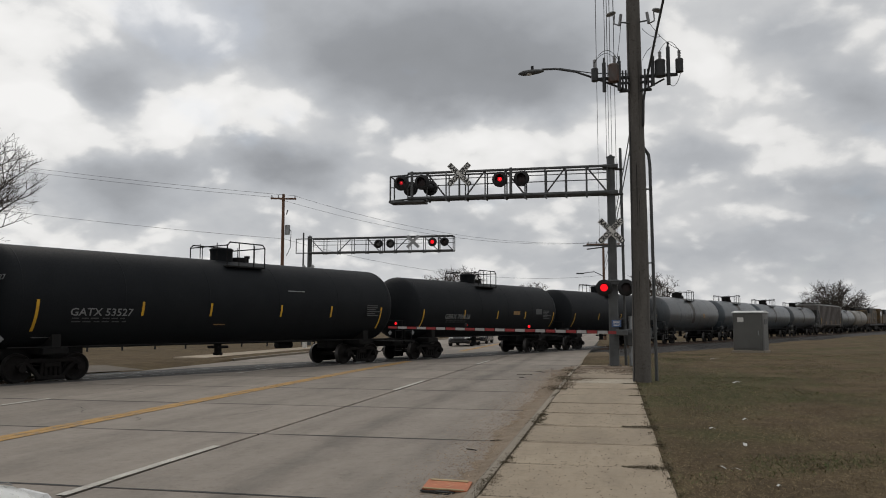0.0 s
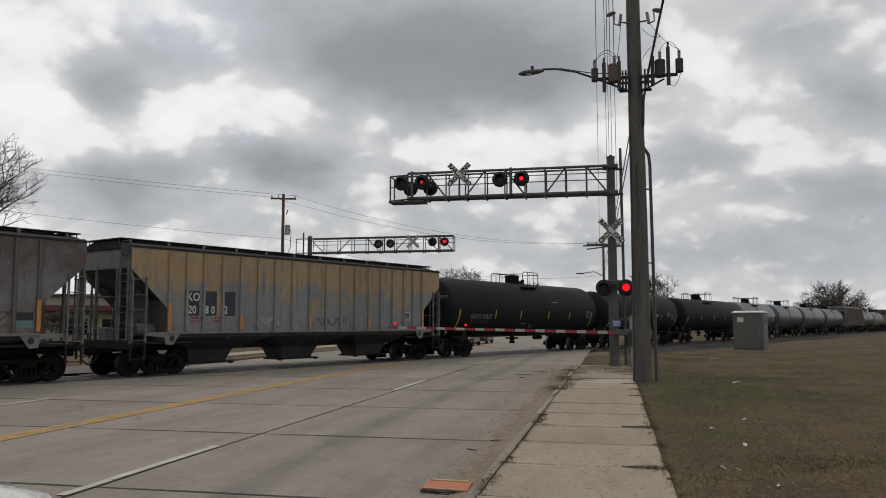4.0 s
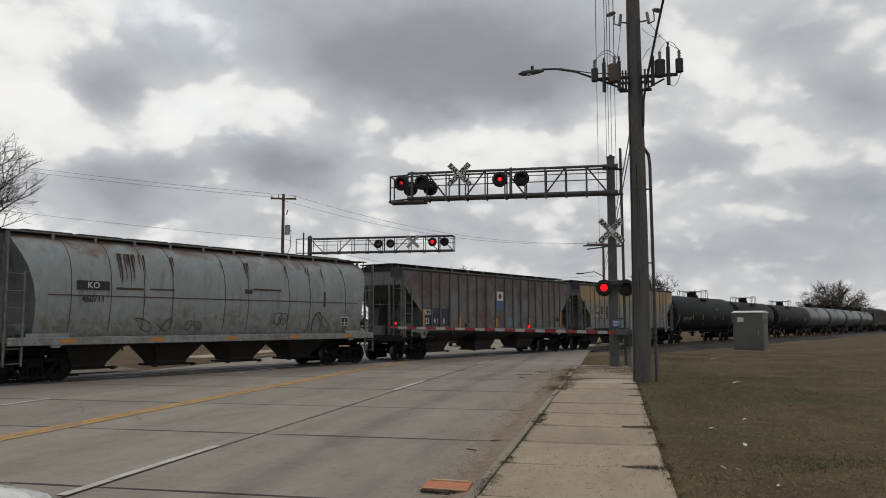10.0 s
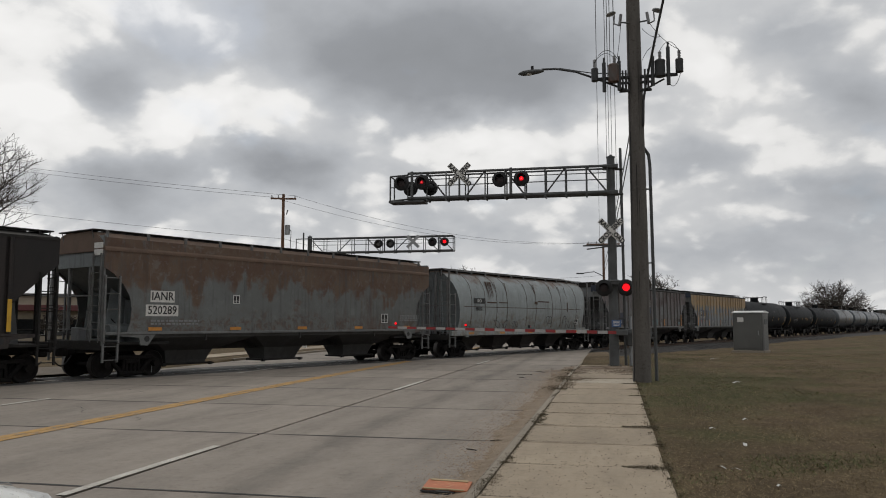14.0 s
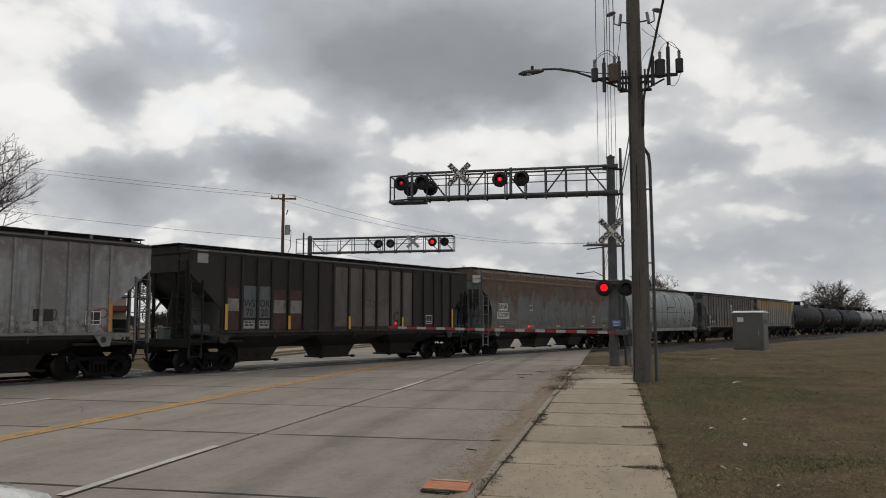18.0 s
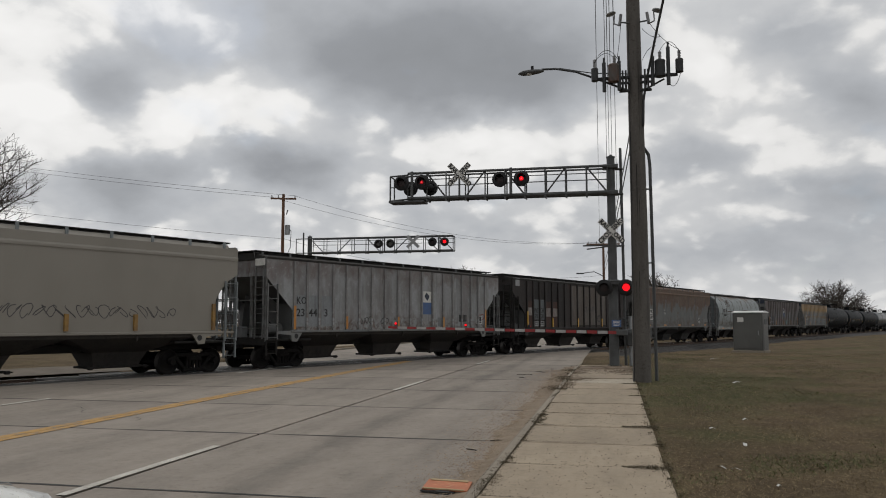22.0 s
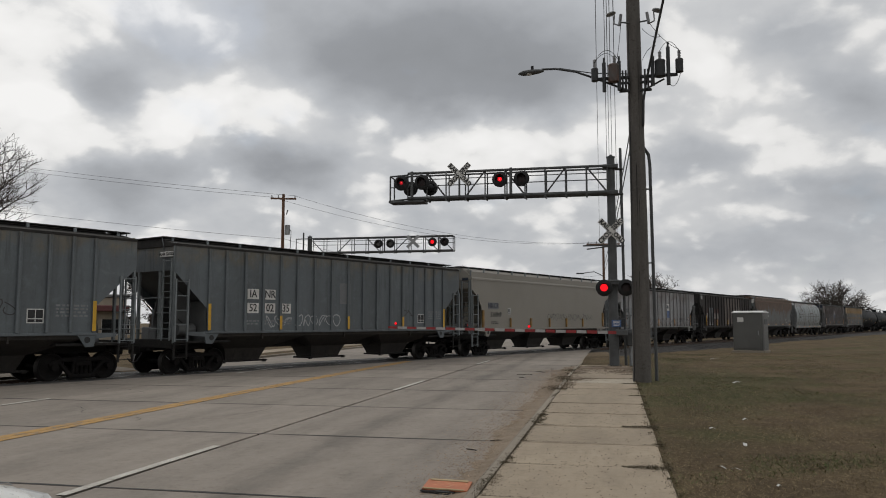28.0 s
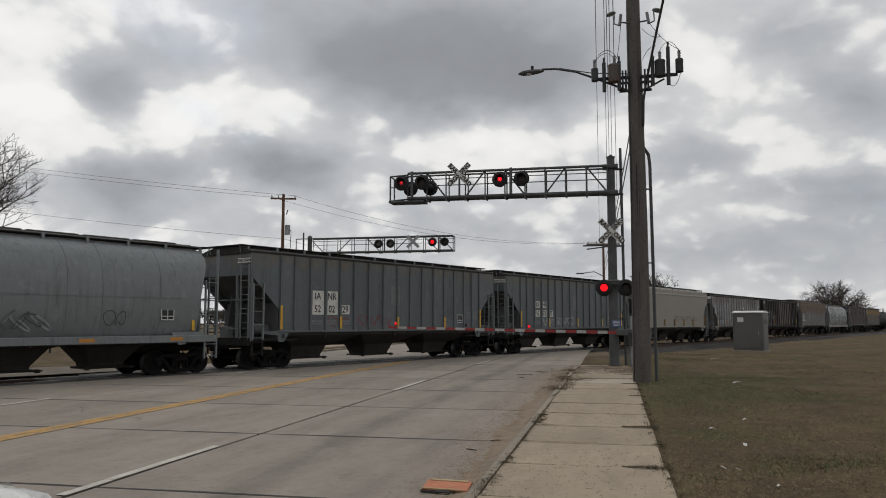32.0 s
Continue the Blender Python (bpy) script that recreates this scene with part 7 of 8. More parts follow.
    car, a, y = hopper(-170.6, -154.3, "round", SMOOTH_GREY, SMOOTH_GREY, "barrel-sided hopper car in smooth grey with sprayed letters", bay=BAY_DARK, rib_mat=SMOOTH_GREY, sill_mat=SMOOTH_GREY, roof=ROOF_GREY, end=SMOOTH_GREY, reflector=REFLECT_ORANGE, bars_mat=SMOOTH_GREY)
    lined_box(car, a - 2.1, 1.95, 0.5, 0.42, -1.62)
    scrawl(car, a - 9.6, 1.72, 3.6, 0.75, -1.66, LETTER_GREY, 130, 0.03)
    scrawl(car, a - 9.3, 1.72, 3.0, 0.65, -1.67, SCRAWL_DARK, 131, 0.014)
    scrawl(car, a - 4.4, 1.8, 0.7, 0.5, -1.66, SCRAWL_DARK, 132, 0.014)
    part("reflector", Geo().box(a - 1.1, a - 0.98, -1.58, -1.57, 1.5, 2.0), REFLECT, car)


build_train()

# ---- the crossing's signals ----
LAMP_GLOWS = []
GLOW_BACK = 0.14


def lamp_unit(parent, at, facing=1, red=True, left=True, side_on=False, glow_r=0.10, hood=0.24, lens=None, disc_r=0.315, glow_mat=None):
    """One flashing lamp: black backing disc, hood, lens and a glowing disc for the lit lens. It faces -y, or +y where
    facing is -1.
    """
    turn = pose(0, 0, 0, 0, 0, 0 if facing > 0 else 180)
    base = Matrix.Translation(at) @ turn
    g = Geo()
    g.lathe([(0.0, 0.0), (0.0, disc_r - 0.01), (0.012, disc_r), (0.03, disc_r - 0.01), (0.03, 0.17)], pose(0, 0, 0, 0, 0, 90), 32)
    body = part("signal_lamp", g, BLACK, parent, at=base)
    part("housing", Geo().lathe([(0.0, 0.165), (0.1, 0.16), (0.2, 0.12), (0.24, 0.05), (0.24, 0.0)], pose(0, 0.02, 0, 0, 0, 90), 20), BLACK, body)
    h = Geo()
    n = 16
    for i in range(n):
        t0, t1 = radians(-25) + radians(230) * i / n, radians(-25) + radians(230) * (i + 1) / n
        for r, k in ((0.178, 1), (0.170, -1)):
            d0, d1 = -hood * (0.35 + 0.65 * max(math.sin(t0), 0) ** 0.5), -hood * (0.35 + 0.65 * max(math.sin(t1), 0) ** 0.5)
            h.face([(r * math.cos(t0), 0, r * math.sin(t0)), (r * math.cos(t1), 0, r * math.sin(t1)), (r * math.cos(t1), d1, r * math.sin(t1)), (r * math.cos(t0), d0, r * math.sin(t0))])
    part("hood", h, BLACK, body)
    part("lens", Geo().lathe([(-0.022, 0.0), (-0.018, 0.06), (-0.008, 0.12), (0.0, 0.155)], pose(0, 0, 0, 0, 0, 90), 24), lens or (LENS_RED if red else LENS_CLEAR), body)
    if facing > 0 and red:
        # added glowing disc, brighter at its core, set before the lens to look lit
        b = part("bulb", Geo().lathe([(-0.006, 0.0), (-0.004, glow_r * 0.6), (0.004, glow_r)], pose(0, 0, 0, 0, 0, 90), 20), glow_mat or LIT, body, at=(0, -0.034, 0))
        if glow_r < 0.13:
            part("filament", Geo().lathe([(-0.012, 0.0), (-0.010, glow_r * 0.3)], pose(0, 0, 0, 0, 0, 90), 12), LIT_CORE, b)
        LAMP_GLOWS.append((b, Matrix.Translation((0, -0.034, 0)), left))
    return body


def crossbuck(parent, at, scale=1.0, face=True):
    """Two crossed boards, lettered on the face."""
    for turn, words in ((45, ("RAIL", "ROAD")), (-45, ("CROS", "SING"))):
        m = Matrix.Translation(at) @ pose(0, 0.0 if turn > 0 else -0.014, 0, 0, turn, 0)
        board = part("crossbuck_board", Geo().box(-0.61 * scale, 0.61 * scale, -0.006, 0.006, -0.115 * scale, 0.115 * scale, 0.003), SIGN_WHITE if face else SIGN_BACK, parent, at=m)
        if face:
            for i, word in enumerate(words):
                letters(word, 0.175 * scale, LETTER_BLACK, board, Matrix.Translation(((-0.34 + 0.68 * i) * scale, -0.008, 0)) @ SIDE, wide=0.92, thick=0.001, bold=0.06)


def truss(parent, x0, x1, y, z0, z1, bays, material, deep=0.62, start=1):
    """An open cantilever truss between x0 and x1, with two planes and a walkway in its floor."""
    for yy, r in ((y - deep / 2, 1.0), (y + deep / 2, 0.7)):
        part("top_chord", Geo().rod((x0, yy, z1), (x1, yy, z1), 0.055 * r, n=10), material, parent)
        part("bottom_chord", Geo().rod((x0, yy, z0), (x1, yy, z0), 0.075 * r, n=10), material, parent)
    step = (x1 - x0) / bays
    post = Geo().rod((0, 0, z0), (0, 0, z1), 0.028, n=8).mesh("truss_post", material)
    for i in range(bays + 1):
        for yy in (y - deep / 2, y + deep / 2):
            part("truss_post", post, material, parent, at=(x0 + step * i, yy, 0))
    for i in range(bays):
        if i % 2 == start % 2 or i in (bays - 1,):
            a, b = x0 + step * i, x0 + step * (i + 1)
            zz = (z0, z1) if (i // 2) % 2 else (z1, z0)
            part("truss_brace", Geo().rod((a, y - deep / 2, zz[0]), (b, y - deep / 2, zz[1]), 0.034, n=8), material, parent)
    for z, r in ((z0 + 0.62, 0.02), (z1 - 0.15, 0.018)):
        part("walk_rail", Geo().rod((x0, y + deep / 2 + 0.03, z), (x1, y + deep / 2 + 0.03, z), r, n=6), material, parent)
    g = Geo()
    for i in range(14):
        yy = y - deep / 2 + 0.06 + (deep - 0.12) * i / 13
        g.box(x0, x1, yy - 0.008, yy + 0.008, z0 - 0.02, z0 + 0.01)
    part("walkway_grating", g, material, parent)
    bracket = Geo().box(-0.03, 0.03, y - deep / 2 - 0.1, y + deep / 2, z0 - 0.10, z0 - 0.05).box(-0.02, 0.05, y - deep / 2 - 0.12, y - deep / 2 - 0.06, z0 - 0.17, z0 - 0.05).mesh("floor_bracket", material)
    for i in range(1, bays):
        part("floor_bracket", bracket, material, parent, at=(x0 + step * i, 0, 0))


def mast_pole(parent, x, y, z0, z1, r0, r1, material):
    pole = part("mast", Geo().rod((x, y, z0), (x, y, z1), r0, r1, n=20), material, parent)
    part("base_plate", Geo().box(x - 0.32, x + 0.32, y - 0.32, y + 0.32, z0 - 0.10, z0 - 0.02, 0.015), material, pole)
    part("mast_cap", Geo().rod((x, y, z1), (x, y, z1 + 0.05), r1 + 0.02, n=16).rod((x, y, z1 + 0.05), (x, y, z1 + 0.13), 0.05, n=8), material, pole)
    bolt = Geo().rod((0, 0, 0), (0, 0, 0.07), 0.02, n=8).mesh("bolt", material)
    for i in range(8):
        t = math.pi / 4 * i + 0.39
        part("bolt", bolt, material, pole, at=(x + 0.26 * math.cos(t), y + 0.26 * math.sin(t), z0 - 0.03))
    return pole


def near_signal():
    y0 = 31.5
    z0 = road_z(0, y0) + 0.1
    sig = thing("cantilever_signal", "grey steel cantilever mast with flashing lamps over the lanes", "railway signal", Matrix.Translation((0, 0, 0)), "crossing signals")
    mast_pole(sig, -0.02, y0, z0, 8.32, 0.19, 0.155, GALV_DARK)
    truss(sig, -8.2, -0.16, y0, 6.92, 7.96, 10, GALV_DARK)
    # end frame beyond the last bay
    g = Geo().tube([(-8.2, 31.19, 7.90), (-8.95, 31.19, 7.86), (-8.95, 31.19, 6.84), (-8.2, 31.19, 6.9)], 0.035, 8)
    g.tube([(-8.95, 31.19, 7.86), (-8.95, 31.81, 7.86), (-8.95, 31.81, 6.84), (-8.95, 31.19, 6.84)], 0.03, 8)
    g.rod((-8.95, 31.19, 7.4), (-8.2, 31.19, 7.4), 0.02, n=6)
    part("end_frame", g, GALV_DARK, sig)
    part("end_step", Geo().box(-9.0, -7.5, 31.12, 31.85, 6.76, 6.84, 0.01), GALV_DARK, sig)
    # collars at the mast
    for z in (6.92, 7.96):
        part("mast_collar", Geo().box(-0.34, 0.26, 31.25, 31.75, z - 0.08, z + 0.08, 0.02), GALV_DARK, sig)
    for x in (-7.98, -3.92):
        part("lamp_post", Geo().rod((x, 31.0, 6.9), (x, 31.0, 8.0), 0.06, n=10), GALV_DARK, sig)
        part("lamp_arm", Geo().rod((x - 0.5, 31.0, 7.80), (x + 0.5, 31.0, 7.80), 0.035, n=8), GALV_DARK, sig)
        for dx, left in ((-0.43, True), (0.43, False)):
            dim = x < -5
            lamp_unit(sig, (x + dx, 30.95, 7.54), 1, True, left, glow_r=0.07 if dim else 0.085, glow_mat=LIT_DIM if dim else None)
            if dim:
                lamp_unit(sig, (x + dx + 0.18, 31.75, 7.42), -1, True, left)
    crossbuck(sig, (-6.02, 31.05, 7.82), 0.98)
    part("sign_post", Geo().rod((-6.02, 31.08, 6.9), (-6.02, 31.08, 7.75), 0.04, n=8), GALV_DARK, sig)
    # signs and lamps on the mast
    crossbuck(sig, (-0.05, 31.22, 5.40), 1.0)
    part("mast_lamp_arm", Geo().rod((-0.45, 31.2, 3.44), (0.52, 31.2, 3.44), 0.04, n=8).box(-0.22, 0.22, 31.2, 31.5, 3.3, 3.5, 0.02), GALV_DARK, sig)
    for dx, left in ((-0.36, True), (0.47, False)):
        lamp_unit(sig, (dx, 31.10, 3.19), 1, True, left, glow_r=0.145)
        lamp_unit(sig, (dx, 31.85, 3.19), -1, True, left)
    part("mast_lamp_arm", Geo().rod((-0.45, 31.72, 3.44), (0.52, 31.72, 3.44), 0.04, n=8), GALV_DARK, sig)
    plate_ = part("info_sign", Geo().box(-0.10, 0.26, 31.27, 31.285, 1.68, 1.95, 0.004), SIGN_BLUE, sig, "small blue information sign")
    g = Geo()
    for i, w in enumerate((0.26, 0.22, 0.28, 0.2)):
        g.box(0.08 - w / 2, 0.08 + w / 2, 31.264, 31.268, 1.89 - i * 0.055, 1.915 - i * 0.055)
    part("small_lettering", g, LETTER_WHITE, plate_)
    part("side_bracket", Geo().rod((-1.15, 31.5, 4.86), (0.1, 31.5, 4.86), 0.03, n=8).rod((-1.0, 31.5, 4.72), (0.05, 31.5, 4.84), 0.025, n=8), GALV_DARK, sig)
    pipe = part("conduit_pipe", Geo().rod((0.42, 31.75, z0), (0.36, 31.75, 8.75), 0.055, n=10), GALV_DARK, sig)
    for z in (2.0, 4.85, 6.9, 7.9):
        part("pipe_clamp", Geo().box(0.0, 0.45, 31.6, 31.8, z - 0.03, z + 0.03, 0.01), GALV_DARK, pipe)
    # concrete footing
    part("footing", Geo().rod((-0.02, y0, z0 - 0.3), (-0.02, y0, z0 - 0.02), 0.5, n=20), KERB, sig)


def far_signal():
    y0 = 55.0
    z0 = road_z(-22, y0) + 0.1
    sig = thing("cantilever_signal", "grey steel cantilever mast across the tracks with flashing lamps", "railway signal", Matrix.Translation((0, 0, 0)), "crossing signals")
    mast_pole(sig, -21.95, y0, z0, 8.15, 0.19, 0.16, GALV_DARK)
    truss(sig, -21.8, -11.05, y0, 6.95, 8.0, 10, GALV_DARK, start=0)
    g = Geo().tube([(-21.8, 54.7, 8.0), (-22.9, 54.7, 8.0), (-22.9, 54.7, 6.95), (-21.8, 54.7, 6.95)], 0.035, 8)
    part("end_frame", g, GALV_DARK, sig)
    part("conduit_pipe", Geo().rod((-22.45, y0, z0), (-22.45, y0, 8.5), 0.06, n=10), GALV_DARK, sig)
    part("lamp_post", Geo().rod((-12.05, 54.5, 6.95), (-12.05, 54.5, 8.0), 0.055, n=8), GALV_DARK, sig)
    for x, left in ((-12.50, True), (-11.62, False)):
        lamp_unit(sig, (x, 54.45, 7.55), 1, True, left, glow_r=0.13)
    part("lamp_post", Geo().rod((-16.05, 54.5, 6.95), (-16.05, 54.5, 8.0), 0.055, n=8), GALV_DARK, sig)
    for x in (-16.5, -15.6):
        lamp_unit(sig, (x, 54.45, 7.5), 1, False, True)
    crossbuck(sig, (-13.95, 54.55, 7.62), 0.98, face=False)
    crossbuck(sig, (-21.95, 54.75, 5.6), 1.0, face=False)
    for x in (-22.35, -21.55):
        lamp_unit(sig, (x, 54.65, 3.2), 1, False, True)
    gate = thing("crossing_gate", "lowered far gate arm with red and white stripes", "gate", group="crossing gates")
    gate_arm(gate, (-20.9, 54.2, 1.45), (-11.4, 54.2, 1.55), 54.2)


def gate_arm(gate, pivot, tip, y, glows=False):
    p, q = Vector(pivot), Vector(tip)
    n = 23
    arm = part("arm", Geo().box(min(p.x, q.x), max(p.x, q.x), y - 0.012, y + 0.012, -0.045, 0.045, 0.004, Matrix.Translation((0, 0, p.z)) if abs(p.z - q.z) < 0.02 else Matrix.Translation(p) @ pose(0, 0, 0, 0, math.degrees(math.atan2(q.z - p.z, -(q.x - p.x))) if q.x < p.x else -math.degrees(math.atan2(q.z - p.z, q.x - p.x)), 0) @ Matrix.Translation((-p.x, 0, 0))), GALV, gate)
    for i in range(n):
        a, b = p.lerp(q, (i + 0.03) / n), p.lerp(q, (i + 0.97) / n)
        h = 0.060 - 0.016 * i / n
        lo, hi = (a, b) if a.x < b.x else (b, a)
        g = Geo()
        for yy, k in ((y - 0.024, 1), (y - 0.016, -1)):
            g.face([(lo.x, yy, lo.z - h), (hi.x, yy, hi.z - h), (hi.x, yy, hi.z + h), (lo.x, yy, lo.z + h)][::k])
        g.face([(lo.x, y - 0.024, lo.z + h), (hi.x, y - 0.024, hi.z + h), (hi.x, y - 0.016, hi.z + h), (lo.x, y - 0.016, lo.z + h)])
        part("stripe", g, RED_STRIPE if i % 2 == 0 else WHITE_STRIPE, arm)
    return arm


def near_gate():
    y = 31.0
    gate = thing("crossing_gate", "lowered gate arm with red and white stripes and small red lamps", "gate", group="crossing gates")
    arm = gate_arm(gate, (0.15, y, 1.47), (-8.95, y, 1.66), y)
    for i, (x, left) in enumerate(((-8.62, True), (-5.75, False), (-3.25, True))):
        z = 1.47 + 0.19 * (0.15 - x) / 9.1 + 0.15
        lamp = part("arm_lamp", Geo().box(x - 0.05, x + 0.05, y - 0.04, y + 0.04, z - 0.06, z + 0.07, 0.02), BLACK, arm)
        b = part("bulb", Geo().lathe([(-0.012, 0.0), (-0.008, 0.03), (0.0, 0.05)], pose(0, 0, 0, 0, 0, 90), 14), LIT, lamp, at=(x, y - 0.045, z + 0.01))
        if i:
            LAMP_GLOWS.append((b, Matrix.Translation((x, y - 0.045, z + 0.01)), left))
    # mechanism beside the mast
    z0 = road_z(0, y) + 0.1
    part("gate_mast", Geo().rod((0.62, 31.9, z0 - 0.1), (0.62, 31.9, 2.1), 0.07, n=12), GALV, gate)
    part("mechanism_box", Geo().box(0.45, 0.78, 31.65, 32.05, 0.95, 1.6, 0.04), GALV_DARK, gate)
    part("arm_mount", Geo().box(0.05, 0.5, 30.97, 31.5, 1.36, 1.58, 0.03), GALV_DARK, gate)
    part("counterweight", Geo().box(0.5, 1.45, 31.3, 31.42, 1.42, 1.5, 0.01).box(1.05, 1.4, 31.25, 31.45, 1.3, 1.66, 0.03), GALV_DARK, gate)


# ---- poles and wires ----
def sagging(p, q, sag, n=18):
    p, q = Vector(p), Vector(q)
    return [tuple(p.lerp(q, i / n) - Vector((0, 0, sag * 4 * (i / n) * (1 - i / n)))) for i in range(n + 1)]


def wire(p, q, sag, r, label="thin black overhead wire above the road", n=18):
    ob = new("overhead_wire", Geo().tube(sagging(p, q, sag, n), r, 5).mesh("overhead_wire", WIRE))
    tagged(ob, label, "wire", "overhead wires")


def near_pole():
    x, y = 0.74, 23.5
    z0 = ground_z(x, y)
    pole = thing("utility_pole", "thick weathered wooden utility pole with transformers and lamp arm", "utility pole", group="utility poles")
    g = Geo()
    rnd = random.Random(8)
    rows, n = 26, 22
    for j in range(rows):
        t = j / (rows - 1)
        z, r = z0 - 0.3 + t * 15.3, 0.262 - 0.085 * t
        for i in range(n):
            a = 2 * math.pi * i / n
            rr = r * (1 + 0.02 * math.sin(a * 3 + 1) + 0.012 * rnd.uniform(-1, 1))
            g.v.append((x + 0.02 * math.sin(z * 0.4) + rr * math.cos(a), y + rr * math.sin(a), z))
    for j in range(rows - 1):
        for i in range(n):
            k = (i + 1) % n
            g.f.append((j * n + i, j * n + k, (j + 1) * n + k, (j + 1) * n + i))
            g.s.append(True)
    part("shaft", g, POLE_WOOD, pole)
    g = Geo()
    for i in range(9):
        a, h = rnd.uniform(3.6, 5.8), rnd.uniform(0.8, 3.2)
        zz = z0 + rnd.uniform(0.1, 9.0)
        g.box(-0.006, 0.006, -0.004, 0.004, 0, h, m=Matrix.Translation((x + 0.252 * math.cos(a) * (1 - zz * 0.02), y + 0.252 * math.sin(a) * (1 - zz * 0.02), zz)))
    part("drying_crack", g, JOINT, pole, "dark split along the grain")
    part("ground_wire", Geo().rod((x - 0.21, y - 0.17, z0), (x - 0.17, y - 0.14, 10.5), 0.012, n=6), WIRE, pole)
    # paired arms with cans, arresters and fuse cut-outs
    z = 9.10
    for side in (-1, 1):
        ax0, ax1 = sorted((x + side * 0.15, x + side * 1.2))
        part("cross_arm", Geo().box(ax0, ax1, y - 0.2, y - 0.12, z - 0.12, z - 0.03, 0.012), ARM_IRON, pole)
        bx0, bx1 = sorted((x + side * 0.15, x + side * 0.46))
        part("lower_bracket", Geo().box(bx0, bx1, y - 0.24, y - 0.14, z - 0.52, z - 0.45, 0.01).box(bx0, bx1, y - 0.24, y - 0.14, z - 0.28, z - 0.22, 0.01), ARM_IRON, pole)
        part("arm_brace", Geo().rod((x + side * 0.82, y - 0.22, z - 0.2), (x + side * 0.2, y - 0.22, z - 0.52), 0.026, n=6), ARM_IRON, pole)
        for dx in (0.27, 0.36):
            part("fuse", Geo().rod((x + side * dx, y - 0.3, z - 0.5), (x + side * dx, y - 0.3, z + 0.1), 0.028, n=8), ARM_IRON, pole)

    def can(dx, zz, r, h, material, bushings):
        body = part("transformer", Geo().lathe([(0, 0.0), (0, r * 0.96), (0.02, r), (h - 0.03, r), (h, r * 1.06), (h + 0.03, r * 0.9), (h + 0.06, 0.0)], Matrix.Translation((x + dx, y - 0.32, zz)) @ pose(0, 0, 0, 0, -90, 0), 20), material, pole)
        for b in bushings:
            prof = []
            for k in range(6):
                prof += [(k * 0.045, 0.03), (k * 0.045 + 0.02, 0.055), (k * 0.045 + 0.04, 0.03)]
            part("bushing", Geo().lathe(prof + [(0.3, 0.0)], Matrix.Translation((x + dx + b, y - 0.32, zz + h + 0.02)) @ pose(0, 0, 0, 0, -90, 0), 12), PORCELAIN, body)

    can(-0.61, z - 0.24, 0.165, 0.50, TANK_GREY, (0.02,))
    can(0.70, z - 0.16, 0.15, 0.46, ARM_IRON, (0.0,))
    can(-1.16, z - 0.18, 0.10, 0.36, ARM_IRON, (0.0,))
    can(1.24, z - 0.06, 0.11, 0.36, ARM_IRON, (0.0,))
    for dx, lo, hi in ((-0.89, -0.52, 0.5), (-0.46, -0.5, 0.52), (0.49, -0.42, 0.6), (0.93, -0.42, 0.85)):
        part("arrester", Geo().rod((x + dx, y - 0.34, z + lo), (x + dx, y - 0.34, z + hi - 0.15), 0.055, n=10).rod((x + dx, y - 0.34, z + hi - 0.15), (x + dx, y - 0.34, z + hi), 0.03, n=8), ARM_IRON, pole)
    # fuse cut-outs with round shields
    for side in (-1, 1):
        cx, cz = x + side * 0.42, 10.68
        arm = part("cutout_arm", Geo().rod((x + side * 0.14, y - 0.2, cz - 0.02), (cx, y - 0.3, cz - 0.02), 0.025, n=8), GALV_DARK, pole)
        part("cutout", Geo().rod((cx, y - 0.3, cz - 0.12), (cx - side * 0.05, y - 0.3, cz + 0.22), 0.045, n=10).tube([(cx, y - 0.3, cz - 0.12), (cx + side * 0.16, y - 0.3, cz - 0.05), (cx + side * 0.14, y - 0.3, cz + 0.22)], 0.02, 6), PORCELAIN, arm)
        part("cutout_shield", Geo().lathe([(0.0, 0.0), (0.0, 0.15), (0.035, 0.14), (0.05, 0.0)], Matrix.Translation((cx + side * 0.24, y - 0.3, cz + 0.24)) @ pose(0, 0, 0, 0, -90 + side * 14, 0), 16), SIGN_BACK, arm)
    # jumpers
    for (ax, az), (bx, bz), bow in (((-1.18, 0.35), (-0.5, 0.45), 0.32), ((-1.16, 0.35), (-0.62, 0.5), 0.2), ((0.2, 0.35), (0.6, 0.75), 0.12), ((0.7, 0.6), (1.26, 0.5), 0.3), ((-0.5, 0.5), (-0.36, 1.75), -0.12), ((0.22, 1.3), (0.72, 1.02), -0.1), ((0.4, 1.5), (1.24, 0.6), -0.12), ((0.93, -0.35), (1.28, -0.05), -0.25), ((-0.25, -0.4), (-0.15, 0.6), 0.1)):
        pts = [(x + ax + (bx - ax) * k / 8, y - 0.36, z + az + (bz - az) * k / 8 + bow * 4 * (k / 8) * (1 - k / 8)) for k in range(9)]
        part("jumper", Geo().tube(pts, 0.008, 5), WIRE, pole)
    # street lamp on a long curved arm
    arm_pts = [(x - 0.15, y - 0.1, 8.62), (x - 0.9, y - 0.15, 8.95), (x - 1.7, y - 0.2, 9.28), (x - 2.3, y - 0.25, 9.40), (x - 2.72, y - 0.28, 9.40)]
    arm = part("lamp_arm", Geo().tube(arm_pts, 0.032, 8), ARM_IRON, pole)
    part("lamp_brace", Geo().tube([(x - 0.15, y - 0.1, 9.15), (x - 1.2, y - 0.15, 9.22), (x - 2.2, y - 0.22, 9.42)], 0.014, 6), GALV_DARK, arm)
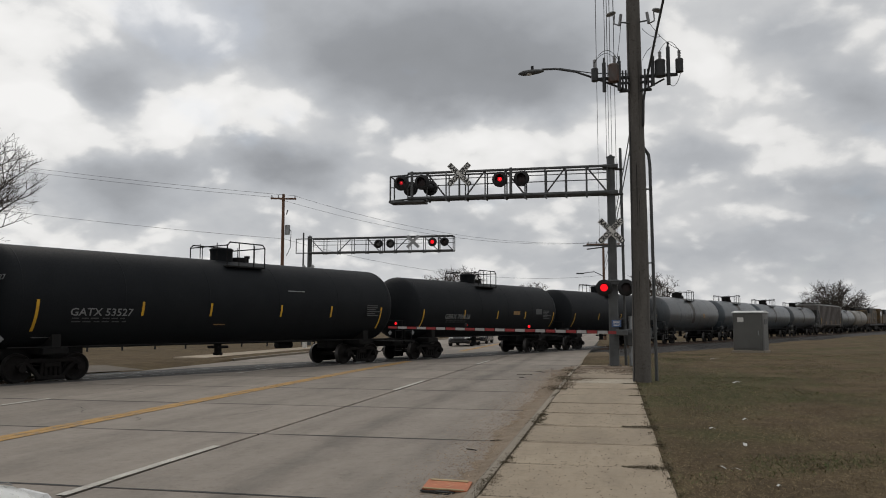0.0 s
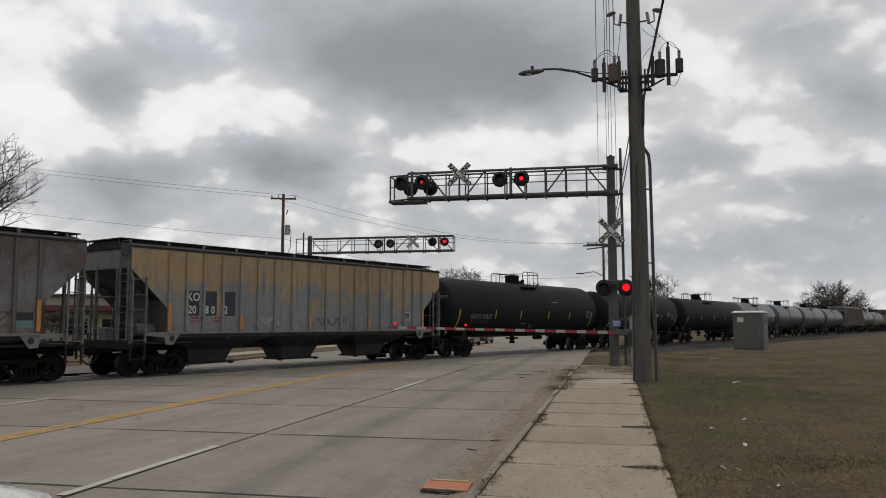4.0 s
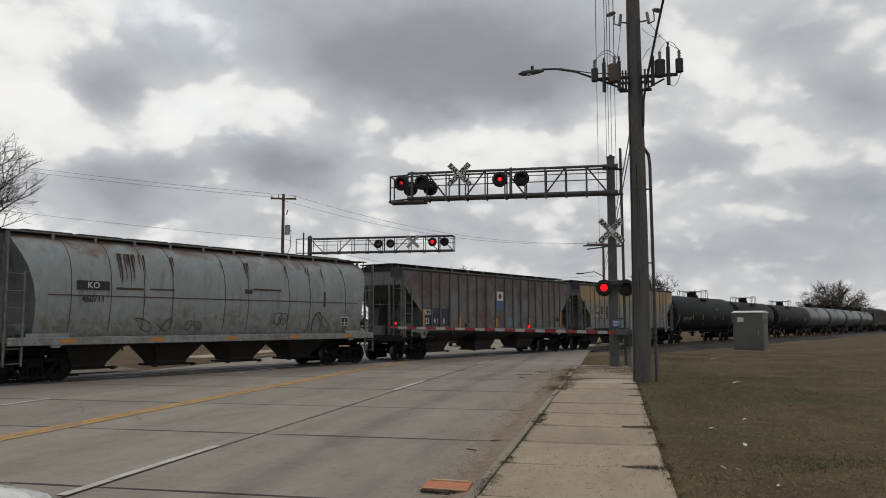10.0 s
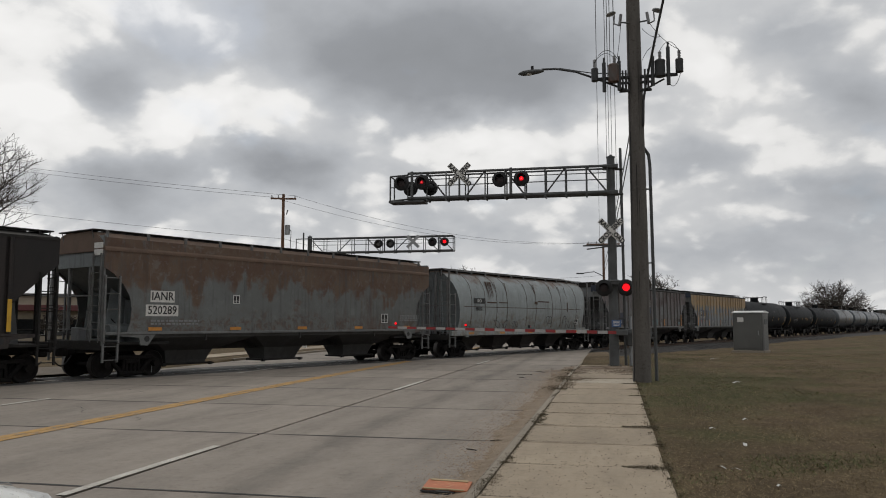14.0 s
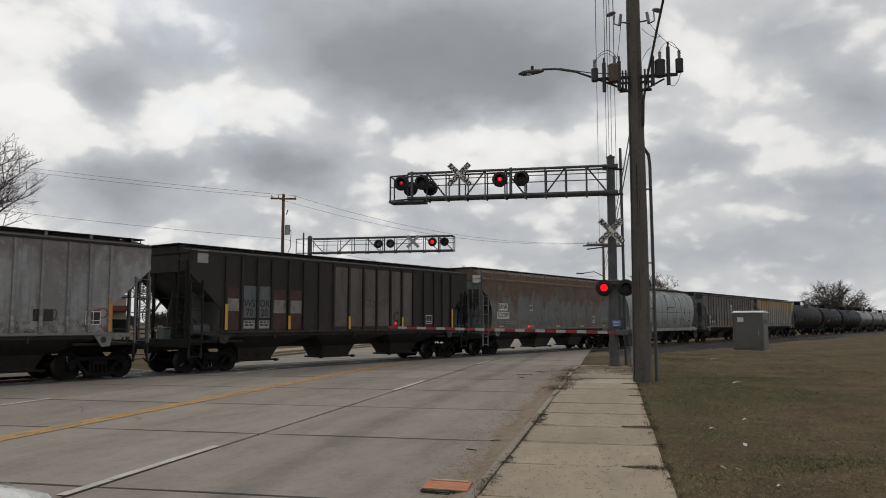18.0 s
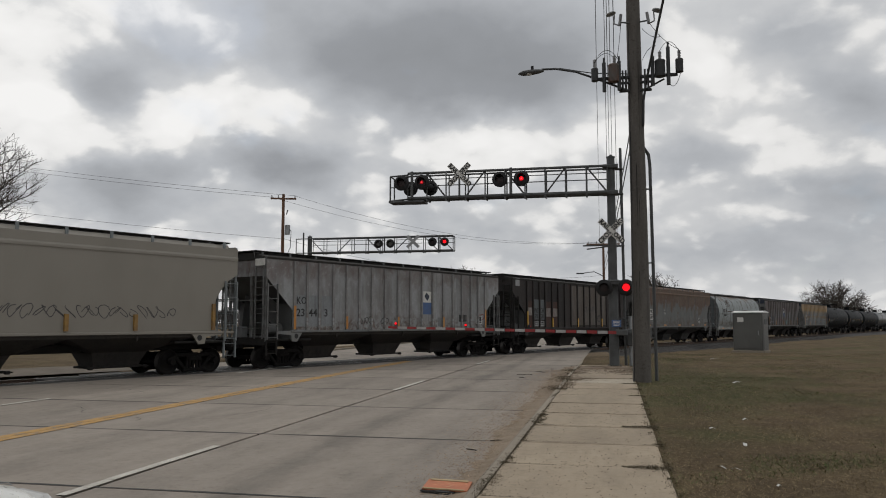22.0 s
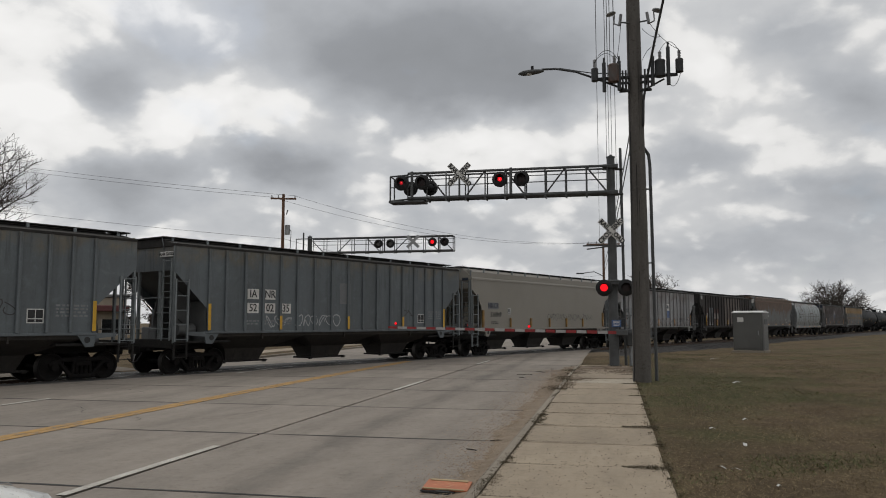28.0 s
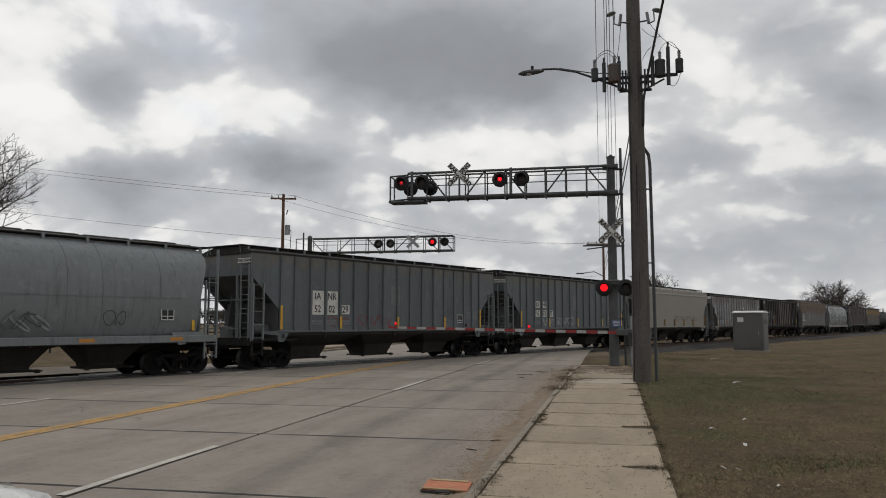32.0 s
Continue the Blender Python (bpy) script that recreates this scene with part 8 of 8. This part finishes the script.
    head = part("lamp_head", Geo().lathe([(0.0, 0.0), (0.02, 0.06), (0.16, 0.10), (0.42, 0.135), (0.62, 0.12), (0.74, 0.06), (0.78, 0.0)], Matrix.Translation((x - 2.65, y - 0.28, 9.36)) @ pose(0, 0, 0, 0, 4, 180) @ Matrix.Diagonal((1, 1, 0.62, 1)), 20), GALV_DARK, pole)
    part("lamp_lens", Geo().lathe([(0.0, 0.12), (-0.05, 0.10), (-0.08, 0.0)], Matrix.Translation((x - 3.1, y - 0.28, 9.31)) @ pose(0, 0, 0, 0, -90, 0), 16), LAMP_GLASS, head)
    part("photocell", Geo().rod((x - 3.0, y - 0.28, 9.42), (x - 3.0, y - 0.28, 9.52), 0.045, n=10), BLACK, head)
    # riser pipe standing off the pole
    px, py = 1.18, 24.1
    rise = [(px, py, ground_z(px, py) - 0.1), (px - 0.02, py, 3.0), (px - 0.05, py, 6.55), (px - 0.08, py, 6.85), (px - 0.30, py - 0.2, 7.15)]
    pipe = part("riser_pipe", Geo().tube(rise, 0.048, 10), GALV_DARK, pole)
    for z in (1.4, 3.6, 5.8):
        part("pipe_bracket", Geo().box(x + 0.1, px, py - 0.1, py - 0.04, z - 0.02, z + 0.02, 0.004), GALV_DARK, pipe)
    part("riser_cable", Geo().tube([(px - 0.30, py - 0.2, 7.15), (x + 0.2, y - 0.15, 7.6), (x + 0.22, y - 0.2, 8.3), (x + 0.30, y - 0.25, 8.8), (x + 0.62, y - 0.8, 10.2), (x + 0.95, y - 1.4, 11.6), (x + 1.3, y - 2.0, 13.2)], 0.035, 8), WIRE, pole)
    for k, z, end in ((-0.0158, 12.3, 9.35), (-0.0052, 12.0, 9.5), (-0.0022, 11.6, 9.1), (0.0012, 11.3, 9.3), (0.0062, 10.9, 8.8)):
        wire((-k * 14, -14, z + 0.5), (k * y, y, z), 0.25, 0.012)
        wire((k * y, y, z), (k * 78, 78, end), 0.40, 0.011)
    wire((x, y, 8.4), (-0.9, 78, 7.2), 0.45, 0.02, "thick black overhead cable above the road")
    wire((x, y, 7.9), (-0.9, 78, 6.6), 0.5, 0.02, "thick black overhead cable above the road")


def far_poles():
    def pole_(x, y, h, arm_w, arm_turn, name_label, r=0.15, material=FAR_WOOD):
        z0 = ground_z(x, y)
        p = thing("utility_pole", name_label, "utility pole", group="utility poles")
        part("shaft", Geo().rod((x, y, z0 - 0.3), (x, y, z0 + h), r, r * 0.7, n=14), material, p)
        m = Matrix.Translation((x, y, z0 + h - 0.35)) @ pose(0, 0, 0, 0, 0, arm_turn)
        part("cross_arm", Geo().box(-arm_w, arm_w, -0.06, 0.06, -0.06, 0.06, 0.01, m), material, p)
        for dx in (-arm_w * 0.9, -arm_w * 0.4, arm_w * 0.9):
            part("insulator", Geo().rod(m @ Vector((dx, 0, 0.05)), m @ Vector((dx, 0, 0.26)), 0.05, 0.035, n=8), PORCELAIN, p)
        return p, z0 + h
    p, top = pole_(-24.2, 55.2, 11.3, 0.95, 20, "reddish wooden utility pole with a small transformer")
    part("transformer", Geo().rod((-23.75, 55.0, 8.4), (-23.75, 55.0, 9.1), 0.2, n=16), GALV, p)
    part("cutout", Geo().rod((-23.85, 55.0, 9.9), (-23.75, 55.0, 10.25), 0.05, n=8), PORCELAIN, p)
    part("drop_cable", Geo().tube([(-23.75, 55.0, 9.1), (-23.45, 55.0, 8.6), (-23.5, 55.0, 7.4), (-23.8, 55.0, 6.8)], 0.025, 6), WIRE, p)
    for dz, dx in ((0.0, -0.9), (0.05, 0.85), (-3.2, 0.1)):
        wire((-24.2 + dx, 55.2, top + dz - 0.2), (-74 + dx, 39, top + dz + 6.6), 0.8, 0.011)
        wire((-24.2 + dx, 55.2, top + dz - 0.2), (-0.9 + dx * 0.5, 78, top + dz - 1.9), 1.3, 0.010)
    p, top = pole_(-0.9, 78, 9.6, 1.6, 8, "slim wooden utility pole beyond the tracks")
    part("lamp_arm", Geo().tube([(-0.9, 78, 6.3), (-1.8, 77.8, 6.75), (-2.9, 77.6, 6.6)], 0.04, 6).box(-3.5, -2.8, 77.45, 77.75, 6.52, 6.64, 0.03), GALV_DARK, p)


# ---- cabinet, fence, buildings, vehicles ----
def cabinet():
    m = Matrix.Translation((7.62, 48.2, ground_z(7.62, 48.2) + 0.0)) @ pose(0, 0, 0, 0, 0, -TRACK_TURN)
    c = thing("relay_cabinet", "grey steel signal cabinet with a pale overhanging roof", "cabinet", m)
    part("footing", Geo().box(-0.9, 0.9, -0.65, 0.65, -0.3, 0.14, 0.02), KERB, c)
    body = part("body", Geo().box(-0.82, 0.82, -0.58, 0.58, 0.14, 2.26, 0.02), CABINET, c)
    part("roof", Geo().prism([(-0.64, 2.25), (0.64, 2.25), (0.64, 2.29), (0.0, 2.38), (-0.64, 2.29)], 0, -0.86, 0.86), CABINET_ROOF, c, "pale sheet roof")
    door = part("door", Geo().box(-0.72, 0.72, -0.602, -0.58, 0.24, 2.14, 0.008), CABINET, c)
    part("door_handle", Geo().box(0.56, 0.60, -0.65, -0.60, 1.0, 1.25, 0.01), GALV, door)
    part("notice", Geo().box(-0.56, -0.22, -0.610, -0.604, 1.74, 2.0), SIGN_WHITE, door, "white notice")
    part("side_door", Geo().box(0.82, 0.84, -0.48, 0.48, 0.24, 2.14, 0.008), CABINET, c)
    part("vent", Geo().box(0.84, 0.855, -0.3, 0.3, 1.6, 1.9, 0.005), GALV_DARK, c)


def fence():
    f = thing("pipe_fence", "low black pipe fence with two rails", "fence")
    a, b = Vector((-34.5, 34.0, 0)), Vector((-19.9, 60.0, 0))
    n = 14
    for i in range(n + 1):
        p = a.lerp(b, i / n)
        z = ground_z(p.x, p.y)
        part("post", Geo().rod((p.x, p.y, z - 0.2), (p.x, p.y, z + 1.12), 0.06, n=8), BLACK, f)
        if i < n:
            q = a.lerp(b, (i + 1) / n)
            zq = ground_z(q.x, q.y)
            for h in (0.55, 1.02):
                part("rail", Geo().rod((p.x, p.y, z + h), (q.x, q.y, zq + h), 0.042, n=8), BLACK, f)
    s = thing("marker_post", "short white marker post by the roadside", "marker post", Matrix.Translation((-19.6, 48.5, ground_z(-19.6, 48.5))))
    part("post", Geo().box(-0.14, 0.14, -0.1, 0.1, -0.1, 0.95, 0.03), SIGN_WHITE, s)


def low_building():
    m = Matrix.Translation((-52.5, 62.0, 0.15)) @ pose(0, 0, 0, 0, 0, 38)
    b = thing("shop_building", "low beige shop building with a red fascia", "building", m)
    part("wall", Geo().box(-9, 9, 0, 9, -0.3, 4.1, 0.02), BEIGE_WALL, b)
    part("roof", Geo().box(-9.3, 9.3, -0.3, 9.3, 4.1, 4.35, 0.03), GREY_ROOF, b)
    part("fascia", Geo().box(-9.2, 9.2, -1.3, -0.02, 2.75, 3.3, 0.05), RED_METAL, b, "red metal fascia")
    for i in range(5):
        x = -7.5 + i * 3.6
        w = part("window", Geo().box(x, x + 2.4, -0.06, -0.01, 0.6, 2.0, 0.01), CAR_GLASS, b)
        part("window_frame", Geo().box(x - 0.06, x + 2.46, -0.08, -0.04, 0.52, 0.6).box(x - 0.06, x, -0.08, -0.04, 0.6, 2.0).box(x + 2.4, x + 2.46, -0.08, -0.04, 0.6, 2.0), SIGN_WHITE, w)
    for i in range(4):
        part("canopy_post", Geo().rod((-9 + i * 6, -1.2, -0.2), (-9 + i * 6, -1.2, 2.75), 0.06, n=8), GALV, b)


def saloon(name, label, m, paint, width=1.82, length=4.7):
    """A four-door car, its front towards +y, its front bumper at y = 0."""
    car = thing(name, label, "car", m, "cars at the crossing")
    hw = width / 2

    def loft(rows, material, nm, parent, lab=""):
        """rows: (y, half width, z low, z high) with rounded shoulders."""
        g = Geo()
        ring = 14
        for y, w, lo, hi in rows:
            r = min(0.16, (hi - lo) * 0.4, w * 0.5)
            pts = [(-w, lo + r * 0.6), (-w + r * 0.4, lo), (w - r * 0.4, lo), (w, lo + r * 0.6), (w, hi - r * 1.4), (w - r * 0.15, hi - r * 0.75), (w - r * 0.5, hi - r * 0.3), (w - r * 1.2, hi - 0.01), (w * 0.3, hi + 0.012), (-w * 0.3, hi + 0.012), (-w + r * 1.2, hi - 0.01), (-w + r * 0.5, hi - r * 0.3), (-w + r * 0.15, hi - r * 0.75), (-w, hi - r * 1.4)]
            g.v.extend((px, y, pz) for px, pz in pts)
        for j in range(len(rows) - 1):
            for i in range(ring):
                k = (i + 1) % ring
                g.f.append((j * ring + i, j * ring + k, (j + 1) * ring + k, (j + 1) * ring + i))
                g.s.append(True)
        g.f.append(tuple(range(ring)))
        g.s.append(False)
        g.f.append(tuple(range((len(rows) - 1) * ring, len(rows) * ring)))
        g.s.append(False)
        return part(nm, g, material, parent, lab)

    L = length
    body = loft([(-L, hw * 0.78, 0.42, 0.82), (-L + 0.1, hw * 0.9, 0.30, 0.98), (-L + 0.6, hw, 0.24, 1.02), (-L * 0.62, hw, 0.2, 0.96), (-1.35, hw, 0.2, 0.95), (-0.85, hw * 0.985, 0.2, 0.88), (-0.35, hw * 0.93, 0.22, 0.76), (-0.12, hw * 0.84, 0.26, 0.66), (0.0, hw * 0.70, 0.34, 0.56)], paint, "body", car)
    loft([(-L + 0.75, hw * 0.70, 0.9, 1.0), (-L + 1.35, hw * 0.76, 0.9, 1.36), (-L + 1.9, hw * 0.78, 0.9, 1.45), (-2.35, hw * 0.78, 0.9, 1.45), (-1.95, hw * 0.76, 0.9, 1.36), (-1.55, hw * 0.72, 0.88, 0.97)], CAR_GLASS, "glasshouse", car, "dark windows")
    loft([(-L + 1.55, hw * 0.72, 1.36, 1.44), (-L + 1.9, hw * 0.74, 1.38, 1.475), (-2.4, hw * 0.74, 1.38, 1.475), (-2.1, hw * 0.70, 1.36, 1.43)], paint, "roof", car)
    part("hood_seam", Geo().tube([(hw * 0.80, -1.2, 0.945), (hw * 0.79, -0.8, 0.885), (hw * 0.74, -0.38, 0.765), (hw * 0.55, -0.22, 0.745), (-hw * 0.55, -0.22, 0.745), (-hw * 0.74, -0.38, 0.765), (-hw * 0.79, -0.8, 0.885), (-hw * 0.80, -1.2, 0.945)], 0.0025, 5), LETTER_GREY, body)
    for side in (-1, 1):
        part("headlight", Geo().box(-0.2, 0.2, -0.06, 0.03, -0.07, 0.07, 0.03, Matrix.Translation((side * hw * 0.68, -0.10, 0.60)) @ pose(0, 0, 0, 0, 0, side * -22)), LAMP_GLASS, body, "clear headlight")
        part("tail_light", Geo().box(-0.2, 0.2, -0.03, 0.03, -0.08, 0.08, 0.02, Matrix.Translation((side * hw * 0.62, -L - 0.0, 0.80))), RED_STRIPE, body)
        part("door_mirror", Geo().box(-0.11, 0.11, -0.06, 0.06, -0.07, 0.07, 0.03, Matrix.Translation((side * (hw + 0.08), -1.55, 1.02))), paint, body)
        for yy in (-0.92, -L + 0.95):
            w = part("wheel", Geo().lathe([(-0.1, 0.20), (-0.1, 0.31), (-0.07, 0.325), (0.07, 0.325), (0.1, 0.31), (0.1, 0.20)], Matrix.Translation((side * (hw - 0.1), yy, 0.325)), 24), TYRE, car)
            part("rim", Geo().lathe([(side * 0.1, 0.0), (side * 0.09, 0.06), (side * 0.05, 0.12), (side * 0.09, 0.21)], Matrix.Translation((side * (hw - 0.1), yy, 0.325)), 16), CHROME, w)
    part("grille", Geo().box(-0.42, 0.42, -0.02, 0.015, 0.42, 0.56, 0.02), BLACK, body)
    return car


def vehicles():
    saloon("parked_car", "white saloon car waiting in the near lane", Matrix.Translation((-4.64, 5.08, 0.0)), CAR_WHITE)
    saloon("waiting_car", "dark saloon car waiting beyond the tracks", Matrix.Translation((-11.2, 57.5, road_z(-11, 57))) @ pose(0, 0, 0, 0, 0, 180), CAR_DARK)
    saloon("waiting_car", "dark saloon car waiting beyond the tracks", Matrix.Translation((-11.2, 64.5, road_z(-11, 64))) @ pose(0, 0, 0, 0, 0, 180), CAR_DARK)


# ---- trees ----
def tree(x, y, high, spread, seed, label, levels=5, thin=0.02, dense=1.0, lift=0.22):
    rnd = random.Random(seed)
    z0 = ground_z(x, y) - 0.1
    t = thing("bare_tree", label, "tree", group="bare trees")
    wood, twigs = Geo(), Geo()

    def grow(p, d, length, r, level):
        q = p
        n = 3
        for i in range(n):
            d = (d + Vector((rnd.uniform(-1, 1), rnd.uniform(-1, 1), rnd.uniform(-0.5, 0.7))) * 0.16).normalized()
            q2 = q + d * length / n
            target = wood if level < 3 else twigs
            target.rod(q, q2, max(r * (1 - 0.12 * i), thin), max(r * (1 - 0.12 * (i + 1)), thin), n=6 if level < 2 else 3, caps=False)
            if level >= 1 and level < levels and rnd.random() < 0.7 * dense:
                side = d.cross(Vector((rnd.uniform(-1, 1), rnd.uniform(-1, 1), rnd.uniform(-1, 1)))).normalized()
                grow(q2, (d * 0.7 + side * 0.85).normalized(), length * 0.62, r * 0.5, level + 1)
            q = q2
        if level < levels:
            for k in range(3 if level < 2 else 2):
                a = 2 * math.pi * (k + rnd.random()) / 3
                out = Vector((math.cos(a), math.sin(a), rnd.uniform(0.1, 0.7))) * spread
                grow(q, (d * 0.9 + out).normalized(), length * rnd.uniform(0.60, 0.82), r * 0.62, level + 1)

    grow(Vector((x, y, z0)), Vector((0.03, 0.02, 1)), high * lift, high * 0.022, 0)
    part("trunk", wood, BARK, t)
    part("crown", twigs, TWIG, t, "crown of fine bare twigs")


def dome_tree(x, y, wide, middle, tall, seed, label):
    """A broad tree: limbs fork low and reach out to a domed outline, with twigs along their outer parts."""
    rnd = random.Random(seed)
    z0 = ground_z(x, y) - 0.1
    t = thing("bare_tree", label, "tree", group="bare trees")
    wood, twigs = Geo(), Geo()
    fork = Vector((x, y, z0 + 1.7))
    wood.rod((x, y, z0 - 0.2), fork, 0.5, 0.42, n=9)

    def unit():
        return Vector((rnd.gauss(0, 1), rnd.gauss(0, 1), rnd.gauss(0, 1))).normalized()

    for i in range(56):
        a, up = 6.283 * i * 0.618, -0.25 + 1.22 * rnd.random() ** 0.8
        flat = math.sqrt(max(0.0, 1 - min(up, 0.99) ** 2))
        reach = rnd.uniform(0.80, 1.04)
        tip = Vector((x + wide * flat * math.cos(a) * reach, y + wide * flat * math.sin(a) * reach, z0 + middle + tall * min(up, 0.99) * reach))
        bend = fork.lerp(tip, 0.5) + Vector((0, 0, 0.9)) + unit() * 0.7
        pts = [fork * (1 - k) ** 2 + bend * 2 * k * (1 - k) + tip * k * k + unit() * 0.12 for k in (0, 0.15, 0.3, 0.45, 0.6, 0.75, 0.88, 1.0)]
        for k, (p, q) in enumerate(zip(pts, pts[1:])):
            wood.rod(p, q, 0.13 * (1 - k / 8) ** 1.4 + 0.02, 0.13 * (1 - (k + 1) / 8) ** 1.4 + 0.02, n=5, caps=False)
            if k < 2:
                continue
            for _ in range(9):
                s = p.lerp(q, rnd.random())
                e = s + ((q - p).normalized() * 0.8 + unit()).normalized() * rnd.uniform(0.8, 1.9)
                twigs.rod(s, e, 0.032, 0.02, n=3, caps=False)
                for _ in range(3):
                    m = s.lerp(e, rnd.uniform(0.3, 1.0))
                    twigs.rod(m, m + ((e - s).normalized() + unit() * 0.9).normalized() * rnd.uniform(0.4, 1.0), 0.022, 0.014, n=3, caps=False)
    part("trunk", wood, BARK, t)
    part("crown", twigs, TWIG, t, "crown of fine bare twigs")


def trees():
    tree(-40.6, 41.5, 14.6, 0.62, 3, "tall bare tree with fine drooping twigs", 7, 0.008, 0.72, 0.31)
    dome_tree(47.6, 190.0, 7.4, 4.2, 6.7, 8, "broad bare tree with a rounded crown")
    tree(4.6, 112.0, 9.6, 1.0, 9, "bare tree behind the train", 6, 0.022, 0.7, 0.32)
    for i, (x, y, h) in enumerate(((-37, 140, 10.5), (-29.5, 150, 13.5), (-16.0, 150, 10.5), (-45, 120, 8.0), (-70, 110, 10.0))):
        tree(x, y, h, 1.0, 20 + i, "distant bare tree beyond the road", 6, 0.026, 0.6, 0.33)
    for i, (x, y) in enumerate(((-46, 58), (-41, 66), (-37, 72), (-50, 74), (-33, 80), (-58, 54), (-29, 86), (-64, 60), (-45, 84), (-54, 88), (-40, 94))):
        tree(x, y, 4.6 + 0.5 * (i % 3), 1.7, 40 + i, "bare tangled shrub behind the fence", 6, 0.016, 0.8, 0.22)


def small_things():
    rnd = random.Random(77)
    m = Matrix.Translation((-1.80, 8.62, road_z(-1.8, 8.6) + 0.03)) @ pose(0, 0, 0, 2, 2, 3)
    b = thing("broken_board", "orange painted board lying broken in the gutter", "board", m)
    part("panel", Geo().box(-0.25, 0.24, -0.22, 0.20, 0.0, 0.018, 0.004), BOARD_ORANGE, b)
    part("raw_edge", Geo().box(-0.22, 0.20, 0.14, 0.205, 0.018, 0.026, 0.002), RAW_WOOD, b, "splintered pale edge")
    part("raw_edge", Geo().box(-0.24, 0.2, -0.225, -0.2, 0.012, 0.024, 0.002), RAW_WOOD, b, "splintered pale edge")
    # black strip for the shadow under the board's edge, with a black scrap
    part("underside", Geo().box(-0.26, 0.10, -0.25, -0.20, -0.02, 0.0, 0.004).box(-0.1, 0.05, -0.28, -0.2, -0.022, 0.008, 0.004), LETTER_BLACK, b)
    for x, y, w, h in ((3.35, 23.9, 0.3, 0.05), (1.75, 11.9, 0.18, 0.05), (1.5, 13.5, 0.10, 0.03), (1.35, 9.9, 0.1, 0.04), (1.65, 9.0, 0.05, 0.03), (6.9, 20.2, 0.32, 0.07), (4.4, 38.0, 0.35, 0.08), (2.2, 14.8, 0.12, 0.03), (3.0, 9.4, 0.07, 0.03), (1.2, 10.0, 0.14, 0.03)):
        l = thing("litter", "scrap of white litter on the lawn", "litter", Matrix.Translation((x, y, ground_z(x, y) + 0.012)) @ pose(0, 0, 0, rnd.uniform(-6, 6), rnd.uniform(-6, 6), rnd.uniform(0, 180)), "litter scraps")
        g = Geo()
        g.face([(-w / 2, -h / 2, 0), (0, -h * 0.6, 0.02), (0, h * 0.5, 0.025), (-w / 2, h / 2, 0.008)])
        g.face([(0, -h * 0.6, 0.02), (w / 2, -h / 2, 0.0), (w / 2, h * 0.4, 0.01), (0, h * 0.5, 0.025)])
        part("scrap", g, LITTER, l)
    for x, y, l in ((-1.75, 12.1, 0.25), (-2.0, 11.2, 0.18), (-3.0, 27.0, 0.5), (-2.6, 28.5, 0.45), (-2.9, 25.5, 0.3)):
        s = thing("fallen_stick", "thin dark stick on the road", "stick", Matrix.Translation((x, y, road_z(x, y) + 0.012)) @ pose(0, 0, 0, 0, 0, rnd.uniform(0, 180)), "fallen sticks")
        part("stick", Geo().tube([(-l / 2, 0, 0), (0, 0.02, 0.006), (l / 2, 0, 0)], 0.008, 6), BARK, s)


near_signal()
far_signal()
near_gate()
near_pole()
far_poles()
cabinet()
fence()
low_building()
vehicles()
trees()
small_things()


def motions():
    for car, s in TRAIN:
        walk(car, [(t, track_pose(s + SPEED * t)) for t in (0.0, 8.0, 16.0, 24.0, 32.0)])
    step = 0.1
    turn = math.degrees(SPEED * step / WHEEL_R)
    for w, at, start in WHEELSETS:
        walk(w, [(i * step, pose(*at, 0, start + turn * i, 0)) for i in range(321)])
    # the crossing lamps flash in turn: glowing discs slide forward for lit, back for dark
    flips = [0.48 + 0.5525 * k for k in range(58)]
    for bulb, home, first in LAMP_GLOWS:
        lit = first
        on, off = home, home @ Matrix.Translation((0, GLOW_BACK, 0))
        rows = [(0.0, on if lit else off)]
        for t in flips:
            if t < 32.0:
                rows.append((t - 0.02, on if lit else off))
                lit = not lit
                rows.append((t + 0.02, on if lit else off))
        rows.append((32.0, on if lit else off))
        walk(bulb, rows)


motions()
